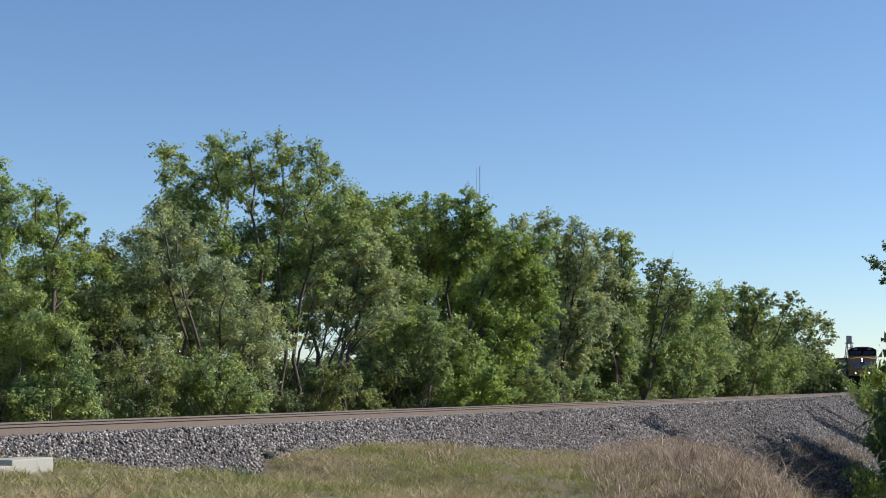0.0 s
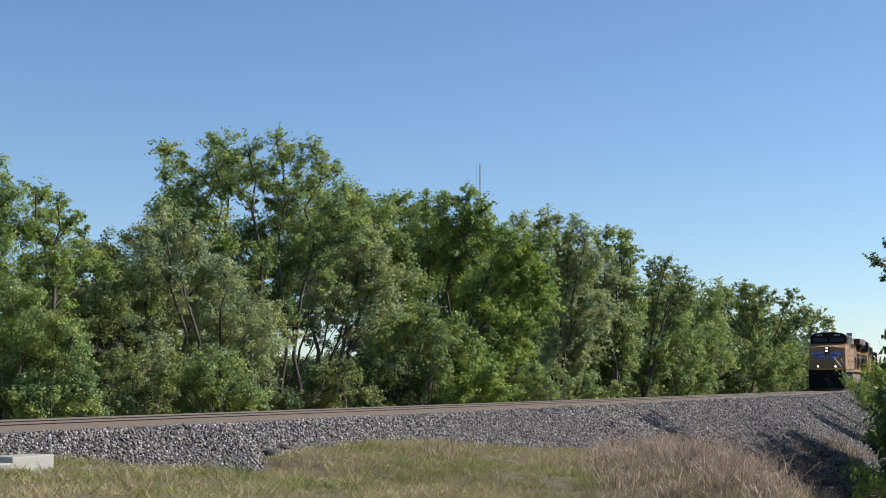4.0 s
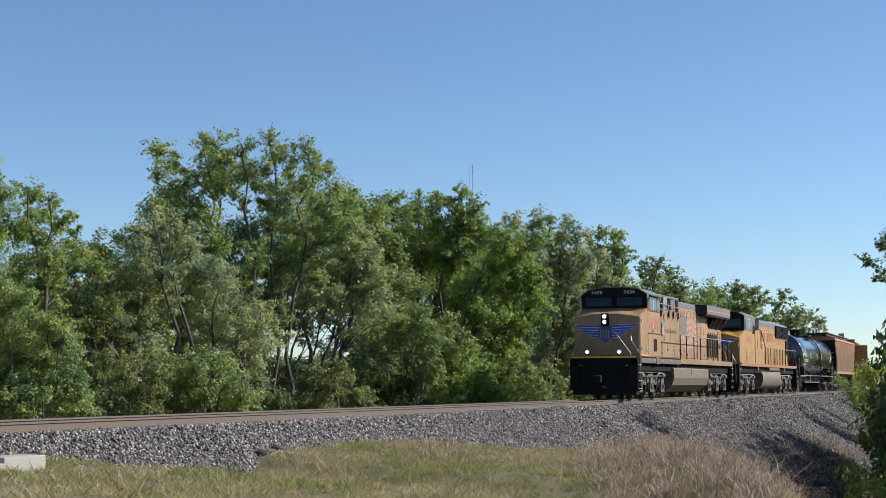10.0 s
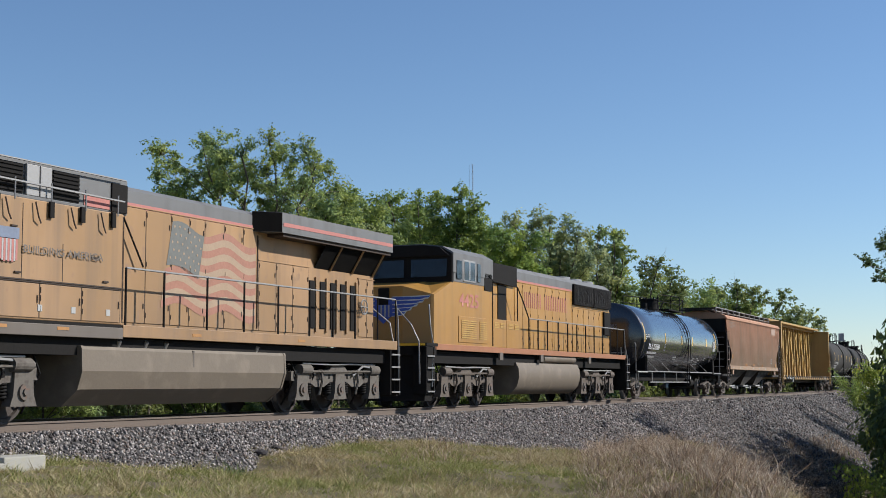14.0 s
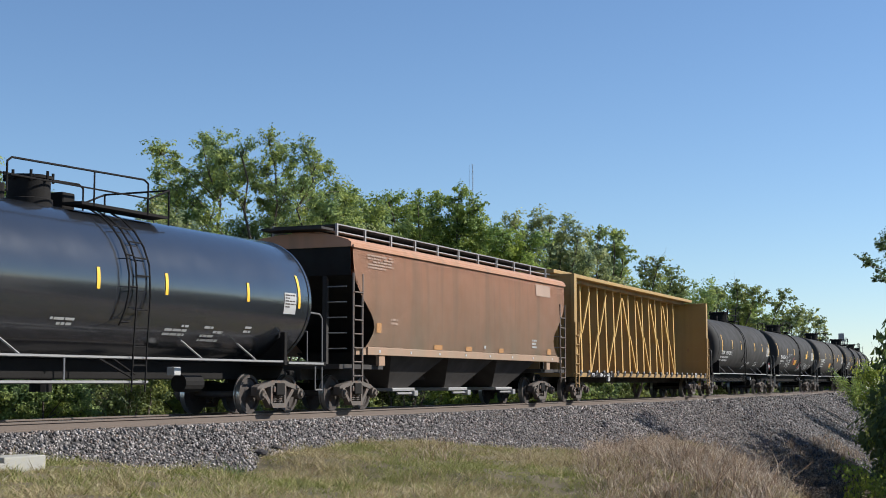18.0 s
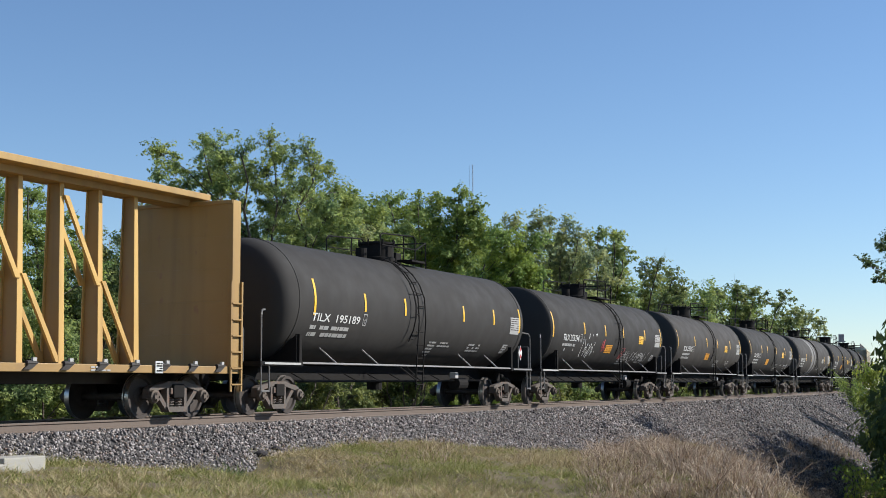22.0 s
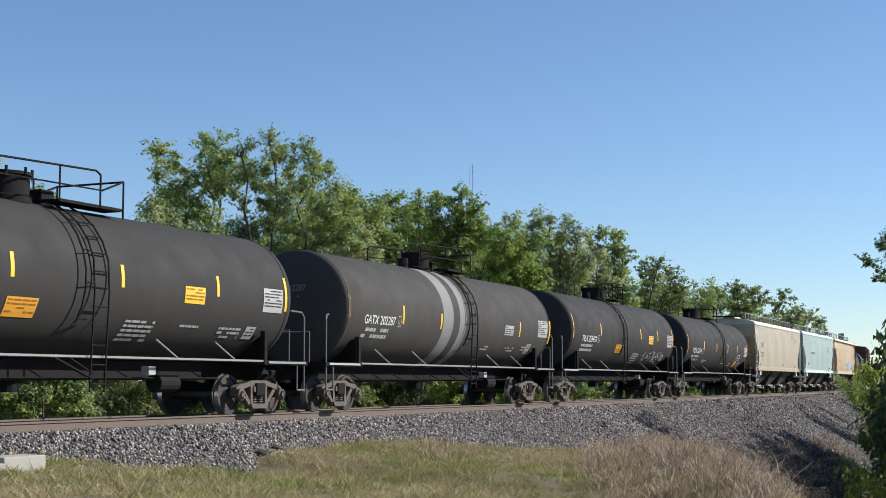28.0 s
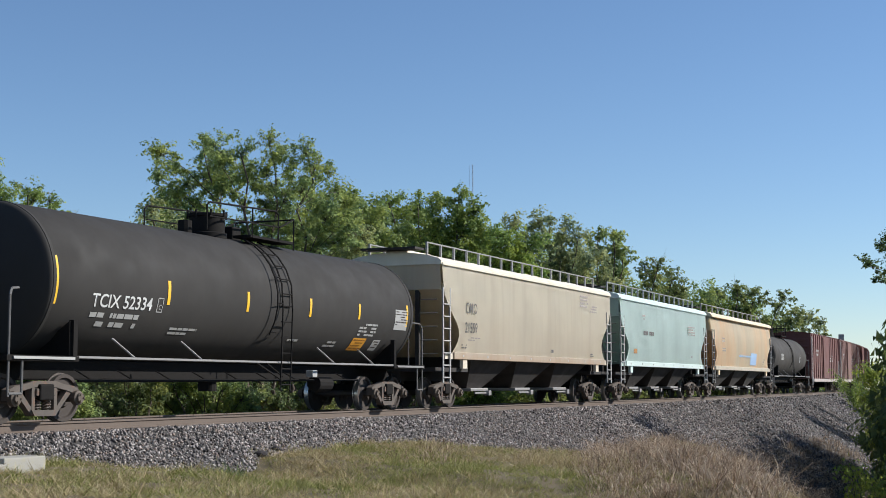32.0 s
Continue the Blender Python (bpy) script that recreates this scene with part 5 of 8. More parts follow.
def dashes(parent, x, z, width, lines, pitch, depth_at, mat, seed=1, name="small_print", fill=0.8, high=0.55):
    """Print too small to read: plain bars."""
    rnd = random.Random(seed)
    bm = B()
    for k in range(lines):
        p, zz = x, z - k * pitch
        while p < x + width - 0.01:
            w = min(rnd.uniform(0.06, 0.3), x + width - p)
            if rnd.random() < fill:
                patch(bm, p, p + w, zz - pitch * high, zz, depth_at, 1, 0.005)
            p += w + 0.03
    return tagged(part(name, bm, mat, parent), kind="stuff")


# ---- tank cars ----
END_INK = material("grimy_end_paint", (0.2, 0.195, 0.19), 0.7, vary=0.25)
GRAB = material("worn_grey_grab_iron", (0.13, 0.125, 0.12), 0.6, vary=0.3, size=4)
def tank_car(label, s0, s1, paint, R=1.5, zc=2.68, front=1.2, back=1.25, lad=9.7, dome=(8.2, 0.45), rail=(7.0, 11.4), mark="", stripes=(), print_mat=None, labels=(), low_pipe=False, band=None, tags=(), long_head=0.36, end_mark=True):
    ob, n = vehicle("tank_car", label, "tank car", s0, s1)
    side = lambda z: -math.sqrt(max(0.01, (R + 0.006) ** 2 - (z - zc) ** 2))
    x0, x1 = front + 0.25, n - back - 0.25
    k = long_head / 0.36
    head = [(0.0, 0.02), (0.02 * k, 0.35), (0.06 * k, 0.68), (0.11 * k, 0.86), (0.17 * k, 0.945), (0.25 * k, 0.985), (long_head, 1.0)]
    if long_head < 0.5:
        x0 = front + 0.4
    flat = [(0.0, 0.02), (0.06, 0.45), (0.13, 0.75), (0.19, 0.9), (0.235, 0.965), (0.27, 0.99), (0.3, 1.0)]
    prof = ([(x0 - long_head + a, R * r) for a, r in head] if long_head > 0.5 else [(x0 - 0.3 + a, R * r) for a, r in flat]) + [(x0 + 2, R), ((x0 + x1) / 2, R), (x1 - 2, R)] + [(x1 + long_head - a, R * r) for a, r in head[::-1]]
    shade_smooth(part("tank", lathe(prof, 64, "x", Matrix.Translation((0, 0, zc))), paint, ob), 30)
    # weld bands round the shell
    for xx in (x0 + 0.05, x1 - 0.05):
        shade_smooth(part("head_band", lathe([(xx - 0.04, R * 0.99), (xx - 0.04, R + 0.012), (xx + 0.04, R + 0.012), (xx + 0.04, R * 0.99)], 64, "x", Matrix.Translation((0, 0, zc))), paint, ob), 30)
    # underframe
    part("centre_sill", box(B(), 0.45, n - 0.45, -0.3, 0.3, 0.8, 1.2, 0.03), BLACK, ob)
    for d, e in ((1, 0.0), (-1, n)):
        X = lambda v: e + d * v
        lo, hi = sorted((X(0.45), X(2.45)))
        part("end_platform", box(B(), lo, hi, -1.5, 1.5, 1.14, 1.24), BLACK, ob)
        bm = B()
        for y in (-1.42, 1.42):
            a, b = sorted((X(2.3), X(2.42)))
            box(bm, a, b, y - 0.06, y + 0.06, 1.2, 1.92)
        outline = [(-1.42, 1.2), (-1.42, 1.9), (-1.05, 1.65), (-0.5, 1.3), (0.5, 1.3), (1.05, 1.65), (1.42, 1.9), (1.42, 1.2)]
        a, b = sorted((X(2.25), X(2.3)))
        section(bm, outline, a, b)
        part("saddle", bm, BLACK, ob)
        bm = B()
        pipe(bm, [(X(0.55), -1.45, 0.5), (X(0.55), -1.45, 2.3), (X(0.62), -1.42, 2.42), (X(0.95), -1.3, 2.45)], 0.024)
        pipe(bm, [(X(0.9), -1.46, 0.55), (X(0.9), -1.46, 1.2)], 0.025)
        pipe(bm, [(X(0.55), -1.46, 0.55), (X(0.9), -1.46, 0.55)], 0.025)
        pipe(bm, [(X(0.5), 1.45, 1.2), (X(0.5), 1.45, 2.3)], 0.02)
        pipe(bm, [(X(0.5), -1.0, 1.2), (X(0.5), -1.0, 2.0), (X(0.5), 1.0, 2.0), (X(0.5), 1.0, 1.2)], 0.02)
        part("grab_iron", bm, GRAB, ob)
        bm = B()
        a, b = sorted((X(0.6), X(2.3)))
        box(bm, a, b, -1.53, -1.5, 1.17, 1.22)
        part("sill_stripe", bm, FADED_WHITE if d > 0 else SILVER, ob)
        coupler(ob, e, d)
        freight_bogie(ob, X(2.0))
    bm = B()
    rod(bm, (2.4, -1.45, 1.22), (n - 2.4, -1.45, 1.22), 0.028, 6)
    part("side_rail", bm, SILVER, ob)
    bm = B()
    for k in range(4):
        xx = (3.9, 6.3, n - 6.2, n - 4.0)[k]
        rod(bm, (xx, -1.15, 1.62), (xx + 0.35, -1.45, 1.24), 0.022, 5)
    each("side_rail_brace", bm, SILVER, ob)
    if low_pipe:
        bm = B()
        rod(bm, (2.9, -1.45, 0.74), (lad + 0.6, -1.45, 0.74), 0.03, 6)
        for xx in (3.3, 5.6, 7.9):
            rod(bm, (xx, -1.45, 0.74), (xx, -1.45, 1.2), 0.022, 5)
        part("lower_rail", bm, SILVER, ob)
    else:
        bm = B()
        rod(bm, (3.2, -0.9, 0.78), (n - 3.5, -0.9, 0.82), 0.03, 6)
        for xx in np.linspace(3.6, n - 4.0, 9):
            rod(bm, (xx, -0.9, 0.8), (xx, -0.5, 1.0), 0.015, 4)
        part("brake_pipe", bm, BLACK, ob)
    bm = box(B(), n - 6.5, n - 6.25, -1.2, -1.0, 0.88, 1.06, 0.02)
    part("valve_box", bm, FADED_WHITE, ob)
    bm = B()
    rod(bm, (n - 5.9, -0.9, 0.72), (n - 5.2, -0.9, 0.72), 0.2, 14)
    part("brake_cylinder", bm, BLACK, ob)
    bm = B()
    rod(bm, (n / 2 - 0.15, 0, 0.55), (n / 2 - 0.15, 0, 1.25), 0.22, 14)
    part("outlet_valve", bm, BLACK, ob)
    # side ladder that bends over the shell, and its guard hoop
    bm = B()
    for xx in (lad, lad + 0.45):
        pts = [Vector((xx, -1.5, 0.55)), Vector((xx, -1.53, 1.3)), Vector((xx, -R - 0.06, 2.5))]
        for a in (0.25, 0.5, 0.75, 1.0, 1.2):
            pts.append(Vector((xx, -(R + 0.07) * math.cos(a), zc + (R + 0.07) * math.sin(a))))
        pipe(bm, pts, 0.02, 5)
    lad_ob = each("ladder", bm, BLACK, ob, "stile")
    bm = B()
    for k in range(6):
        z = 0.7 + 0.37 * k
        rod(bm, (lad, -1.52, z), (lad + 0.45, -1.52, z), 0.016, 5)
    for k in range(5):
        a = 0.1 + 0.23 * k
        y, z = -(R + 0.06) * math.cos(a), zc + (R + 0.06) * math.sin(a)
        rod(bm, (lad, y, z), (lad + 0.45, y, z), 0.016, 5)
    each("rung", bm, BLACK, lad_ob)
    bm = B()
    pts = [Vector((lad - 0.35, -(R + 0.08) * math.cos(a) - 0.05, zc + (R + 0.08) * math.sin(a))) for a in np.linspace(-0.55, 1.2, 9)]
    pipe(bm, pts, 0.02, 5)
    for a in (-0.5, -0.05, 0.35, 0.8):
        rod(bm, (lad - 0.35, -(R + 0.08) * math.cos(a) - 0.05, zc + (R + 0.08) * math.sin(a)), (lad, -(R + 0.07) * math.cos(a), zc + (R + 0.07) * math.sin(a)), 0.015, 4)
    hoop = each("ladder_hoop", bm, BLACK, ob, "hoop_stay")
    bm = B()
    pipe(bm, [(lad - 1.0, -1.45, 1.2), (lad + 0.1, -1.5, 0.8)], 0.025)
    pipe(bm, [(lad - 0.55, -1.45, 1.2), (lad + 0.1, -1.5, 0.9)], 0.02)
    each("step_brace", bm, BLACK, ob)
    # manway, top platform and its rails
    top = zc + R
    dx, dr = dome
    bm = lathe([(-0.02, dr + 0.05), (0.12, dr + 0.05), (0.14, dr), (0.5, dr), (0.52, dr + 0.04), (0.58, dr + 0.04), (0.6, dr - 0.1)], 28, "y")
    bmesh.ops.transform(bm, matrix=Matrix.Translation((dx, 0, top - 0.06)) @ Matrix.Rotation(radians(90), 4, "X"), verts=bm.verts[:])
    shade_smooth(part("manway", bm, BLACK, ob))
    bm = B()
    for k in range(8):
        a = k * math.pi / 4
        rod(bm, (dx + (dr + 0.04) * math.cos(a), (dr + 0.04) * math.sin(a), top + 0.4), (dx + (dr + 0.04) * math.cos(a), (dr + 0.04) * math.sin(a), top + 0.6), 0.03, 6)
    box(bm, dx + dr + 0.3, dx + dr + 0.7, -0.25, 0.25, top - 0.05, top + 0.3, 0.04)
    rod(bm, (dx - dr - 0.5, 0, top - 0.05), (dx - dr - 0.5, 0, top + 0.28), 0.16, 12)
    each("valve", bm, BLACK, ob)
    a, b = rail
    bm = box(B(), dx + dr + 0.15, b, -0.85, -0.35, top + 0.0, top + 0.06)
    box(bm, dx + dr + 0.15, b, 0.35, 0.85, top + 0.0, top + 0.06)
    each("platform", bm, BLACK, ob)
    for y in (-0.85, 0.85):
        bm = B()
        pipe(bm, [(a, y, top + 0.0), (a, y, top + 0.56), (a + 0.12, y, top + 0.64), (b - 0.9, y, top + 0.74), (b - 0.75, y, top + 0.67), (b - 0.75, y, top + 0.02)], 0.022)
        pipe(bm, [(b - 0.7, y, top + 0.36), (b, y, top + 0.62), (b, y, top - 0.15)], 0.022)
        rod(bm, ((a + b) / 2, y, top), ((a + b) / 2, y, top + 0.69), 0.02, 5)
        rod(bm, (a + 0.1, y, top + 0.32), (b - 0.75, y, top + 0.36), 0.018, 5)
        part("guard_rail", bm, BLACK, ob)
    bm = B()
    pipe(bm, [(b, -0.85, top + 0.62), (b, 0.85, top + 0.62)], 0.022)
    part("guard_rail", bm, BLACK, ob)
    # markings
    for k, (xx, z0, z1) in enumerate(stripes):
        bm = patch(B(), xx, xx + 0.1, z0, z1, side, 6)
        part("reflective_stripe", bm, REFLECT, ob, "yellow reflective stripe")
    ink = print_mat or WHITE
    if mark:
        body, mx, mz, mh, mw = mark
        lettered(ob, body, mx, mz, mh, lambda z: side(z) - 0.006, ink, mw)
        dashes(ob, mx + 0.05, mz - 0.1, mw * 0.8, 2, 0.17, side, FADED_WHITE, int(mx * 100))
        bm = B()
        bx = mx + mw + 0.9 if low_pipe else mx + mw + 0.18
        for q in ((bx, bx + 0.02, mz, mz + 0.26), (bx + 0.18, bx + 0.2, mz, mz + 0.26), (bx, bx + 0.2, mz - 0.02, mz), (bx, bx + 0.2, mz + 0.26, mz + 0.28)):
            patch(bm, *q, side, 2)
        part("plate_frame", bm, FADED_WHITE, ob)
        lettered(ob, "C", bx + 0.06, mz + 0.04, 0.1, lambda z: side(z) - 0.006, FADED_WHITE)
    for k, (xx, z, w, rows) in enumerate(tags):
        dashes(ob, xx, z, w, rows, 0.09, side, FADED_WHITE, k + int(s0 * 3) % 97)
    for xx, z0, w, h, kind in labels:
        m = {"o": ORANGE, "y": REFLECT, "w": FADED_WHITE, "g": FADED_WHITE}[kind]
        part("label_panel", patch(B(), xx, xx + w, z0, z0 + h, side, 4), m, ob, {"o": "orange label panel", "y": "yellow label panel", "w": "white data panel", "g": "grey-white data panel"}[kind])
        dashes(ob, xx + 0.04, z0 + h - 0.04, w - 0.08, max(2, int(h / 0.08)), 0.07, lambda z: side(z) - 0.005, AMBER_INK if kind in "oy" else GRIME, int(xx * 10), fill=0.85, high=0.4)
    if end_mark and mark:
        xe = x0 - long_head + 0.2 if long_head > 0.5 else x0 - 0.27
        lettered(ob, mark[0], 0.85, zc + 0.42, 0.17, lambda z: xe, END_INK, 1.25, name="end_lettering", face=1)
        bm = B()
        for k, wide in enumerate((0.7, 0.5)):
            box(bm, xe - 0.004, xe, 0.5 - wide, 0.5, zc + 0.24 - 0.12 * k, zc + 0.29 - 0.12 * k)
        each("end_small_print", bm, END_INK, ob)
    if band:
        for bx, bw in band:
            bmb = lathe([(bx, R + 0.004), (bx + bw, R + 0.004)], 64, "x", Matrix.Translation((0, 0, zc)))
            bmesh.ops.delete(bmb, geom=[f for f in bmb.faces if len(f.verts) > 4], context="FACES")
            shade_smooth(part("pale_band", bmb, material("pale_dust_band", (0.2, 0.192, 0.185), 0.8, vary=0.25, size=1.2), ob, "pale grey dusty band round the tank"))
    return ob, side


def graffiti(ob, side, x, z, w, h, mat, seed, n=9):
    """Looped spray strokes."""
    rnd = random.Random(seed)
    bm = B()
    for k in range(n):
        cx = x + w * (k + 0.5) / n
        pts = []
        for j in range(6):
            pts.append((cx + rnd.uniform(-0.6, 0.6) * w / n * 1.4, z + rnd.uniform(0, h)))
        pts.sort(key=lambda q: rnd.random())
        for (ax, az), (bx, bz) in zip(pts[:3], pts[1:4]):
            d = Vector((bx - ax, bz - az))
            if d.length < 0.05:
                continue
            nrm = Vector((-d.y, d.x)).normalized() * 0.018
            vs = []
            for px, pz in ((ax - nrm.x, az - nrm.y), (bx - nrm.x, bz - nrm.y), (bx + nrm.x, bz + nrm.y), (ax + nrm.x, az + nrm.y)):
                vs.append(bm.verts.new((px, side(pz) - 0.008, pz)))
            bm.faces.new(vs)
    return part("graffiti", bm, mat, ob, "sprayed graffiti strokes")


# the first, new and glossy
tank_car("glossy new black tank car behind the locomotives", -75.3, -57.0, TANK_NEW, R=1.54, zc=2.7, front=1.25, back=1.05, lad=9.9, dome=(8.5, 0.42), rail=(6.9, 12.0), mark=("TILX 250886", 2.53, 2.2, 0.25, 2.0),
         stripes=[(1.75, 2.5, 3.35), (5.5, 2.53, 2.99), (8.7, 2.53, 2.95), (10.95, 2.53, 2.98), (14.1, 2.55, 2.98), (16.4, 2.5, 3.3)], labels=[(15.75, 2.35, 0.55, 0.5, "w")],
         tags=[(1.95, 2.85, 0.75, 3), (7.6, 1.95, 0.7, 2), (11.3, 1.95, 0.8, 3), (12.7, 1.95, 0.8, 4), (14.3, 2.0, 0.3, 2)], low_pipe=True)
ob, side = tank_car("dull black tank car with rounded heads", -14.3, 4.75, TANK_DULL, R=1.55, zc=2.75, front=1.9, back=1.4, lad=8.98, dome=(9.5, 0.5), rail=(8.0, 11.1), mark=("TILX  195189", 2.86, 2.26, 0.2, 2.6), long_head=0.75,
         stripes=[(2.9, 2.4, 3.3), (5.65, 2.6, 3.08), (8.14, 2.6, 3.08), (12.35, 2.6, 3.08), (14.85, 2.6, 3.08), (17.2, 2.4, 3.2)], labels=[(16.4, 2.35, 0.8, 0.55, "w"), (16.2, 1.72, 0.4, 0.28, "g")],
         tags=[(11.0, 1.95, 0.9, 2), (13.3, 1.95, 1.0, 3), (10.3, 1.95, 0.5, 5)])
plate = part("placard", prism(B(), [(17.45, 1.5), (17.62, 1.75), (17.45, 2.0), (17.28, 1.75)], -1.5, -1.49), WHITE, ob, "white diamond placard with red halves")
for z in (1.55, 1.79):
    bm = prism(B(), [(17.45, z), (17.53, z + 0.08), (17.45, z + 0.16), (17.37, z + 0.08)], -1.504, -1.5)
    part("placard_mark", bm, RED, plate)
ob, side = tank_car("dull black tank car with white graffiti", 4.75, 23.5, TANK_DULL, R=1.52, zc=2.7, front=1.25, back=1.1, lad=10.26, dome=(8.9, 0.48), rail=(7.6, 11.4), mark=("TILX 255394", 3.0, 2.3, 0.24, 1.9),
                    stripes=[(1.75, 2.4, 3.3), (5.5, 2.6, 3.05), (8.3, 2.6, 3.05), (10.9, 2.6, 3.05), (14.3, 2.6, 3.05), (17.1, 2.4, 3.2)], labels=[(8.6, 1.95, 0.9, 0.32, "o"), (13.4, 2.42, 0.7, 0.34, "y"), (16.1, 2.35, 0.85, 0.55, "w"), (16.0, 1.72, 0.4, 0.28, "g")],
                    tags=[(11.2, 1.95, 0.9, 5), (13.9, 1.95, 0.9, 4)])
graffiti(ob, side, 5.5, 1.72, 1.7, 0.95, WHITE, 3, 11)
graffiti(ob, side, 8.0, 1.95, 0.5, 0.55, RED, 21, 6)
graffiti(ob, side, 10.95, 1.7, 0.5, 0.55, RED, 23, 6)
graffiti(ob, side, 11.6, 1.62, 3.8, 0.5, FADED_WHITE, 5, 14)
ob, side = tank_car("dull black tank car with yellow and orange labels", 23.5, 42.0, TANK_DUSTY, R=1.52, zc=2.7, front=1.25, back=1.15, lad=9.6, dome=(8.8, 0.48), rail=(7.4, 11.4), mark=("TILX 255355", 2.9, 2.3, 0.24, 1.9),
                    stripes=[(1.7, 2.4, 3.3), (5.3, 2.6, 3.05), (8.1, 2.6, 3.05), (10.7, 2.6, 3.05), (14.0, 2.6, 3.05), (16.9, 2.4, 3.2)], labels=[(8.1, 1.95, 0.9, 0.32, "o"), (12.6, 2.42, 0.7, 0.34, "y"), (15.9, 2.35, 0.8, 0.55, "w")],
                    tags=[(10.9, 1.95, 0.9, 4), (13.6, 1.95, 0.9, 3)])
tank_car("dull black tank car with a yellow label", 42.0, 60.4, TANK_DULL, R=1.52, zc=2.7, front=1.25, back=1.15, lad=9.6, dome=(8.8, 0.48), rail=(7.4, 11.4), mark=("TILX 255373", 2.9, 2.3, 0.24, 1.9),
         stripes=[(1.7, 2.4, 3.3), (5.3, 2.6, 3.05), (7.3, 2.6, 3.05), (10.5, 2.6, 3.05), (13.9, 2.6, 3.05), (16.8, 2.4, 3.2)], labels=[(7.3, 1.9, 0.85, 0.36, "o"), (12.7, 2.4, 0.75, 0.36, "y"), (15.85, 2.35, 0.85, 0.55, "w"), (15.4, 1.72, 0.4, 0.28, "g")],
         tags=[(10.9, 1.98, 1.0, 5), (12.8, 1.95, 0.7, 1), (14.3, 1.95, 0.9, 3)])
tank_car("dark grey tank car with pale dusty bands", 60.4, 78.7, TANK_DUSTY, R=1.52, zc=2.68, front=1.25, back=0.85, lad=9.9, dome=(9.1, 0.42), rail=(7.5, 11.5), mark=("GATX 202287", 2.6, 2.28, 0.24, 1.9),
         stripes=[(1.65, 2.4, 3.0), (4.95, 2.35, 2.85), (7.6, 2.3, 2.75), (14.24, 2.25, 2.75), (17.25, 2.1, 2.9)], labels=[(12.9, 2.28, 0.8, 0.32, "w"), (16.1, 2.3, 0.95, 0.58, "w"), (15.3, 1.72, 0.42, 0.32, "g")], band=[(7.8, 0.75), (9.05, 0.5)], tags=[(11.3, 1.9, 0.6, 2), (13.4, 1.9, 0.8, 2), (14.9, 1.95, 0.5, 2)])
ob, side = tank_car("dull black tank car with graffiti beside its labels", 78.7, 97.3, TANK_DULL, R=1.52, zc=2.7, front=1.25, back=1.1, lad=8.56, dome=(9.3, 0.48), rail=(7.8, 10.9), mark=("TILX 255410", 2.9, 2.3, 0.24, 1.9),
                    stripes=[(1.7, 2.4, 3.3), (5.3, 2.6, 3.05), (8.6, 2.6, 3.05), (11.3, 2.6, 3.05), (14.2, 2.6, 3.05), (16.95, 2.4, 3.2)], labels=[(7.7, 1.95, 0.95, 0.34, "o"), (12.7, 2.42, 0.75, 0.36, "y"), (16.0, 2.35, 0.85, 0.55, "w"), (15.5, 1.72, 0.4, 0.28, "g")],
                    tags=[(10.6, 1.98, 1.0, 5), (14.1, 1.9, 0.9, 3)])
graffiti(ob, side, 12.2, 1.65, 3.2, 0.5, FADED_WHITE, 11, 12)
tank_car("clean black tank car before the hoppers", 97.3, 115.8, TANK_DULL, R=1.5, zc=2.68, front=1.25, back=1.05, lad=9.9, dome=(9.0, 0.42), rail=(7.7, 11.6), mark=("TCIX 52334", 2.85, 2.2, 0.26, 1.95),
         stripes=[(1.7, 2.2, 3.1), (5.3, 2.35, 2.85), (8.4, 2.35, 2.8), (11.3, 2.35, 2.8), (13.9, 2.4, 2.8), (16.8, 2.3, 2.9)], labels=[(14.0, 1.6, 0.75, 0.32, "o"), (16.1, 2.2, 0.8, 0.55, "w"), (15.2, 1.62, 0.4, 0.28, "g")],
         tags=[(5.7, 1.9, 1.0, 2), (12.6, 1.8, 0.6, 2), (14.1, 2.3, 1.0, 4), (10.7, 1.8, 0.5, 1)])
tank_car("small dark grey tank car behind the hoppers", 171.2, 187.3, TANK_DUSTY, R=1.42, zc=2.55, front=1.3, back=1.2, lad=8.1, dome=(6.8, 0.42), rail=(5.6, 9.4), labels=[(4.0, 2.3, 0.9, 0.4, "g"), (11.6, 2.2, 0.3, 0.5, "g")])


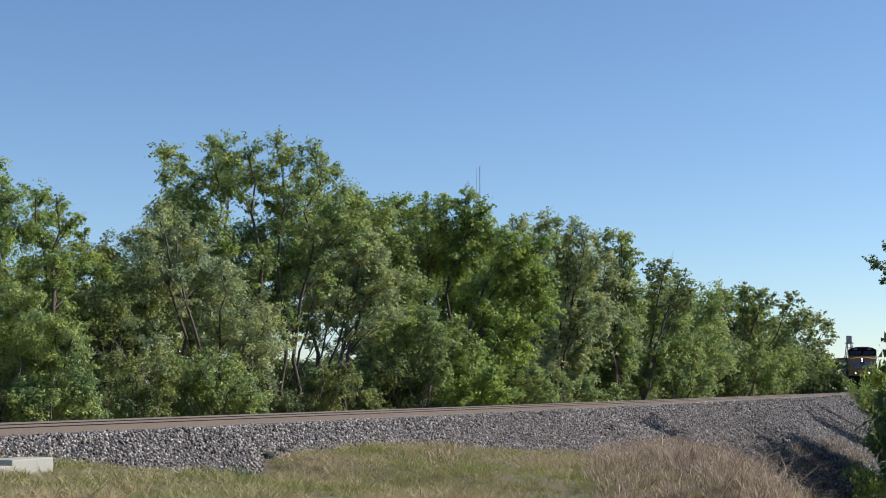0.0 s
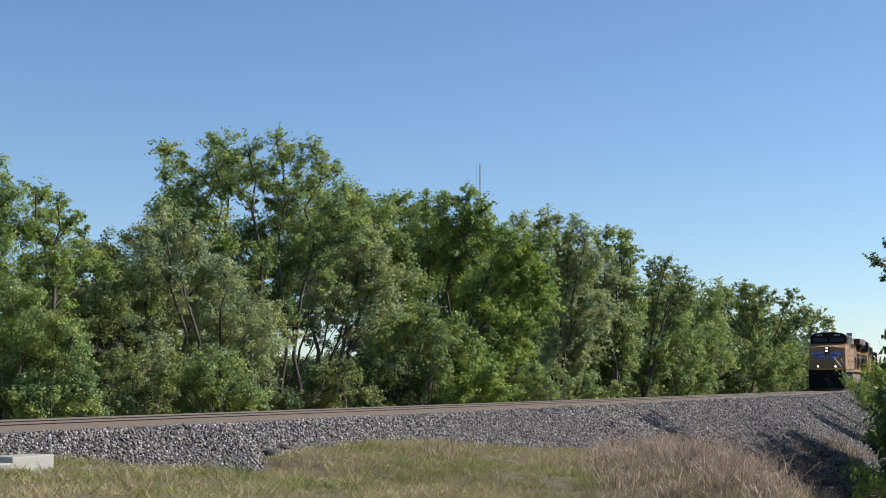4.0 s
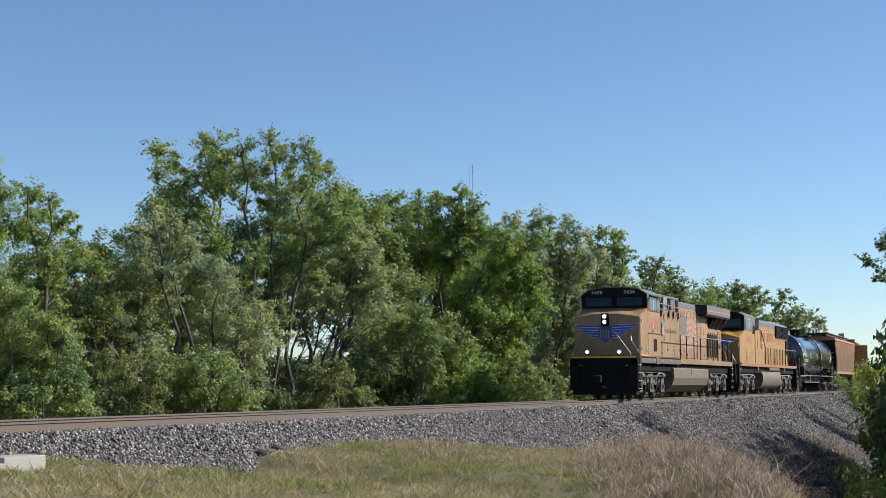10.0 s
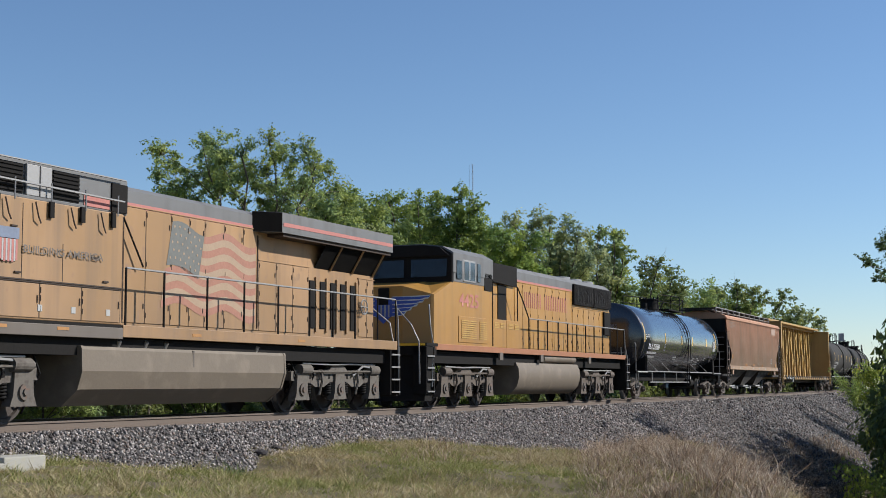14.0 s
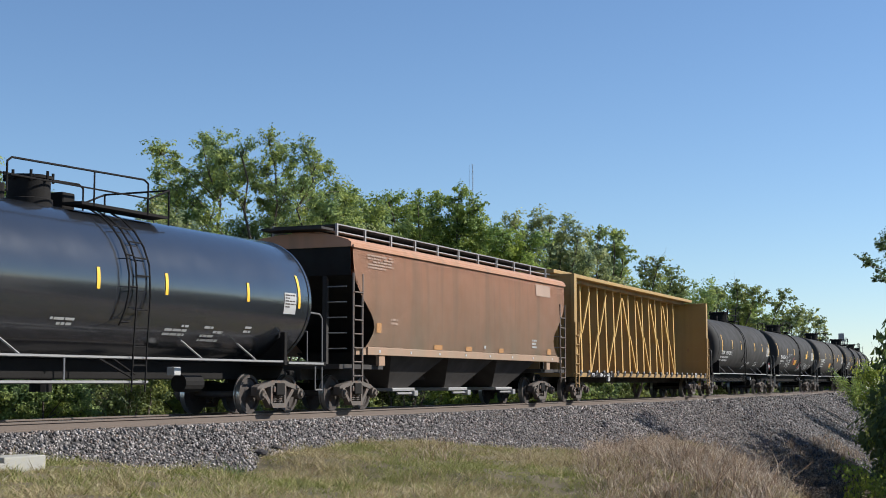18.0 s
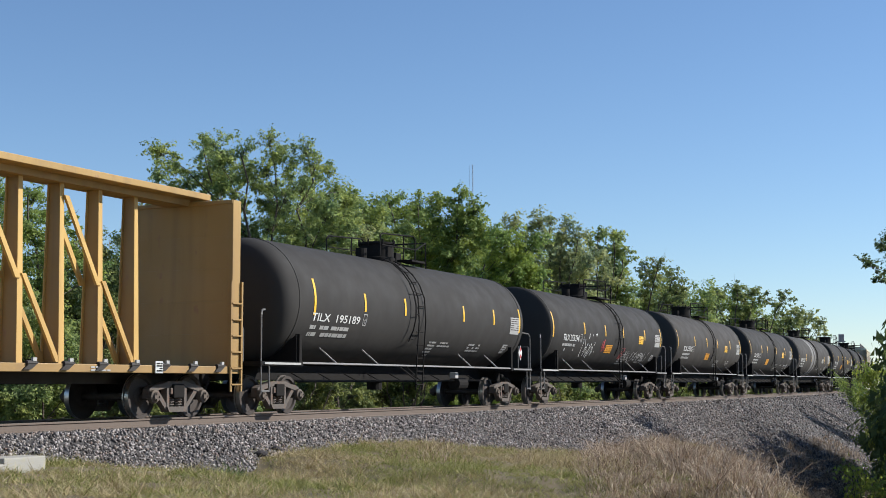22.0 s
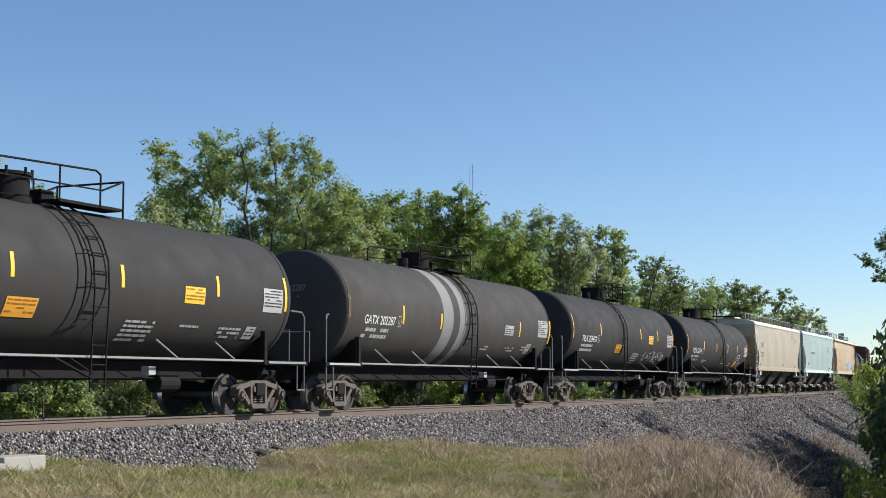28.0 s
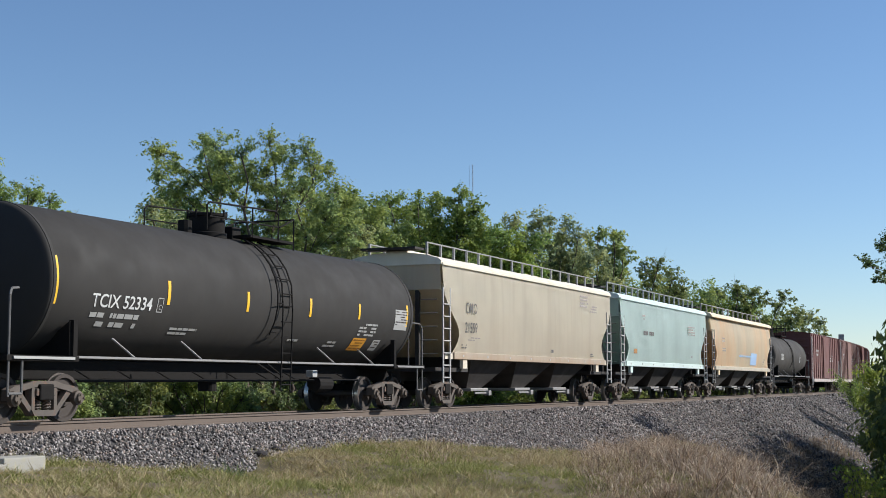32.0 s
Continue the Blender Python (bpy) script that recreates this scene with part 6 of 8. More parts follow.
# ---- covered hoppers ----
def hopper(label, s0, s1, paint, first=0.55, last=0.85, posts=12, tall_rail=False, mark=(), spots=(), ribs=0, round_side=False, sill_paint=None, ladder_mat=None, roof_z=4.45):
    ob, n = vehicle("covered_hopper", label, "covered hopper", s0, s1)
    W = 1.58

    def side(z):
        if round_side:
            f = (z - 3.0) / 1.6
            return -W - 0.02 + 0.28 * max(0.0, f) ** 2 + 0.16 * min(0.0, f) ** 2
        return -W + 0.02 - 0.05 * math.sin(max(0.0, min(1.0, (z - 1.5) / 3.0)) * math.pi)
    a, b = first, n - last
    zs = list(np.linspace(1.62, roof_z - 0.2, 15))

    def cut(z):
        """How far the side sheet is cut back over the end."""
        k = (z - 1.62) / (roof_z - 0.2 - 1.62)
        return 0.1 + 1.25 * math.exp(-((k - 0.22) / 0.3) ** 2)
    nx = 26
    for sgn in (1, -1):
        bm = B()
        rows = []
        for z in zs:
            xa, xb = a + cut(z), b - cut(z)
            y = side(z) * sgn
            row = []
            for i in range(nx + 1):
                f = i / nx
                bulge = 0.02 * math.sin(f * math.pi * 10) * math.sin((z - 1.62) / 2.6 * math.pi)
                row.append(bm.verts.new((xa + (xb - xa) * f, y - sgn * bulge, z)))
            rows.append(row)
        for p, q in zip(rows, rows[1:]):
            for i in range(nx):
                f = (p[i], p[i + 1], q[i + 1], q[i])
                bm.faces.new(f if sgn > 0 else f[::-1])
        bmesh.ops.solidify(bm, geom=bm.faces[:], thickness=-0.03 * 1)
        shade_smooth(part("side_sheet", bm, paint, ob), 40)
    # roof with its rounded edge
    ys = [(-1.0, roof_z - 0.22), (-1.0, roof_z - 0.1), (-0.94, roof_z - 0.03), (-0.7, roof_z + 0.08), (-0.35, roof_z + 0.15), (0, roof_z + 0.18)]
    outline = [(y * W, z) for y, z in ys] + [(-y * W, z) for y, z in ys[-2::-1]]
    shade_smooth(part("roof", section(B(), outline, a, b), paint, ob), 30)
    bm = B()
    for y in (-1, 1):
        lo, hi = sorted((y * (W + 0.01), y * (W + 0.05)))
        box(bm, a + 0.05, b - 0.05, lo, hi, roof_z - 0.24, roof_z - 0.16, 0.012)
    each("eave_rail", bm, paint, ob)
    for sgn in (1, -1):
        bm = B()
        lo, hi = sorted((sgn * (-W - 0.03), sgn * (-W + 0.1)))
        box(bm, a + 0.95, b - 0.95, lo, hi, 1.45, 1.66, 0.015)
        part("side_sill", bm, sill_paint or paint, ob)
        for k in range(8):
            x = a + 1.6 + k * (b - a - 3.2) / 7
            if sgn > 0:
                part("reflector", box(B(), x, x + 0.1, -W - 0.036, -W - 0.03, 1.52, 1.59), FADED_WHITE, ob)
    # ends: slope sheets, posts and platforms
    for d, e in ((1, 0.0), (-1, n)):
        X = lambda v: e + d * v
        off = first if d > 0 else last
        bm = B()
        v = [bm.verts.new(c) for c in ((X(off + 0.05), -W + 0.05, roof_z - 0.1), (X(off + 0.05), W - 0.05, roof_z - 0.1), (X(off + 0.1), W - 0.05, 3.5), (X(off + 0.1), -W + 0.05, 3.5), (X(off + 3.1), -W + 0.08, 1.5), (X(off + 3.1), W - 0.08, 1.5))]
        bm.faces.new((v[0], v[1], v[2], v[3]))
        bm.faces.new((v[3], v[2], v[5], v[4]))
        bmesh.ops.solidify(bm, geom=bm.faces[:], thickness=0.03)
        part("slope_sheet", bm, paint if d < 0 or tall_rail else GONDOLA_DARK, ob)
        bm = B()
        for y in (-0.75, 0.75):
            x_0, x_1 = sorted((X(off + 0.12), X(off + 0.24)))
            box(bm, x_0, x_1, y - 0.06, y + 0.06, 1.2, 3.6)
        each("end_post", bm, GONDOLA_DARK, ob)
        x_0, x_1 = sorted((X(0.45), X(3.0)))
        part("end_platform", box(B(), x_0, x_1, -1.4, 1.4, 1.08, 1.2), GONDOLA_DARK, ob)
        bm = B()
        for y in (-1.52, 1.52):
            x_0, x_1 = sorted((X(off + 0.35), X(off + 2.1)))
            box(bm, x_0, x_1, y - 0.04, y + 0.04, 1.45, 1.64)
            x_0, x_1 = sorted((X(off + 1.7), X(off + 2.05)))
            box(bm, x_0, x_1, y - 0.05, y + 0.05, 1.18, 1.5)
        each("corner_bracket", bm, paint, ob)
        x_0, x_1 = sorted((X(off + 0.1), X(off + 0.62)))
        ladder(ob, x_0, x_1, -W - 0.02, 0.75, 3.55, mat=ladder_mat)
        ladder(ob, x_0, x_1, W + 0.02, 0.75, 3.55, mat=ladder_mat)
        bm = B()
        for z in (1.6, 2.0, 2.4, 2.8, 3.2):
            rod(bm, (X(off + 0.02), -1.45, z), (X(off + 0.02), -0.9, z), 0.018, 5)
        each("grab_iron", bm, SILVER, ob)
        coupler(ob, e, d)
        freight_bogie(ob, X(2.05))
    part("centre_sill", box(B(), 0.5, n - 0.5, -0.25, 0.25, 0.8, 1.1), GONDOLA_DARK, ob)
    # three hopper bays and their gates
    span = (b - a - 5.2) / 3
    for k in range(3):
        x0 = a + 2.6 + k * span
        xm = x0 + span / 2
        bm = B()
        top = [bm.verts.new(c) for c in ((x0 + 0.05, -W + 0.1, 1.55), (x0 + span - 0.05, -W + 0.1, 1.55), (x0 + span - 0.05, W - 0.1, 1.55), (x0 + 0.05, W - 0.1, 1.55))]
        bot = [bm.verts.new(c) for c in ((xm - 0.55, -0.7, 0.52), (xm + 0.55, -0.7, 0.52), (xm + 0.55, 0.7, 0.52), (xm - 0.55, 0.7, 0.52))]
        for i in range(4):
            bm.faces.new((top[i], top[(i + 1) % 4], bot[(i + 1) % 4], bot[i]))
        bm.faces.new(bot)
        bm.faces.new(top[::-1])
        bmesh.ops.recalc_face_normals(bm, faces=bm.faces[:])
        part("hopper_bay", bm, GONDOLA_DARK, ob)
        bm = box(B(), xm - 0.75, xm + 0.75, -0.95, 0.95, 0.48, 0.58, 0.02)
        rod(bm, (xm - 0.7, -1.05, 0.42), (xm + 0.7, -1.05, 0.42), 0.035, 6)
        box(bm, xm + 0.3, xm + 0.55, -1.15, -0.95, 0.34, 0.5, 0.02)
        part("outlet_gate", bm, SILVER, ob)
    # roof walk
    rail_mat = SILVER
    z0, z1 = roof_z + 0.12, roof_z + (0.5 if tall_rail else 0.44)
    bm = B()
    for y in (-0.95, 0.95):
        box(bm, a + 0.35, b - 0.3, y - 0.03, y + 0.03, z1 - 0.03, z1)
        if not tall_rail:
            box(bm, a + 0.35, b - 0.3, min(y, y * 0.72), max(y, y * 0.72), z0 + 0.1, z0 + 0.13)
    part("roof_rail", bm, rail_mat, ob)
    if not tall_rail:
        part("roof_walk", box(B(), a + 0.36, b - 0.31, -0.92, 0.92, z1 - 0.06, z1 - 0.02), GONDOLA_DARK, ob)
    for k in range(posts + 1):
        x = a + 0.4 + k * (b - a - 0.75) / posts
        for y in (-0.95, 0.95):
            part("rail_post", box(B(), x - 0.035, x + 0.035, y - 0.03, y + 0.03, z0 - 0.1, z1 - 0.03), rail_mat, ob)
    bm = B()
    for k in range(4):
        x = a + 1.2 + k * (b - a - 2.4) / 3
        box(bm, x - 0.9, x + 0.9, -0.35, 0.35, roof_z + 0.16, roof_z + 0.27, 0.03)
    each("roof_hatch", bm, paint, ob)
    bm = box(B(), a - 0.35, a + 0.35, -0.9, 0.9, roof_z + 0.24, roof_z + 0.3)
    box(bm, b - 0.35, b + 0.35, -0.9, 0.9, roof_z + 0.24, roof_z + 0.3)
    each("end_walk", bm, GONDOLA_DARK, ob)
    for k in range(ribs):
        x = a + 1.9 + k * (b - a - 3.8) / (ribs - 1)
        bm = B()
        patch(bm, x - 0.015, x + 0.015, 1.8, roof_z - 0.3, side, 8, 0.026)
        part("weld_seam", bm, paint, ob)
    for body, x, z, h, mat in mark:
        lettered(ob, body, x, z, h, lambda q: side(q) - 0.03, mat)
    for x, z, w, h, mat, rows in spots:
        if rows:
            dashes(ob, x, z + h, w, rows, h / rows, lambda q: side(q) - 0.025, mat, int(x * 7), name="small_print")
        else:
            part("paint_patch", patch(B(), x, x + w, z, z + h, lambda q: side(q) - 0.025, 3), mat, ob)
    return ob


STAIN = material("grey_overpaint", (0.4, 0.35, 0.32), 0.8, vary=0.15)
PALE_BLUE = material("faded_blue_mark", (0.3, 0.42, 0.6), 0.7, vary=0.2)
DARK_INK = material("dark_grey_ink", (0.13, 0.12, 0.11), 0.7)
DIM_MARK = material("faint_old_print", (0.34, 0.235, 0.175), 0.8)
OLD_ORANGE = material("orange_overspray", (0.38, 0.19, 0.065), 0.8, vary=0.3, size=4)
hopper("weathered brown-red covered hopper, dusty grey towards the sill", -57.0, -38.2, HOPPER_BROWN, 0.72, 0.85, 10, ladder_mat=TRUCK_RUST,
       spots=[(14.7, 3.72, 1.5, 0.4, DIM_MARK, 0), (14.3, 1.85, 0.45, 0.34, FADED_WHITE, 3), (2.15, 2.05, 0.3, 0.26, OLD_ORANGE, 0), (6.0, 1.68, 0.6, 0.14, OLD_ORANGE, 0), (8.4, 1.68, 0.5, 0.14, OLD_ORANGE, 0), (11.2, 1.68, 0.4, 0.14, OLD_ORANGE, 0), (15.9, 1.7, 0.4, 0.2, OLD_ORANGE, 0), (1.6, 3.7, 1.6, 0.4, DIM_MARK, 5), (3.0, 2.25, 0.5, 0.2, DIM_MARK, 2), (9.9, 1.72, 0.14, 0.16, FADED_WHITE, 1)])
hopper("grey-cream covered hopper with dark initials and numbers", 115.8, 134.4, HOPPER_CREAM, 0.5, 0.75, 16, True, ladder_mat=FADED_WHITE, sill_paint=weathered("rust_edged_sill", (0.5, 0.42, 0.32), (0.45, 0.22, 0.08), 1.3, 1.7, 0.7),
       mark=[("CMO", 2.3, 2.86, 0.33, DARK_INK), ("21559", 2.25, 2.26, 0.33, DARK_INK)],
       spots=[(13.7, 3.55, 1.0, 0.5, STAIN, 4), (14.9, 3.4, 0.9, 0.3, STAIN, 3), (2.5, 2.0, 1.0, 0.14, STAIN, 2), (10.3, 1.72, 0.3, 0.2, DARK_INK, 1), (15.0, 1.7, 0.4, 0.16, DARK_INK, 2), (2.0, 1.75, 0.4, 0.16, DARK_INK, 2)])
hopper("pale blue-green covered hopper", 134.4, 152.0, HOPPER_MINT, 0.5, 0.75, 16, True, ladder_mat=FADED_WHITE,
       spots=[(4.0, 3.4, 0.5, 0.3, STAIN, 2), (4.2, 2.7, 1.7, 0.3, DARK_INK, 1), (12.6, 3.0, 1.4, 0.5, STAIN, 4), (2.6, 2.0, 0.5, 0.2, OLD_ORANGE, 0), (13.2, 1.9, 0.3, 0.16, FADED_WHITE, 1)])
hopper("rust-stained off-white covered hopper with rounded sides", 152.0, 171.2, HOPPER_TAN, 0.5, 0.75, 12, True, round_side=True, sill_paint=weathered("pale_sill", (0.62, 0.56, 0.44), (0.5, 0.4, 0.3), 1.2, 1.7, 0.7),
       spots=[(7.6, 2.15, 4.2, 0.18, PALE_BLUE, 1), (11.3, 1.8, 1.9, 0.7, PALE_BLUE, 0), (3.0, 2.9, 0.7, 0.3, STAIN, 2), (3.1, 2.4, 0.9, 0.25, STAIN, 2), (15.5, 1.8, 0.4, 0.4, DARK_INK, 3)])


# ---- the centerbeam flat car ----
# paler beam yellow: worn edges, with sunlight on flanges and braces put into the colour
BEAM_PALE = weathered("sunlit_worn_yellow", (0.72, 0.46, 0.13), (0.42, 0.24, 0.09), 1.0, 3.0, 0.6, 0.45, 0.7)


def centerbeam(s0, s1):
    ob, n = vehicle("centerbeam_flat_car", "empty yellow centerbeam flat car, rust-streaked, with open truss", "flat car", s0, s1)
    a, b = 0.6, n - 0.38
    part("deck", box(B(), a, b, -1.35, 1.35, 0.95, 1.08), BEAM_YELLOW, ob)
    part("centre_sill", box(B(), 0.5, n - 0.5, -0.35, 0.35, 0.72, 0.95), GONDOLA_DARK, ob)
    for sgn in (-1, 1):
        lo, hi = sorted((sgn * 1.36, sgn * 1.46))
        part("side_sill", box(B(), a, b, lo, hi, 0.94, 1.1, 0.012), BEAM_YELLOW, ob)
    k = 0
    x = a + 0.5
    while x < b - 0.6:
        bm = B()
        prism(bm, [(x, 0.98), (x + 0.2, 0.98), (x + 0.42, 1.12), (x + 0.22, 1.14)], -1.5, -1.44)
        rod(bm, (x + 0.1, -1.46, 1.1), (x + 0.34, -1.46, 1.1), 0.05, 8)
        part("winch", bm, GONDOLA_DARK, ob)
        part("winch_guard", box(B(), x + 0.26, x + 0.36, -1.49, -1.44, 1.1, 1.2), FADED_WHITE, ob)
        x += 1.02
        k += 1
    # end bulkheads of horizontal panels
    for d, e in ((1, a), (-1, b)):
        X = lambda v: e + d * v
        for k in range(5):
            z0 = 1.1 + k * 0.73
            x0, x1 = sorted((X(0.12 + 0.03 * (k % 2)), X(0.3)))
            part("bulkhead_panel", box(B(), x0, x1, -1.35, 1.35, z0, z0 + 0.728), BEAM_YELLOW, ob)
        for y in (-1.4, 1.4):
            x0, x1 = sorted((X(0.0), X(0.32)))
            part("bulkhead_post", box(B(), x0, x1, y - 0.07, y + 0.07, 1.08, 4.83, 0.015), BEAM_YELLOW, ob)
        x0, x1 = sorted((X(0.05), X(0.34)))
        part("bulkhead_cap", box(B(), x0, x1, -1.45, 1.45, 4.74, 4.83, 0.015), BEAM_YELLOW, ob)
        bm = B()
        for y in (-0.7, 0.0, 0.7):
            x0, x1 = sorted((X(0.0), X(0.14)))
            box(bm, x0, x1, y - 0.06, y + 0.06, 1.1, 4.6)
        each("bulkhead_rib", bm, BEAM_YELLOW, ob)
        x0, x1 = sorted((X(-0.02), X(0.4)))
        ladder(ob, x0, x1, -1.5, 0.55, 3.0, mat=BEAM_YELLOW)
        coupler(ob, 0.0 if d > 0 else n, d)
        freight_bogie(ob, 2.2 if d > 0 else n - 2.2)
    # top beam
    bm = box(B(), a + 0.02, b - 0.02, -0.66, 0.66, 4.88, 5.02, 0.012)
    box(bm, a + 0.3, b - 0.3, -0.3, 0.3, 4.74, 4.88)
    part("top_beam", bm, BEAM_YELLOW, ob)
    # tapered posts with their webs across the car
    xs = [1.84 + 1.222 * i for i in range(17)]
    for x in xs:
        bm = B()
        v = [(-0.22, 1.08), (0.22, 1.08), (0.14, 4.78), (-0.14, 4.78)]
        f1 = [bm.verts.new((x - 0.012, y, z)) for y, z in v]
        f2 = [bm.verts.new((x + 0.012, y, z)) for y, z in v]
        bm.faces.new(f1)
        bm.faces.new(f2[::-1])
        for i in range(4):
            bm.faces.new((f1[(i + 1) % 4], f1[i], f2[i], f2[(i + 1) % 4]))
        bmesh.ops.recalc_face_normals(bm, faces=bm.faces[:])
        post = part("truss_post", bm, BEAM_YELLOW, ob)
        for sgn in (-1, 1):
            bm = B()
            p = [bm.verts.new((x - 0.085, sgn * 0.24, 1.08)), bm.verts.new((x + 0.085, sgn * 0.24, 1.08)), bm.verts.new((x + 0.06, sgn * 0.16, 4.78)), bm.verts.new((x - 0.06, sgn * 0.16, 4.78))]
            q = [bm.verts.new((c.co.x, c.co.y - sgn * 0.02, c.co.z)) for c in p]
            bm.faces.new(p)
            bm.faces.new(q[::-1])
            for i in range(4):
                bm.faces.new((p[(i + 1) % 4], p[i], q[i], q[(i + 1) % 4]))
            bmesh.ops.recalc_face_normals(bm, faces=bm.faces[:])
            part("post_flange", bm, BEAM_PALE, post)
    # braces lean outwards from the middle of the car
    for i in range(16):
        lean = 1 if i < 8 else -1
        x0, x1 = xs[i] + 0.08, xs[i + 1] - 0.08
        if lean < 0:
            x0, x1 = x1, x0
        for y0, y1 in ((-0.2, -0.2), (0.2, 0.2)):
            if i % 2 == (0 if lean > 0 else 1):
                zb, zt = 1.15, 2.85
            else:
                zb, zt = 2.75, 4.5
            lo, hi = sorted((y0 + 0.03, y0 - 0.03))
            dx, dz = x1 - x0, zt - zb
            h = 0.055 * math.hypot(dx, dz) / abs(dz)
            part("truss_brace", prism(B(), [(x0 - h, zb), (x0 + h, zb), (x1 + h, zt), (x1 - h, zt)], lo, hi), BEAM_PALE, ob)
    bm = box(B(), a + 2.0, a + 5.3, -1.475, -1.465, 0.93, 1.12)
    part("number_board", bm, BLACK, ob)
    lettered(ob, "TTZX", a + 2.15, 0.96, 0.13, lambda z: -1.48, WHITE)
    lettered(ob, "863  450", a + 3.3, 0.96, 0.13, lambda z: -1.48, WHITE, 1.6)
    part("data_panel", box(B(), b - 3.2, b - 2.95, -1.52, -1.5, 0.94, 1.18), WHITE, ob)
    dashes(ob, b - 3.17, 1.15, 0.2, 4, 0.05, lambda z: -1.523, BLACK, 3)
    dashes(ob, b - 5.2, 1.06, 0.6, 2, 0.06, lambda z: -1.47, FADED_WHITE, 4)
    bm = box(B(), a + 4.4, a + 4.65, -1.48, -1.4, 0.78, 0.94)
    part("tag_holder", bm, FADED_WHITE, ob)
    return ob


centerbeam(-38.2, -14.3)


# ---- box cars at the tail ----
def box_car(label, s0, s1, paint, top=4.45):
    ob, n = vehicle("box_car", label, "box car", s0, s1)
    a, b = 0.6, n - 0.6
    part("body", box(B(), a, b, -1.48, 1.48, 1.05, top, 0.02), paint, ob)
    outline = [(-1.52, top), (-1.52, top + 0.05), (0, top + 0.2), (1.52, top + 0.05), (1.52, top)]
    part("roof", section(B(), outline, a - 0.04, b + 0.04), paint, ob)
    for k in range(15):
        x = a + 0.3 + k * (b - a - 0.6) / 14
        if abs(x - n / 2) > 1.9:
            for y in (-1.53, 1.47):
                part("side_rib", box(B(), x - 0.06, x + 0.06, y, y + 0.06, 1.1, top - 0.05), paint, ob)
    for y in (-1.56, 1.5):
        part("door", box(B(), n / 2 - 1.6, n / 2 + 1.6, y, y + 0.06, 1.12, top - 0.1, 0.01), paint, ob)
        part("side_sill", box(B(), a + 0.9, b - 0.9, y, y + 0.06, 0.85, 1.08), STAIN if y < 0 else paint, ob)
    for k in range(6):
        z = 1.4 + 0.5 * k
        part("end_rib", box(B(), a - 0.06, a, -1.3, 1.3, z, z + 0.16, 0.02), paint, ob)
    ladder(ob, a + 0.1, a + 0.55, -1.52, 0.6, top - 0.2, mat=FADED_WHITE)
    ladder(ob, b - 0.55, b - 0.1, -1.52, 0.6, 2.6, mat=FADED_WHITE)
    part("centre_sill", box(B(), 0.5, n - 0.5, -0.3, 0.3, 0.75, 1.05), BLACK, ob)
    dashes(ob, a + 2.6, 3.3, 1.6, 2, 0.3, lambda z: -1.485, FADED_WHITE, int(s0))
    dashes(ob, n / 2 + 2.3, 3.0, 1.8, 3, 0.2, lambda z: -1.485, FADED_WHITE, int(s0) + 1)
    for d, e in ((1, 0.0), (-1, n)):
        coupler(ob, e, d)
        freight_bogie(ob, e + d * 2.4)
    return ob


box_car("dark oxide-red box car with ribbed sides", 187.3, 204.6, BOX_RED)
box_car("dark brown ribbed box car with light ladders", 204.6, 222.0, weathered("faded_brown_boxcar", (0.25, 0.13, 0.11), (0.22, 0.15, 0.12), 1.0, 4.0, 0.75, 0.5, 0.4))
box_car("dark red box car far back in the train", 222.0, 239.4, BOX_RED)
box_car("dark red box car far back in the train", 239.4, 256.8, BOX_RED)


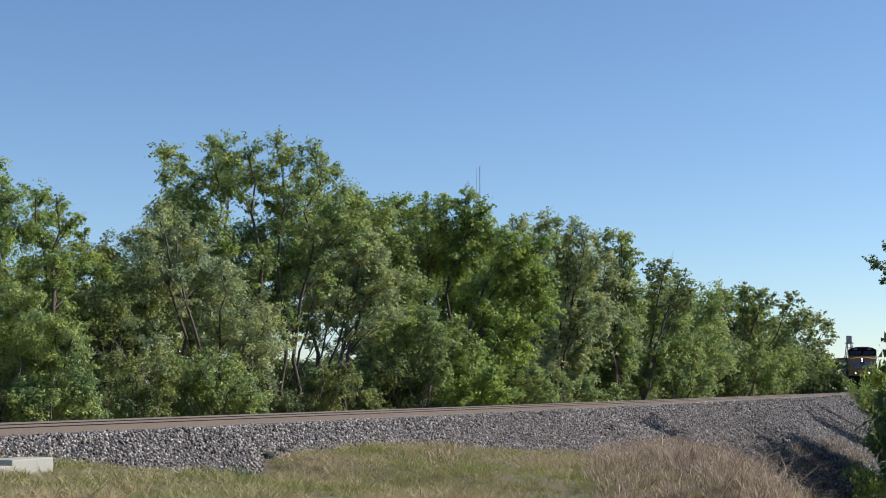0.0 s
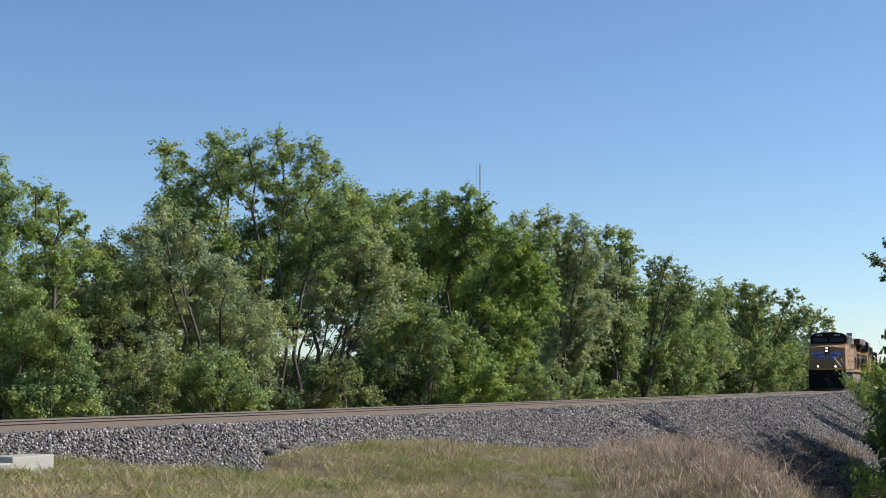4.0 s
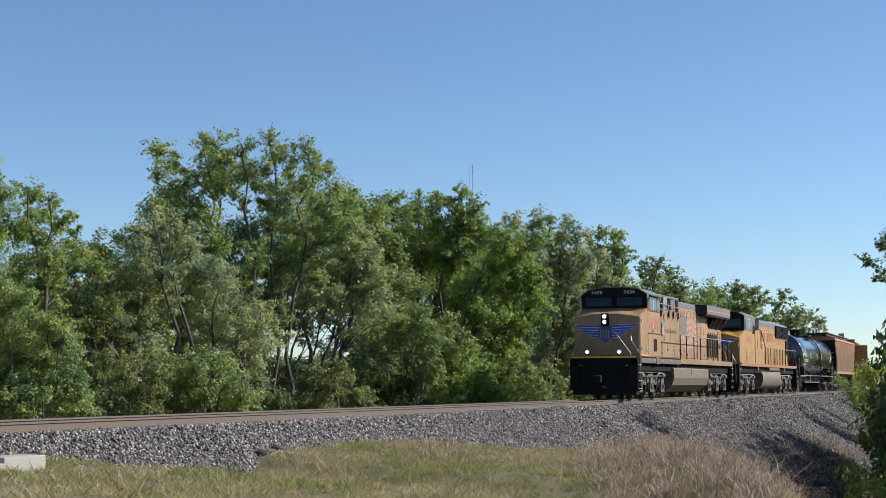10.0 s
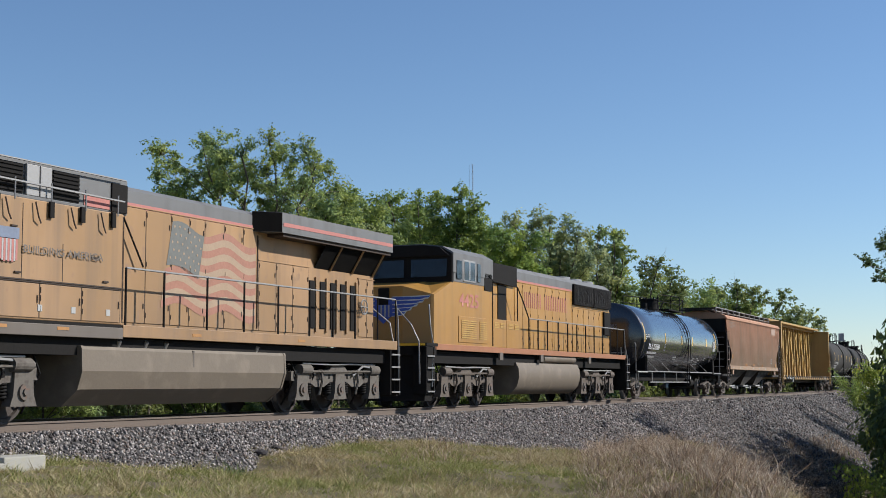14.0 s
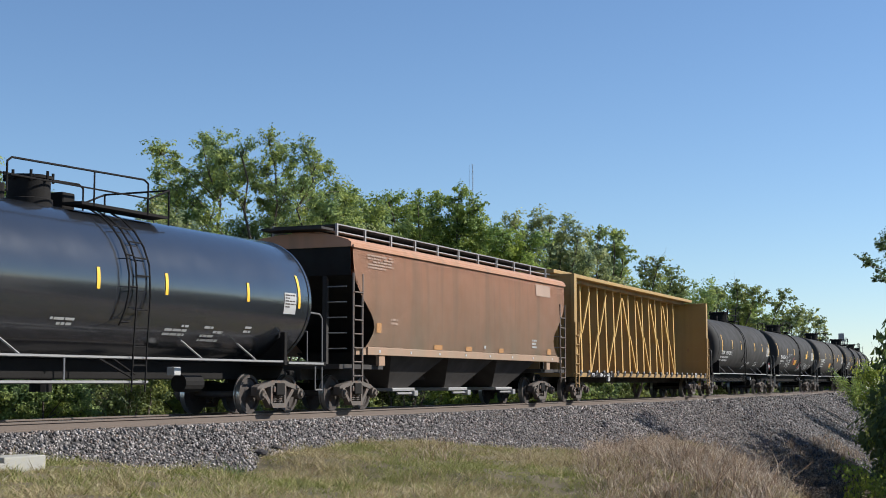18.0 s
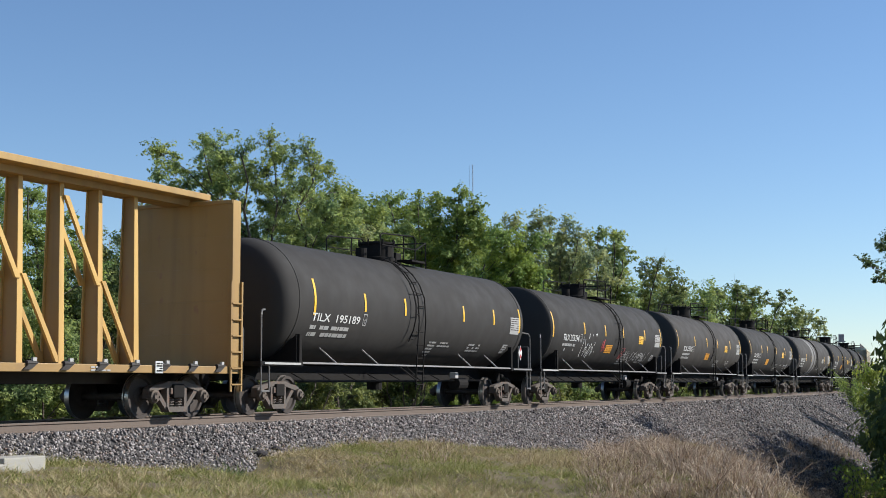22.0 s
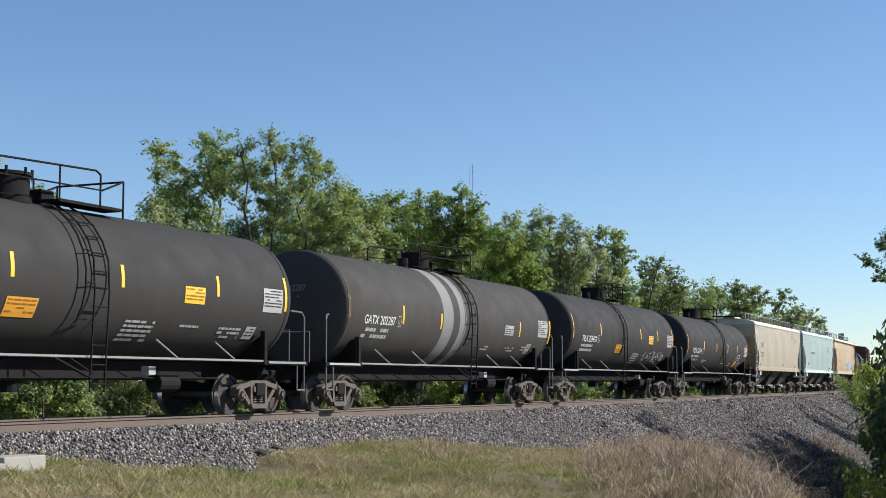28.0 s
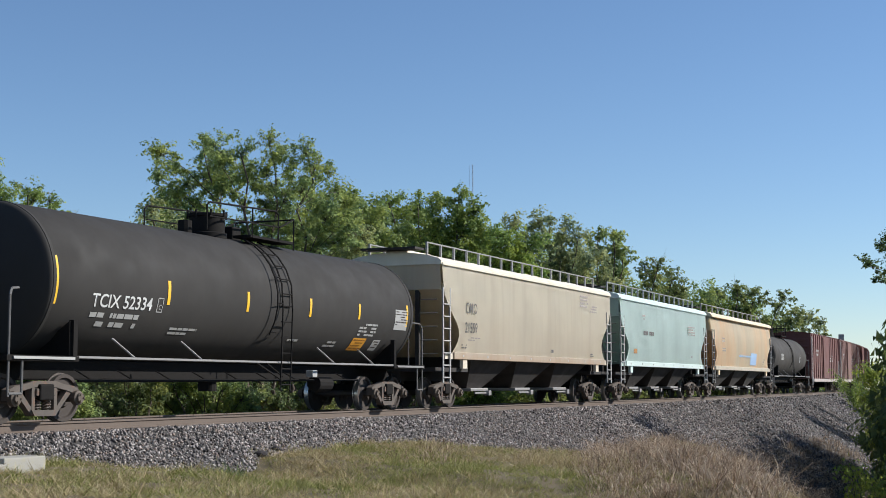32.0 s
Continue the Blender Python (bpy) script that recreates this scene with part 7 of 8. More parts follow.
# ---- locomotives ----
def loco_bogie(parent, xs, zc=0.53, mat=None, plain=True):
    """A three-axle truck: cast side frames, axle boxes, springs, brake cylinders."""
    mat = mat or TRUCK_GREY
    xm = xs[1]
    bm = box(B(), xs[0] - 0.6 - xm, xs[2] + 0.6 - xm, -0.5, 0.5, 0.7, 1.05, 0.04)
    ob = part("bogie", bm, BLACK, parent)
    ob.matrix_basis = Matrix.Translation((xm, 0, 0))
    h = xs[2] - xm
    for sgn in (-1, 1):
        y0, y1 = sorted((sgn * 1.02, sgn * 1.2))
        bm = B()
        o = [(-h - 0.45, 0.78), (-h - 0.45, 1.0), (-h + 0.35, 1.06), (-0.55, 1.0), (-0.3, 1.16), (0.3, 1.16), (0.55, 1.0), (h - 0.35, 1.06), (h + 0.45, 1.0), (h + 0.45, 0.78), (h - 0.5, 0.72), (h - 0.75, 0.62), (0.75, 0.62), (0.45, 0.74), (-0.45, 0.74), (-0.75, 0.62), (-h + 0.75, 0.62), (-h + 0.5, 0.72)]
        prism(bm, o, y0, y1)
        bmesh.ops.triangulate(bm, faces=[f for f in bm.faces if len(f.verts) > 4])
        part("side_frame", bm, mat, ob)
        for x in (-h * 0.75, -h * 0.25, h * 0.25, h * 0.75):
            part("frame_slot", box(B(), x - 0.04, x + 0.04, sgn * 1.2 - 0.008, sgn * 1.2 + 0.008, 0.82, 0.93, 0.004), BLACK, ob)
        for x in (-h, 0.0, h):
            bm = B()
            a, b = sorted((sgn * 1.05, sgn * 1.26))
            prism(bm, [(x - 0.24, 0.95), (x + 0.24, 0.95), (x + 0.28, 0.5), (x + 0.36, 0.3), (x - 0.36, 0.3), (x - 0.28, 0.5)], a, b)
            part("axle_box", bm, mat, ob)
            bm = B()
            rod(bm, (x, sgn * 1.24, 0.56), (x, sgn * 1.3, 0.56), 0.15, 14)
            rod(bm, (x, sgn * 1.3, 0.56), (x, sgn * 1.33, 0.56), 0.07, 8)
            part("axle_cap", bm, TRUCK_RUST, ob)
            for dx in (-0.46, 0.46):
                if abs(x + dx) < h + 0.1:
                    wound_spring(ob, x + dx, sgn * 1.12)
        for x, l in ((-h - 0.15, 0.5), (h - 0.35, 0.5)):
            bm = B()
            rod(bm, (x, sgn * 1.24, 1.05), (x + l, sgn * 1.24, 1.05), 0.13, 14)
            rod(bm, (x + l, sgn * 1.24, 1.05), (x + l + 0.1, sgn * 1.24, 1.05), 0.08, 10)
            part("brake_cylinder", bm, mat, ob)
        bm = B()
        pipe(bm, [(-h, sgn * 1.26, 1.2), (-0.4, sgn * 1.26, 1.18), (0.5, sgn * 1.26, 1.2), (h, sgn * 1.26, 1.2)], 0.025)
        pipe(bm, [(0.7, sgn * 1.25, 0.9), (1.2, sgn * 1.28, 1.15), (h - 0.1, sgn * 1.28, 1.12)], 0.03)
        part("air_pipe", bm, SILVER, ob)
        bm = B()
        rod(bm, (-h - 0.1, sgn * 1.3, 1.0), (h + 0.1, sgn * 1.3, 1.02), 0.028, 6)
        part("brake_rod", bm, mat, ob)
        for x in (-h * 0.55, h * 0.45):
            part("brake_lever", pipe(B(), [(x, sgn * 1.28, 1.05), (x + 0.08, sgn * 1.28, 0.75), (x + 0.02, sgn * 1.22, 0.42)], 0.035), mat, ob)
            part("brake_shoe", box(B(), x - 0.05, x + 0.09, min(sgn * 0.7, sgn * 0.85), max(sgn * 0.7, sgn * 0.85), 0.36, 0.66, 0.03), TRUCK_RUST, ob)
        for x in (-h - 0.35, -h + 0.55, h - 0.6, h + 0.4):
            part("sand_hose", pipe(B(), [(x, sgn * 1.1, 1.3), (x + 0.05, sgn * 1.24, 0.9), (x + 0.03, sgn * 1.0, 0.45), (x + 0.1, sgn * 0.78, 0.16)], 0.022), BLACK, ob)
        for x in (-h * 0.5, h * 0.5):
            part("damper_bracket", box(B(), x - 0.16, x + 0.16, sgn * 1.2 - 0.03, sgn * 1.2 + 0.03, 0.8, 1.0, 0.02), mat, ob)
    for k, x in enumerate((-h, 0.0, h)):
        w = use("wheelset", wheelset_mesh(zc, WHEEL), ob, (x, 0, zc))
        WHEELSETS.setdefault((round(x, 3), zc), []).append(w)
    return ob


def railing(parent, pts, y, top, base, mid=True, name="handrail", mat=None):
    bm = B()
    rod(bm, (pts[0], y, top), (pts[-1], y, top), 0.022, 6)
    if mid:
        rod(bm, (pts[0], y, (top + base) / 2 - 0.05), (pts[-1], y, (top + base) / 2 - 0.05), 0.014, 5)
    part(name, bm, mat or SILVER, parent)
    for x in pts:
        part("stanchion", rod(B(), (x, y, base), (x, y, top), 0.026, 6), BLACK, parent)


def feathers(parent, front, scale=1.0, z0=2.95):
    """The winged emblem on the nose, in plain shapes: blue feathers with pale edges and a striped shield."""
    for sgn in (-1, 1):
        bm, edge = B(), B()
        for k in range(5):
            ys = [0.26 + (1.42 - 0.17 * k - 0.26) * scale * f for f in (0, 0.25, 0.5, 0.75, 1.0)]
            z = z0 + 0.27 - 0.115 * k
            for b, grow, off in ((edge, 0.02, 0.0), (bm, 0.0, 0.006)):
                lo, hi = [], []
                for i, y in enumerate(ys):
                    rise = 0.05 * (i / 4) ** 2
                    tip = 0.05 if i == 4 else 0.0
                    lo.append(b.verts.new((front(y) - 0.008 - off, sgn * (y - tip), z - 0.085 - grow + rise + tip * 0.3)))
                    hi.append(b.verts.new((front(y) - 0.008 - off, sgn * (y + grow), z + grow + rise)))
                for i in range(4):
                    b.faces.new((lo[i], lo[i + 1], hi[i + 1], hi[i]))
        for b in (bm, edge):
            bmesh.ops.recalc_face_normals(b, faces=b.faces[:])
            bmesh.ops.solidify(b, geom=b.faces[:], thickness=0.003)
        each("feather", bm, BLUE, parent, label="blue feather shape")
        each("feather_edge", edge, WHITE, parent, label="pale feather edge")
    bm = B()
    prism(bm, [(-0.28, z0 + 0.2), (0, z0 + 0.3), (0.28, z0 + 0.2), (0.3, z0 - 0.25), (0, z0 - 0.5), (-0.3, z0 - 0.25)], 0, 0.01)
    bmesh.ops.transform(bm, matrix=Matrix.Translation((front(0) - 0.02, 0, 0)) @ Matrix.Rotation(radians(90), 4, "Z"), verts=bm.verts[:])
    part("shield", bm, BLUE, parent)
    bm = B()
    for k in range(4):
        box(bm, front(0) - 0.034, front(0) - 0.03, -0.2 + 0.12 * k, -0.15 + 0.12 * k, z0 - 0.3, z0 + 0.05)
    each("shield_stripe", bm, FADED_WHITE, parent)


def nose_mesh(bm, xe, xc, xw, zb, ze, zcn, zw, W=1.5, flat=0.55, ztop_c=None):
    """A wide nose: its front comes forward in the middle; its top slopes up to the windscreen."""
    st = [(-W, xe, ze), (-W + 0.06, xe - 0.05, ze + 0.02), (-flat, xc, zcn), (flat, xc, zcn), (W - 0.06, xe - 0.05, ze + 0.02), (W, xe, ze)]
    bot = [bm.verts.new((x, y, zb)) for y, x, z in st]
    top = [bm.verts.new((x, y, z)) for y, x, z in st]
    ws = [bm.verts.new((xw, y, zw)) for y, x, z in st]
    wb = [bm.verts.new((xw, y, zb)) for y, x, z in st]
    n = len(st)
    for i in range(n - 1):
        bm.faces.new((bot[i], bot[i + 1], top[i + 1], top[i]))
        bm.faces.new((top[i], top[i + 1], ws[i + 1], ws[i]))
        bm.faces.new((wb[i + 1], wb[i], ws[i], ws[i + 1]))
    bm.faces.new((bot[0], top[0], ws[0], wb[0]))
    bm.faces.new((bot[-1], wb[-1], ws[-1], top[-1]))
    bm.faces.new(bot[::-1] + wb)
    bmesh.ops.recalc_face_normals(bm, faces=bm.faces[:])
    return bm


def front_gear(ob, xf, paint, yellow_stripe=True):
    """Plough, steps, coupler, hoses and front handrails."""
    bm = B()
    v = [(-1.42, 0.2), (1.42, 0.2), (1.5, 1.55), (-1.5, 1.55)]
    a = [bm.verts.new((xf + (0.15 if abs(y) > 1 else 0.0) - (0.12 if z < 1 else 0), y, z)) for y, z in v]
    c = [bm.verts.new((xf - 0.4 if z < 1 else xf - 0.1, 0, z)) for z in (0.2, 1.55)]
    b = [bm.verts.new((xf + 0.55, y, z)) for y, z in v]
    bm.faces.new((a[0], c[0], c[1], a[3]))
    bm.faces.new((c[0], a[1], a[2], c[1]))
    bm.faces.new((a[3], c[1], a[2], b[2], b[3]))
    bm.faces.new((a[1], b[1], b[2], a[2]))
    bm.faces.new((b[0], a[0], a[3], b[3]))
    bm.faces.new((b[1], b[0], b[3], b[2]))
    bm.faces.new((b[0], b[1], a[1], c[0], a[0]))
    bmesh.ops.recalc_face_normals(bm, faces=bm.faces[:])
    part("plough", bm, BLACK, ob)
    part("anticlimber", box(B(), xf - 0.05, xf + 0.75, -1.5, 1.5, 1.5, 1.78, 0.03), BLACK, ob)
    if yellow_stripe:
        part("front_stripe", box(B(), xf - 0.06, xf - 0.045, -1.48, 1.48, 1.79, 1.86), REFLECT, ob)
    part("front_deck", box(B(), xf - 0.04, xf + 0.8, -1.52, 1.52, 1.78, 1.87, 0.01), BLACK, ob)


def end_steps(ob, x, d, mat=None):
    """Steps at a corner: side plates and four treads."""
    for sgn in (-1, 1):
        bm = B()
        a, b = sorted((x, x + d * 0.05))
        y0, y1 = sorted((sgn * 1.1, sgn * 1.52))
        box(bm, a, b, y0, y1, 0.4, 1.75)
        a, b = sorted((x - d * 0.55, x - d * 0.5))
        box(bm, a, b, y0, y1, 0.4, 1.75)
        each("step_side", bm, mat or BLACK, ob)
        for k in range(4):
            z = 0.45 + 0.34 * k
            a, b = sorted((x - d * 0.5, x))
            part("step_tread", box(B(), a, b, y0 - (0.03 if sgn < 0 else 0), y1 + (0.03 if sgn > 0 else 0), z, z + 0.04), SILVER, ob)


def headlight(ob, x, y, z, r=0.11):
    bm = lathe([(0.03, r + 0.04), (-0.05, r + 0.045), (-0.06, r + 0.01), (-0.02, r)], 18, "x")
    bmesh.ops.transform(bm, matrix=Matrix.Translation((x, y, z)), verts=bm.verts[:])
    case = part("headlight", bm, SILVER, ob)
    bm = B()
    rod(bm, (x - 0.01, y, z), (x - 0.035, y, z), r, 18)
    part("lens", bm, LAMP, case, "lit white headlight lens")


def louvres(ob, x0, x1, z0, z1, y, n=8, mat=None):
    part("grille_back", box(B(), x0, x1, y - 0.005, y + 0.03, z0, z1), BLACK, ob)
    bm = B()
    for k in range(n):
        z = z0 + (z1 - z0) * (k + 0.5) / n
        box(bm, x0 + 0.02, x1 - 0.02, y - 0.03, y - 0.006, z - 0.012, z + 0.022)
    each("grille_slat", bm, mat or BLACK, ob)


def hood_doors(ob, xs, z0, z1, y, paint, name="hood_door", dots=True):
    """Door panels proud of the hood, with dark gaps between them, hinges and latches."""
    for i, (a, b) in enumerate(zip(xs, xs[1:])):
        part(name, box(B(), a + 0.012, b - 0.012, y - 0.02, y + 0.01, z0, z1, 0.008), paint, ob)
        part("door_gap", box(B(), b - 0.009, b + 0.009, y - 0.012, y + 0.002, z0, z1), GRIME, ob)
        bm = B()
        for k, z in enumerate((z0 + 0.3, z1 - 0.35)):
            if (i + k) % 3 or dots:
                box(bm, b - 0.075, b - 0.05, y - 0.034, y - 0.02, z, z + 0.11)
        for z in (z0 + 0.12, (z0 + z1) / 2, z1 - 0.16):
            rod(bm, (a + 0.03, y - 0.022, z), (a + 0.03, y - 0.022, z + 0.1), 0.012, 5)
        each("latch", bm, GRIME, ob)
    part("drip_rail", box(B(), xs[0] - 0.03, xs[-1] + 0.03, y - 0.035, y + 0.002, z1 + 0.01, z1 + 0.03), GRIME if name == "lower_door" else paint, ob)


SHIELD_BLUE = material("faded_shield_blue", (0.17, 0.2, 0.27), 0.7, vary=0.3, size=6)


def side_shield(ob, x, z, w, h, y):
    part("shield_emblem", box(B(), x, x + w, y - 0.006, y, z + h * 0.68, z + h, 0), SHIELD_BLUE, ob, "blue and striped shield shape")
    bm = B()
    for k in range(5):
        box(bm, x + w * (k / 5 + 0.03), x + w * (k / 5 + 0.13), y - 0.006, y, z + (0.06 if k in (0, 4) else 0) * h, z + h * 0.66)
    each("shield_stripe", bm, FADED_RED, ob)
    bm = B()
    for k in range(4):
        box(bm, x + w * (k / 5 + 0.14), x + w * (k / 5 + 0.22), y - 0.006, y, z + 0.03 * h, z + h * 0.66)
    each("shield_stripe", bm, FADED_WHITE, ob)


def locomotive_wide(s0, s1):
    ob, n = vehicle("locomotive", "leading diesel locomotive, faded yellow with grey roof, headlights lit", "locomotive", s0, s1)
    Y = -1.5
    front_gear(ob, 0.75, LOCO_A)
    coupler(ob, 0.0, 1)
    coupler(ob, n, -1)
    # platform and sills
    part("frame", box(B(), 1.2, n - 0.9, -1.35, 1.35, 1.25, 1.6), BLACK, ob)
    part("deck", box(B(), 1.25, n - 0.9, -1.5, 1.5, 1.78, 1.86), BLACK, ob)
    for sgn in (-1, 1):
        a, b = sorted((sgn * 1.46, sgn * 1.53))
        part("side_sill", box(B(), 1.3, 8.6, a, b, 1.58, 1.8, 0.01), SILL_GREY, ob)
        part("side_sill", box(B(), 8.6, n - 0.9, a, b, 1.62, 1.86, 0.01), LOCO_A, ob)
        a, b = sorted((sgn * 1.53, sgn * 1.537))
        part("reflective_stripe", box(B(), 1.35, 2.6, a, b, 1.88, 1.94), ORANGE, ob)
        for x in (3.4, 4.9, 6.6, 11.0, 15.5):
            part("reflective_stripe", box(B(), x, x + 0.34, a, b, 1.7, 1.76), OLD_ORANGE, ob)
    # nose and cab
    part("nose", nose_mesh(B(), 1.3, 1.02, 2.6, 1.86, 3.58, 3.72, 4.05), LOCO_A, ob)
    fx = lambda y: 1.0 if y < 0.55 else 1.0 + (y - 0.55) * 0.28
    feathers(ob, fx)
    part("headlight_box", box(B(), 0.94, 1.04, -0.17, 0.17, 3.18, 3.74, 0.02), BLACK, ob)
    headlight(ob, 0.93, 0, 3.6, 0.07)
    headlight(ob, 0.93, 0, 3.36, 0.07)
    for y in (-0.72, 0.72):
        headlight(ob, 0.68, y, 2.05, 0.062)
    bm = B()
    section(bm, [(-1.5, 1.86), (-1.5, 4.62), (-1.12, 4.86), (-0.5, 4.95), (0.5, 4.95), (1.12, 4.86), (1.5, 4.62), (1.5, 1.86)], 2.62, 4.78)
    part("cab", bm, LOCO_A, ob)
    bm = B()
    section(bm, [(-1.54, 4.44), (-1.54, 4.66), (-1.14, 4.9), (-0.5, 4.99), (0.5, 4.99), (1.14, 4.9), (1.54, 4.66), (1.54, 4.44), (1.5, 4.44), (1.5, 4.62), (1.12, 4.86), (-1.12, 4.86), (-1.5, 4.62), (-1.5, 4.44)], 2.4, 4.8)
    part("cab_roof", bm, LOCO_ROOF, ob)
    # windscreen band
    bm = B()
    section(bm, [(-1.505, 3.98), (-1.505, 4.62), (-1.12, 4.865), (-0.5, 4.955), (0.5, 4.955), (1.12, 4.865), (1.505, 4.62), (1.505, 3.98)], 2.5, 2.624)
    part("windscreen_panel", bm, BLACK, ob)
    for y0, y1 in ((-1.3, -0.12), (0.12, 1.3)):
        bm = B()
        v = [bm.verts.new(c) for c in ((2.44, y0, 4.13), (2.44, y1, 4.13), (2.49, y1, 4.52), (2.49, y0, 4.52))]
        bm.faces.new(v)
        bmesh.ops.solidify(bm, geom=bm.faces[:], thickness=0.02)
        part("windscreen", bm, DARK_GLASS, ob)
    bm = B()
    section(bm, [(-1.46, 4.56), (-1.12, 4.84), (-0.5, 4.94), (0.5, 4.94), (1.12, 4.84), (1.46, 4.56)], 2.38, 2.64)
    part("brow", bm, BLACK, ob)
    for y in (-1.05, 0.45):
        part("number_board", box(B(), 2.345, 2.385, y, y + 0.62, 4.62, 4.84, 0.01), BLACK, ob)
        lettered(ob, "7439", y + 0.56, 4.66, 0.14, lambda z: 2.34, WHITE, 0.5, face=1)
    # side windows
    part("window_frame", box(B(), 2.75, 4.62, Y - 0.03, Y + 0.02, 3.9, 4.6, 0.015), LOCO_ROOF, ob)
    for a, b in ((2.85, 3.4), (3.46, 4.05), (4.2, 4.52)):
        part("window_pane", box(B(), a, b, Y - 0.042, Y - 0.03, 3.97, 4.53), SIDE_GLASS, ob)
    part("window_mullion", box(B(), 3.4, 3.46, Y - 0.055, Y - 0.03, 3.95, 4.55), WHITE, ob)
    part("window_mullion", box(B(), 4.05, 4.2, Y - 0.05, Y - 0.03, 3.92, 4.58), LOCO_ROOF, ob)
    bm = B()
    v = [bm.verts.new(c) for c in ((2.7, Y - 0.02, 4.66), (4.75, Y - 0.02, 4.66), (4.75, Y - 0.2, 4.55), (2.7, Y - 0.2, 4.55))]
    bm.faces.new(v)
    bmesh.ops.solidify(bm, geom=bm.faces[:], thickness=0.02)
    part("sun_visor", bm, LOCO_ROOF, ob)
    part("red_panel", box(B(), 2.56, 2.72, Y - 0.008, Y, 3.9, 4.15), RED, ob)
    lettered(ob, "7439", 2.75, 3.08, 0.52, lambda z: Y - 0.012, FADED_RED, 1.82, name="road_number")
    side_shield(ob, 4.98, 2.86, 0.52, 0.62, Y - 0.03)
    lettered(ob, "BUILDING AMERICA", 5.62, 3.06, 0.14, lambda z: Y - 0.036, SILL_GREY, 2.3)
    # lower cab panel with its door and dark window
    part("lower_panel", box(B(), 2.57, 4.82, Y - 0.02, Y, 1.9, 2.88, 0.01), LOCO_A, ob)
    part("vent_window", box(B(), 3.5, 4.05, Y - 0.035, Y - 0.02, 2.12, 2.68), BLACK, ob)
    part("sill_box", box(B(), 3.82, 4.3, Y - 0.06, Y + 0.02, 1.55, 1.86, 0.01), SILL_GREY, ob)
    part("notice", box(B(), 2.32, 2.5, Y - 0.028, Y - 0.001, 2.1, 2.34), FADED_WHITE, ob)
    for x in (1.42, 1.44, 6.05, 7.0, 8.05):
        part("notice", box(B(), x, x + 0.12, Y - 0.03, Y - 0.001, 2.02 if x > 2 else 2.14, 2.14 if x > 2 else 2.24), FADED_WHITE, ob)
    part("notice", box(B(), 1.44, 1.56, Y - 0.03, Y - 0.001, 3.36, 3.48), FADED_WHITE, ob)
    # equipment cab, flush with the cab side
    part("equipment_cab", box(B(), 4.8, 8.6, -1.5, 1.5, 1.86, 4.05, 0.02), LOCO_A, ob)
    part("equipment_upper", box(B(), 4.8, 8.9, -1.36, 1.36, 4.05, 4.78, 0.04), LOCO_ROOF, ob)
    hood_doors(ob, [5.0, 6.1, 7.3, 8.5], 1.9, 2.52, Y, LOCO_A, "lower_door")
    for a, b in ((4.9, 5.75), (6.55, 7.35)):
        louvres(ob, a, b, 4.14, 4.68, -1.37, 7)
    for a, b in ((5.8, 6.15), (6.18, 6.5)):
        part("filter_panel", box(B(), a, b, -1.42, -1.36, 4.12, 4.7, 0.015), SILVER, ob)
    part("vent_ledge", box(B(), 4.85, 7.4, -1.5, -1.36, 4.04, 4.1, 0.01), LOCO_ROOF, ob)
    bm = B()
    rod(bm, (4.8, -1.5, 4.34), (8.6, -1.5, 4.3), 0.022, 6)
    rod(bm, (4.8, -1.45, 4.74), (8.7, -1.45, 4.74), 0.018, 6)
    for x in (5.4, 6.4, 7.4, 8.4):
        rod(bm, (x, -1.5, 4.0), (x, -1.5, 4.4), 0.018, 5)
    part("upper_handrail", bm, SILVER, ob)
    for x in (4.84, 6.3, 7.2, 8.15):
        part("bracket", box(B(), x, x + 0.12, Y - 0.06, Y - 0.02, 3.75, 4.05), BLACK, ob)
    part("red_panel", box(B(), 7.5, 8.3, -1.375, -1.365, 4.12, 4.35), FADED_RED, ob)
    part("cooling_window", box(B(), 8.35, 8.85, -1.39, -1.36, 4.1, 4.66), BLACK, ob)
    # long hood
    H = -1.0
    part("hood", box(B(), 8.9, n - 1.3, -1.0, 1.0, 1.86, 4.62, 0.03), LOCO_A, ob)
    part("hood_top", section(B(), [(-1.01, 4.36), (-1.01, 4.66), (-0.85, 4.76), (0.85, 4.76), (1.01, 4.66), (1.01, 4.36)], 8.9, n - 1.3), LOCO_ROOF, ob)
    for sgn in (-1, 1):
        a, b = sorted((sgn * 1.012, sgn * 1.018))
        part("red_stripe", box(B(), 9.0, 14.6, a, b, 4.3, 4.41), FADED_RED, ob)
    hood_doors(ob, [9.1, 10.0, 10.9, 11.6, 12.2, 13.0, 13.8, 14.5], 1.95, 4.32, H, LOCO_A)
    # faded flag across the doors
    canton, reds, pale, stars = B(), B(), B(), B()
    x0, x1, z0, z1 = 10.95, 14.35, 2.35, 4.12
    wave = lambda x: 0.1 * math.sin((x - x0) * 3.4 + 0.6) - 0.05 * (x - x0)
    slant = lambda z: 0.22 * (z - z1)
    for k in range(11):
        za = z1 - (z1 - z0) * (k + 1) / 11
        xs = np.linspace(x0 + (1.25 if k < 6 else 0.0) + slant(za), x1, 16)
        for a, b in zip(xs, xs[1:]):
            target = reds if k % 2 == 0 else pale
            h = (z1 - z0) / 11
            target.faces.new([target.verts.new(c) for c in ((a, H - 0.026, za + wave(a)), (b, H - 0.026, za + wave(b)), (b, H - 0.026, za + h + wave(b)), (a, H - 0.026, za + h + wave(a)))])
    cut = np.linspace(0, 1.22, 8)
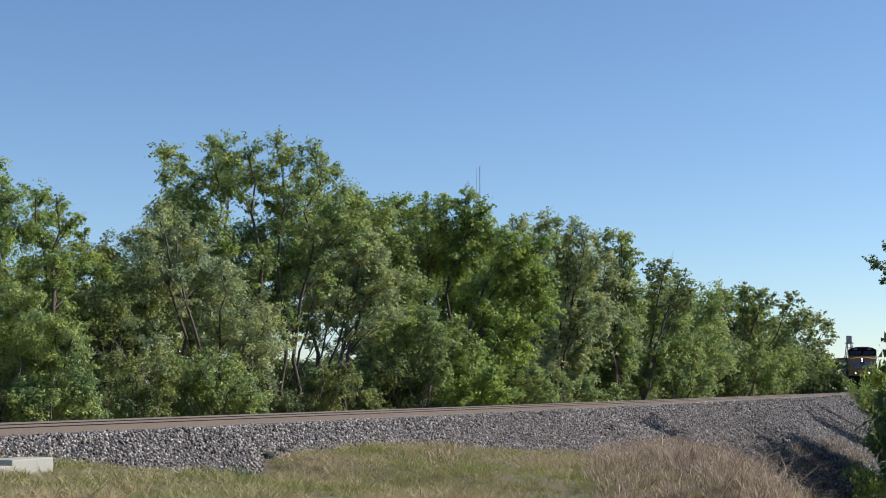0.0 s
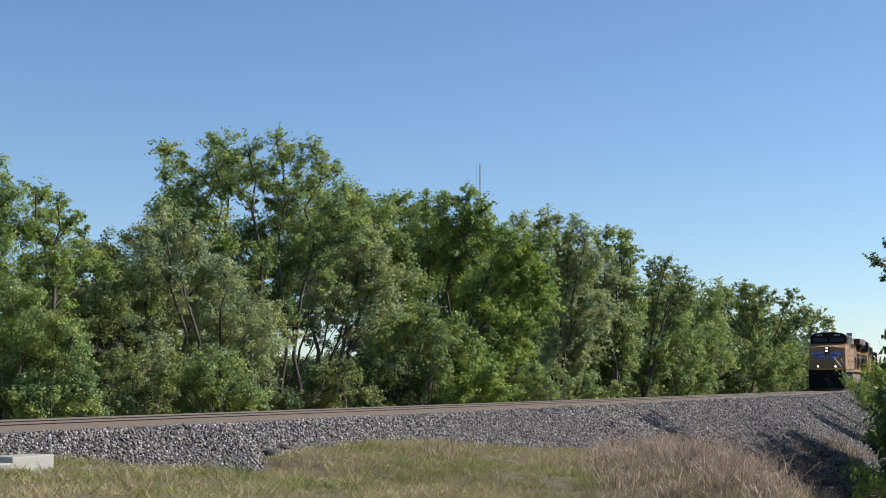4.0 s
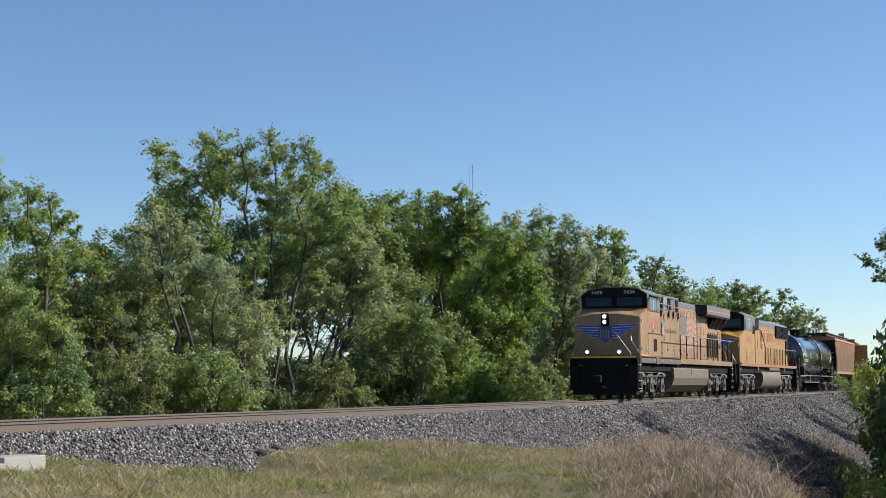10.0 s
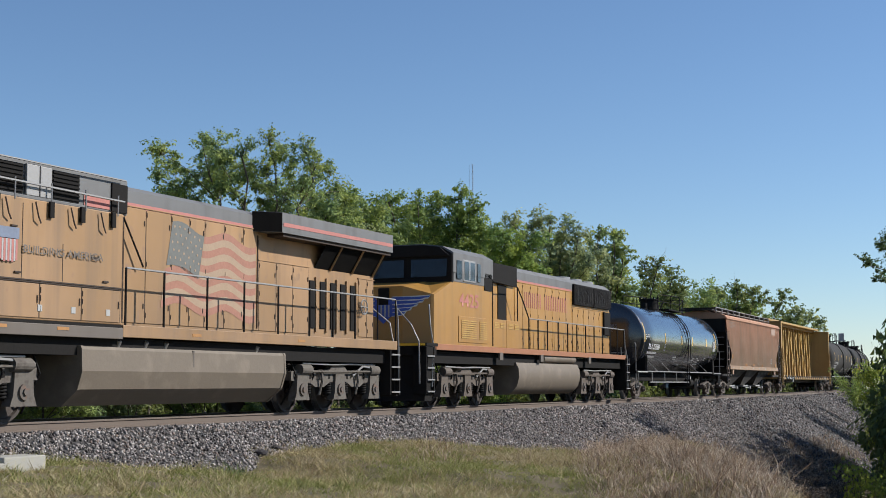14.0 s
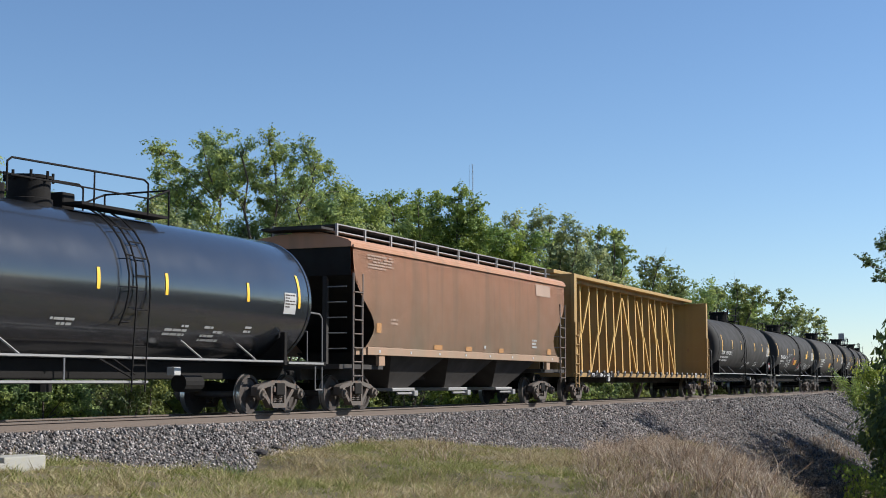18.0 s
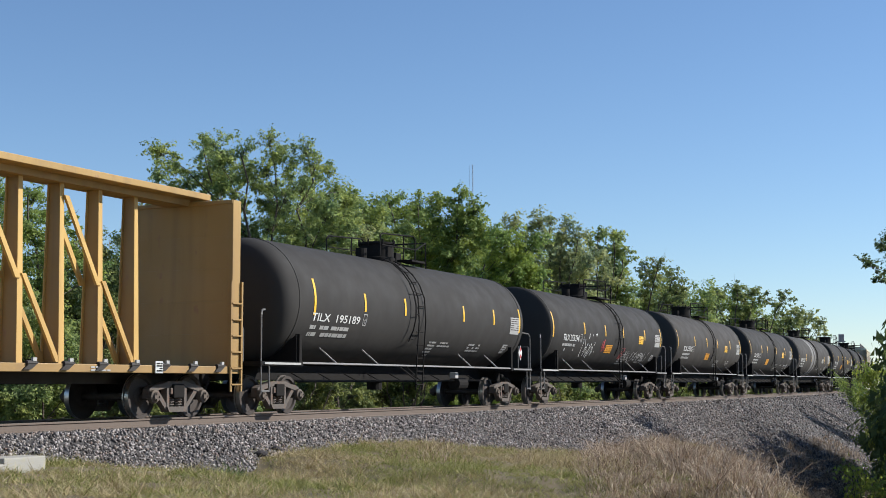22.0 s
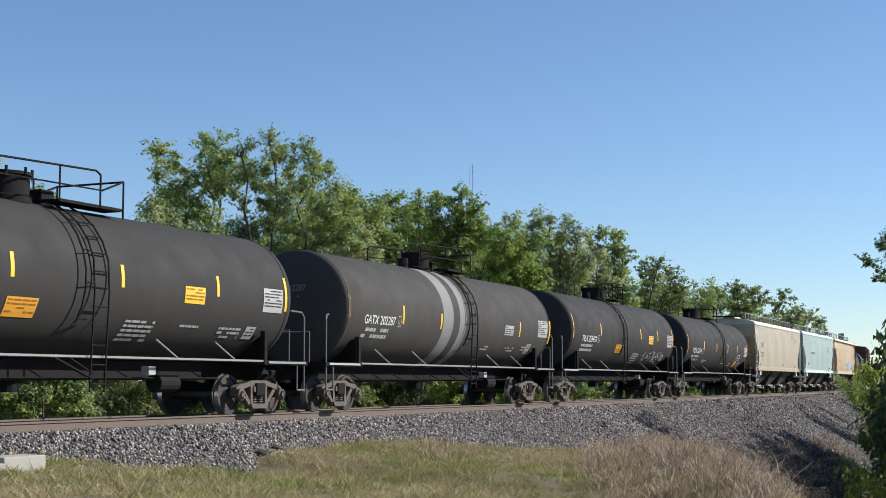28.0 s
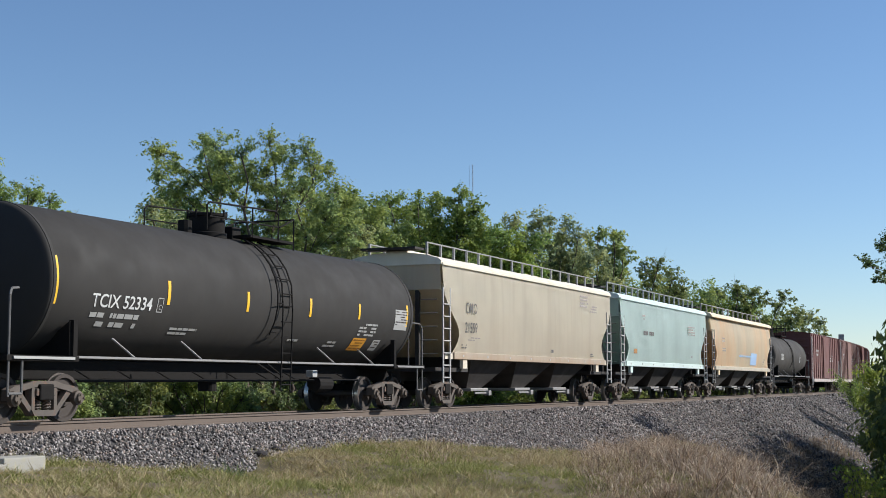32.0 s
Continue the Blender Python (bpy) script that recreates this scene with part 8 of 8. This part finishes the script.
    for a, b in zip(cut, cut[1:]):
        canton.faces.new([canton.verts.new((x0 + c + slant(z), H - 0.026, z + wave(x0 + c))) for c, z in ((a, z1 - 0.96), (b, z1 - 0.96), (b, z1), (a, z1))])
    for i in range(6):
        for j in range(5):
            x, z = x0 + 0.1 + 0.19 * i + (0.09 if j % 2 else 0), z1 - 0.12 - 0.17 * j
            rod(stars, (x + slant(z), H - 0.03, z + wave(x)), (x + slant(z), H - 0.027, z + wave(x)), 0.032, 5)
    fl_red = material("sun_bleached_red", (0.33, 0.155, 0.105), 0.75, vary=0.35, size=3)
    fl_pale = material("sun_bleached_white", (0.35, 0.25, 0.165), 0.75, vary=0.25, size=3)
    fl_blue = material("sun_bleached_blue", (0.14, 0.142, 0.13), 0.75, vary=0.35, size=4)
    for bm, m, nm in ((reds, fl_red, "flag_red_stripes"), (pale, fl_pale, "flag_pale_stripes"), (canton, fl_blue, "flag_canton")):
        part(nm, bm, m, ob, "sun-bleached flag painted on the hood")
    each("flag_star", stars, fl_pale, ob)
    # drip rails, hinges and dark seams on the cab side
    for a, b, z in ((2.57, 4.82, 2.9), (4.95, 8.55, 2.56)):
        part("drip_rail", box(B(), a, b, Y - 0.04, Y - 0.002, z, z + 0.025), GRIME, ob)
    for x, z0, z1 in ((4.81, 1.9, 4.0), (5.62, 2.6, 3.95), (6.75, 2.6, 3.3), (2.6, 1.9, 2.9), (8.57, 1.9, 4.0)):
        part("panel_seam", box(B(), x - 0.007, x + 0.007, Y - 0.006, Y - 0.001, z0, z1), GRIME, ob)
    for x, z in ((5.3, 3.5), (5.42, 2.68), (7.6, 3.1), (3.35, 3.0), (7.95, 2.66)):
        part("door_handle", box(B(), x, x + 0.16, Y - 0.03, Y - 0.001, z, z + 0.03), GRIME, ob)
    for x in (5.1, 5.9, 6.9, 7.8):
        part("loose_cable", pipe(B(), [(x, Y - 0.05, 4.0), (x + 0.06, Y - 0.08, 3.72), (x + 0.16, Y - 0.05, 3.62)], 0.015, 5), GRIME, ob)
    for x, z0, z1 in ((8.98, 2.0, 4.5), (9.22, 2.0, 4.4), (14.42, 2.0, 4.2)):
        part("conduit", rod(B(), (x, H - 0.03, z0), (x, H - 0.03, z1), 0.018, 5), GRIME, ob)
    # radiator wings
    for sgn in (-1, 1):
        bm = B()
        o = [(14.2, 1.0), (14.75, 1.5), (20.72, 1.5), (20.72, 1.0)]
        lo = [bm.verts.new((x, sgn * y, 4.28)) for x, y in o]
        hi = [bm.verts.new((x, sgn * y, 4.76)) for x, y in o]
        bm.faces.new(lo)
        bm.faces.new(hi)
        for i in range(4):
            bm.faces.new((lo[i], lo[(i + 1) % 4], hi[(i + 1) % 4], hi[i]))
        bmesh.ops.recalc_face_normals(bm, faces=bm.faces[:])
        part("radiator_wing", bm, LOCO_ROOF, ob)
        a, b = sorted((sgn * 1.503, sgn * 1.508))
        part("red_stripe", box(B(), 14.8, 20.7, a, b, 4.43, 4.52), FADED_RED, ob)
        bm = B()
        bm.faces.new([bm.verts.new(c) for c in ((14.193, sgn * 1.006, 4.29), (14.743, sgn * 1.506, 4.29), (14.743, sgn * 1.506, 4.75), (14.193, sgn * 1.006, 4.75))])
        bmesh.ops.solidify(bm, geom=bm.faces[:], thickness=0.004)
        part("black_panel", bm, BLACK, ob, "black front of the radiator wing")
        part("wing_ledge", box(B(), 14.9, 20.7, min(sgn * 1.0, sgn * 1.44), max(sgn * 1.0, sgn * 1.44), 4.2, 4.278), GRIME, ob)
        bm = B()
        v = [bm.verts.new(c) for c in ((17.2, sgn * 1.0, 3.62), (20.6, sgn * 1.0, 3.62), (20.6, sgn * 1.4, 4.28), (17.2, sgn * 1.4, 4.28))]
        bm.faces.new(v)
        bmesh.ops.solidify(bm, geom=bm.faces[:], thickness=0.02)
        part("radiator_screen", bm, BLACK, ob)
        for x in (18.0, 19.2, 20.4):
            part("wing_rib", rod(B(), (x, sgn * 1.02, 3.6), (x, sgn * 1.42, 4.26), 0.03, 6), LOCO_A, ob)
    hood_doors(ob, [14.5, 15.3, 16.1, 16.9], 1.95, 3.6, H, LOCO_A)
    for x in (16.95, 17.5, 18.05, 18.6, 19.15):
        part("slot_grille", box(B(), x, x + 0.26, H - 0.03, H - 0.0, 2.1, 3.3, 0.01), BLACK, ob)
        part("slot_frame", box(B(), x + 0.28, x + 0.34, H - 0.05, H, 2.0, 3.4, 0.01), LOCO_A, ob)
    hood_doors(ob, [19.6, 20.1, 20.5], 1.95, 3.5, H, LOCO_A)
    bm = B()
    pts = [Vector((19.75 + 0.2 * math.cos(a), H - 0.12, 2.75 + 0.2 * math.sin(a))) for a in np.linspace(0, 6.283, 13)]
    pipe(bm, pts, 0.018, 5)
    pipe(bm, [(19.55, H - 0.12, 2.75), (19.95, H - 0.12, 2.75)], 0.014)
    pipe(bm, [(19.75, H - 0.12, 2.55), (19.75, H - 0.12, 2.95)], 0.014)
    rod(bm, (19.75, H, 2.75), (19.75, H - 0.12, 2.75), 0.03, 6)
    part("handbrake_wheel", bm, SILVER, ob)
    railing(ob, [8.7, 10.0, 11.6, 13.1, 14.6, 16.1, 17.3, 18.5, 19.8, 20.9], Y, 3.0, 1.86, mid=False)
    railing(ob, [8.7, 10.0, 11.6, 13.1, 14.6, 16.1, 17.3, 18.5, 19.8, 20.9], 1.5, 3.0, 1.86)
    bm = B()
    pipe(bm, [(8.62, H - 0.1, 4.7), (9.0, H - 0.12, 4.2), (9.75, H - 0.15, 3.1)], 0.02)
    part("hood_handrail", bm, BLACK, ob)
    # front handrails and hoses
    bm = B()
    for sgn in (-1, 1):
        part("end_handrail", pipe(B(), [(0.8, sgn * 0.42, 3.05), (0.72, sgn * 0.55, 2.85), (0.72, sgn * 1.2, 2.0), (0.75, sgn * 1.22, 1.5), (0.72, sgn * 0.95, 1.45)], 0.022), SILVER, ob)
        part("end_handrail", pipe(B(), [(1.15, sgn * 1.1, 2.9), (0.95, sgn * 1.2, 2.5), (1.1, sgn * 1.52, 1.95), (1.15, sgn * 1.52, 0.6)], 0.022), SILVER, ob)
    bm.free()
    bm = B()
    for y in (-0.75, -0.6, 0.55, 0.75):
        part("air_hose", pipe(B(), [(0.6, y, 1.55), (0.38, y, 1.3), (0.3, y, 0.75)], 0.03), BLACK, ob)
    bm.free()
    part("front_door", box(B(), 0.97, 1.03, -0.3, 0.3, 1.9, 3.15, 0.015), LOCO_A, ob)
    end_steps(ob, 1.25, 1)
    end_steps(ob, n - 0.75, 1)
    bm = B()
    for sgn in (-1, 1):
        part("end_handrail", pipe(B(), [(n - 0.95, sgn * 1.5, 3.0), (n - 0.8, sgn * 1.5, 2.4), (n - 0.72, sgn * 1.5, 0.6)], 0.022), SILVER, ob)
        part("end_handrail", pipe(B(), [(n - 0.9, sgn * 0.6, 2.9), (n - 0.3, sgn * 1.0, 2.4), (n - 0.28, sgn * 1.3, 0.9)], 0.022), SILVER, ob)
    bm.free()
    part("plough", box(B(), n - 0.8, n - 0.6, -1.4, 1.4, 0.35, 1.5, 0.02), BLACK, ob)
    # fuel tank and trucks
    o = [(-1.42, 1.42), (-1.45, 1.36), (-1.47, 0.95), (-1.36, 0.6), (-0.98, 0.28), (0.98, 0.28), (1.36, 0.6), (1.47, 0.95), (1.45, 1.36), (1.42, 1.42)]
    part("fuel_tank", section(B(), o, 7.45, 15.0), TANK_GREY, ob)
    for x in (7.42, 14.96):
        part("tank_end", section(B(), [(y * 1.008, z + (0.01 if z > 1 else -0.01)) for y, z in o], x, x + 0.07), TANK_GREY, ob)
    part("tank_seam", box(B(), 11.15, 11.2, -1.465, -1.44, 0.95, 1.4), SILL_GREY, ob)
    bm = B()
    for x in (8.7, 9.6, 10.3, 13.9):
        rod(bm, (x, -1.3, 1.42), (x, -1.38, 1.56), 0.05, 8)
    each("filler_cap", bm, SILVER, ob)
    loco_bogie(ob, (2.15, 4.1, 6.05), mat=TRUCK_DUST)
    loco_bogie(ob, (16.2, 18.15, 20.1), mat=TRUCK_DUST)
    for x, z, r in ((4.4, 5.0, 0.12), (3.6, 5.0, 0.08)):
        part("antenna", rod(B(), (x, 0, z - 0.05), (x, 0, z + 0.06), r, 12), LOCO_ROOF, ob)
    part("exhaust_stack", box(B(), 11.2, 12.2, -0.3, 0.3, 4.76, 4.88, 0.03), BLACK, ob)
    part("horn", rod(B(), (9.4, -0.5, 4.8), (9.4, -0.5, 4.95), 0.12, 10), SILVER, ob)
    return ob


def locomotive_second(s0, s1):
    ob, n = vehicle("locomotive", "second diesel locomotive, bright yellow with grey roof and black radiators", "locomotive", s0, s1)
    Y = -1.45
    front_gear(ob, 1.1, LOCO_B)
    coupler(ob, 0.0, 1)
    coupler(ob, n, -1)
    part("frame", box(B(), 1.6, n - 1.2, -1.3, 1.3, 1.3, 1.65), BLACK, ob)
    part("deck", box(B(), 1.6, n - 1.15, -1.46, 1.46, 1.76, 1.84), BLACK, ob)
    for sgn in (-1, 1):
        a, b = sorted((sgn * 1.44, sgn * 1.5))
        part("side_sill", box(B(), 1.7, n - 1.15, a, b, 1.68, 1.86, 0.01), weathered("rusty_orange_sill", (0.45, 0.18, 0.08), (0.34, 0.18, 0.1), 1.5, 2.0, 0.7), ob)
    part("nose", nose_mesh(B(), 1.75, 1.4, 3.2, 1.84, 3.3, 3.55, 3.8, 1.45, 0.6), LOCO_B, ob)
    fx = lambda y: 1.38 if y < 0.6 else 1.38 + (y - 0.6) * 0.4
    feathers(ob, fx, 0.95, 2.95)
    part("headlight_box", box(B(), 1.34, 1.42, -0.17, 0.17, 3.0, 3.5, 0.02), BLACK, ob)
    o = [(-1.45, 1.84), (-1.45, 4.62), (-1.1, 4.82), (-0.5, 4.9), (0.5, 4.9), (1.1, 4.82), (1.45, 4.62), (1.45, 1.84)]
    part("cab", section(B(), o, 3.2, 6.45), LOCO_B, ob)
    part("cab_roof", section(B(), [(-1.48, 4.05), (-1.48, 4.66), (-1.12, 4.86), (-0.5, 4.94), (0.5, 4.94), (1.12, 4.86), (1.48, 4.66), (1.48, 4.05), (1.45, 4.05), (1.45, 4.62), (1.1, 4.82), (-1.1, 4.82), (-1.45, 4.62), (-1.45, 4.05)], 3.15, 6.47), LOCO_ROOF, ob)
    bm = B()
    section(bm, [(-1.456, 3.74), (-1.456, 4.62), (-1.1, 4.825), (-0.5, 4.905), (0.5, 4.905), (1.1, 4.825), (1.456, 4.62), (1.456, 3.74)], 3.08, 3.204)
    part("windscreen_panel", bm, BLACK, ob)
    for y0, y1 in ((-1.3, -0.12), (0.12, 1.3)):
        bm = B()
        v = [bm.verts.new(c) for c in ((3.03, y0, 3.92), (3.03, y1, 3.92), (3.07, y1, 4.46), (3.07, y0, 4.46))]
        bm.faces.new(v)
        bmesh.ops.solidify(bm, geom=bm.faces[:], thickness=0.02)
        part("windscreen", bm, DARK_GLASS, ob)
    part("brow", section(B(), [(-1.4, 4.55), (-1.1, 4.8), (-0.5, 4.88), (0.5, 4.88), (1.1, 4.8), (1.4, 4.55)], 3.0, 3.2), BLACK, ob)
    part("cab_panel", box(B(), 3.21, 6.44, Y - 0.012, Y + 0.01, 3.78, 4.6), LOCO_ROOF, ob)
    part("window_frame", box(B(), 3.95, 4.95, Y - 0.035, Y + 0.01, 3.82, 4.5, 0.015), SILVER, ob)
    for a, b in ((3.4, 3.8), (4.03, 4.87), (5.1, 5.35)):
        part("window_pane", box(B(), a, b, Y - 0.045, Y - 0.034, 3.88, 4.44), SIDE_GLASS if a > 4 else DARK_GLASS, ob)
    part("window_mullion", box(B(), 4.4, 4.45, Y - 0.055, Y - 0.04, 3.88, 4.44), WHITE, ob)
    part("cab_vent", box(B(), 5.75, 6.4, Y - 0.03, Y + 0.01, 3.65, 4.2, 0.01), BLACK, ob)
    lettered(ob, "4425", 3.65, 3.04, 0.42, lambda z: Y - 0.012, FADED_RED, 1.6, name="road_number")
    part("lower_door", box(B(), 3.6, 6.0, Y - 0.02, Y, 1.95, 2.75, 0.01), LOCO_B, ob)
    for a, b in ((3.8, 5.05), (5.3, 5.9)):
        bm = B()
        for k in range(9):
            z = 2.08 + 0.065 * k
            box(bm, a, b, Y - 0.04, Y - 0.02, z, z + 0.03)
        each("louvre", bm, BEAM_PALE, ob)
    # hood, cabinets and the dark intakes
    H = -1.0
    part("hood", box(B(), 6.45, 21.1, -1.0, 1.0, 1.84, 4.5, 0.03), LOCO_B, ob)
    part("hood_top", section(B(), [(-1.012, 4.25), (-1.012, 4.55), (-0.8, 4.72), (0.8, 4.72), (1.012, 4.55), (1.012, 4.25)], 6.45, 21.12), LOCO_ROOF, ob)
    for sgn in (-1, 1):
        a, b = sorted((sgn * 1.013, sgn * 1.02))
        part("red_stripe", box(B(), 9.9, 16.0, a, b, 4.2, 4.28), FADED_RED, ob)
        part("dynamic_brake_intake", box(B(), 7.3, 9.7, min(sgn * 1.0, sgn * 1.12), max(sgn * 1.0, sgn * 1.12), 4.02, 4.68, 0.02), BLACK, ob)
        a, b = sorted((sgn * 1.0, sgn * 1.42))
        part("battery_cabinet", box(B(), 6.5, 7.85, a, b, 1.86, 2.78, 0.015), LOCO_B, ob)
        part("battery_cabinet", box(B(), 7.87, 9.2, a, b, 1.86, 2.78, 0.015), LOCO_B, ob)
    part("intake_door", box(B(), 8.1, 8.9, H - 0.03, H, 2.82, 4.0, 0.01), BLACK, ob)
    for x in (6.7, 7.25, 8.05, 8.6):
        bm = B()
        for k in range(4):
            box(bm, x, x + 0.4, -1.435, -1.42, 2.5 + 0.05 * k, 2.525 + 0.05 * k)
        each("louvre", bm, BEAM_PALE, ob)
    hood_doors(ob, [9.7, 10.5, 11.3, 12.1, 12.9, 13.7, 14.5, 15.3, 16.0], 1.92, 4.18, H, LOCO_B)
    hood_doors(ob, [16.1, 16.8, 17.5, 18.2, 18.9, 19.6, 20.2, 21.0], 1.92, 3.6, H, LOCO_B)
    # the builder's name is left as plain red bars
    bm = B()
    x = 10.7
    for k in range(12):
        if k == 5:
            x += 0.3
        w = 0.07 if k in (2, 10) else 0.28
        box(bm, x, x + 0.07, H - 0.03, H - 0.022, 3.36, 3.9)
        if w > 0.1:
            box(bm, x + 0.2, x + 0.27, H - 0.03, H - 0.022, 3.36, 3.9)
        x += w + 0.13
    each("lettering_bar", bm, FADED_RED, ob, label="faded red bar of lettering")
    for sgn in (-1, 1):
        a, b = sorted((sgn * 1.0, sgn * 1.1))
        for x0, x1 in ((16.15, 18.55), (18.65, 21.0)):
            part("radiator_grille", box(B(), x0, x1, a, b, 3.72, 4.52, 0.015), BLACK, ob)
            bm = B()
            for k in range(26):
                x = x0 + 0.06 + k * (x1 - x0 - 0.12) / 25
                a2, b2 = sorted((sgn * 1.1, sgn * 1.125))
                box(bm, x - 0.012, x + 0.012, a2, b2, 3.76, 4.48)
            each("grille_bar", bm, GONDOLA_DARK, ob)
        part("intake_grille", box(B(), 20.1, 20.95, a, b, 2.65, 3.6, 0.015), BLACK, ob)
    for x in (16.8, 18.3, 19.8):
        bm = B()
        rod(bm, (x, 0, 4.7), (x, 0, 4.84), 0.68, 24)
        part("radiator_fan", bm, GREY, ob)
    part("exhaust_stack", box(B(), 12.8, 13.4, -0.4, 0.4, 4.72, 4.85, 0.02), BLACK, ob)
    railing(ob, [9.95, 10.9, 11.9, 13.1, 14.2, 15.3, 16.4, 17.5, 18.6, 19.7, 20.7, 21.7], Y, 2.92, 1.84, mid=False)
    railing(ob, [9.95, 11.9, 14.2, 16.4, 18.6, 20.7, 21.7], 1.45, 2.92, 1.84)
    bm = B()
    pipe(bm, [(6.5, Y, 1.9), (6.5, Y, 4.0), (9.1, Y + 0.1, 3.95), (9.4, Y + 0.05, 3.6), (9.95, Y, 2.92)], 0.022)
    pipe(bm, [(9.1, Y + 0.1, 3.95), (9.1, Y + 0.1, 2.8)], 0.022)
    part("cab_handrail", bm, BLACK, ob)
    bm = B()
    for sgn in (-1, 1):
        part("end_handrail", pipe(B(), [(1.1, sgn * 0.45, 3.0), (0.9, sgn * 1.1, 2.4), (0.9, sgn * 1.35, 1.9), (0.95, sgn * 1.35, 0.7)], 0.022), SILVER, ob)
        part("end_handrail", pipe(B(), [(1.5, sgn * 1.4, 3.0), (1.45, sgn * 1.46, 2.4), (1.6, sgn * 1.48, 1.9), (1.55, sgn * 1.48, 0.6)], 0.022), SILVER, ob)
        part("end_handrail", pipe(B(), [(n - 1.2, sgn * 1.45, 2.92), (n - 1.15, sgn * 1.45, 2.3), (n - 0.75, sgn * 1.45, 1.7), (n - 0.75, sgn * 1.45, 0.5)], 0.024), SILVER, ob)
        part("end_handrail", pipe(B(), [(n - 1.2, sgn * 1.3, 2.2), (n - 1.1, sgn * 1.3, 1.7), (n - 1.1, sgn * 1.3, 0.6)], 0.022), SILVER, ob)
    bm.free()
    end_steps(ob, 1.6, 1)
    end_steps(ob, n - 0.7, 1)
    part("plough", box(B(), n - 1.05, n - 0.85, -1.3, 1.3, 0.4, 1.6, 0.02), BLACK, ob)
    # rounded fuel tank with an air reservoir above it
    pts = []
    for k in range(12):
        a = -0.5 + 3.14 * k / 11 * 0.66
        pts.append((-0.85 - 0.58 * math.cos(a - 0.3), 0.85 - 0.55 * math.sin(a - 0.3)))
    left = [(-1.35, 1.4), (-1.45, 1.2), (-1.47, 0.9), (-1.38, 0.6), (-1.2, 0.4), (-0.95, 0.32)]
    out = left + [(-y, z) for y, z in left[::-1]]
    shade_smooth(part("fuel_tank", section(B(), out, 8.9, 15.6), TANK_GREY, ob), 40)
    bm = B()
    rod(bm, (11.6, -1.3, 1.58), (15.2, -1.3, 1.58), 0.15, 16)
    shade_smooth(part("air_reservoir", bm, TANK_GREY, ob))
    for x in (7.0, 11.0, 16.6):
        part("sill_bracket", box(B(), x, x + 0.3, Y - 0.06, Y, 1.45, 1.7, 0.01), SILL_GREY, ob)
    loco_bogie(ob, (3.0, 4.85, 6.7), mat=TRUCK_GREY)
    loco_bogie(ob, (16.7, 18.55, 20.4), mat=TRUCK_GREY)
    return ob


locomotive_wide(-120.1, -98.25)
locomotive_second(-98.25, -75.3)


def motions():
    for ob, s0, s1 in TRAIN:
        rows = []
        for k in range(33):
            t = float(k)
            a, b = track(s0 - rolled(t)), track(s1 - rolled(t))
            rows.append((t, pose(a.x, a.y, 0, 0, 0, math.degrees(math.atan2(b.y - a.y, b.x - a.x)))))
        walk(ob, rows)
    # the wheels roll; those at the same place in their trucks share one set of keys
    for (dx, r), wheels in WHEELSETS.items():
        turns = [(k / 30, Matrix.Translation((dx, 0, r)) @ Matrix.Rotation(-(rolled(k / 30) - rolled(0)) / r, 4, "Y")) for k in range(961)]
        walk(wheels[0], turns)
        keys = wheels[0].animation_data
        for w in wheels[1:]:
            w.rotation_mode = "QUATERNION"
            w.animation_data_create()
            w.animation_data.action = keys.action
            w.animation_data.action_slot = keys.action_slot


motions()
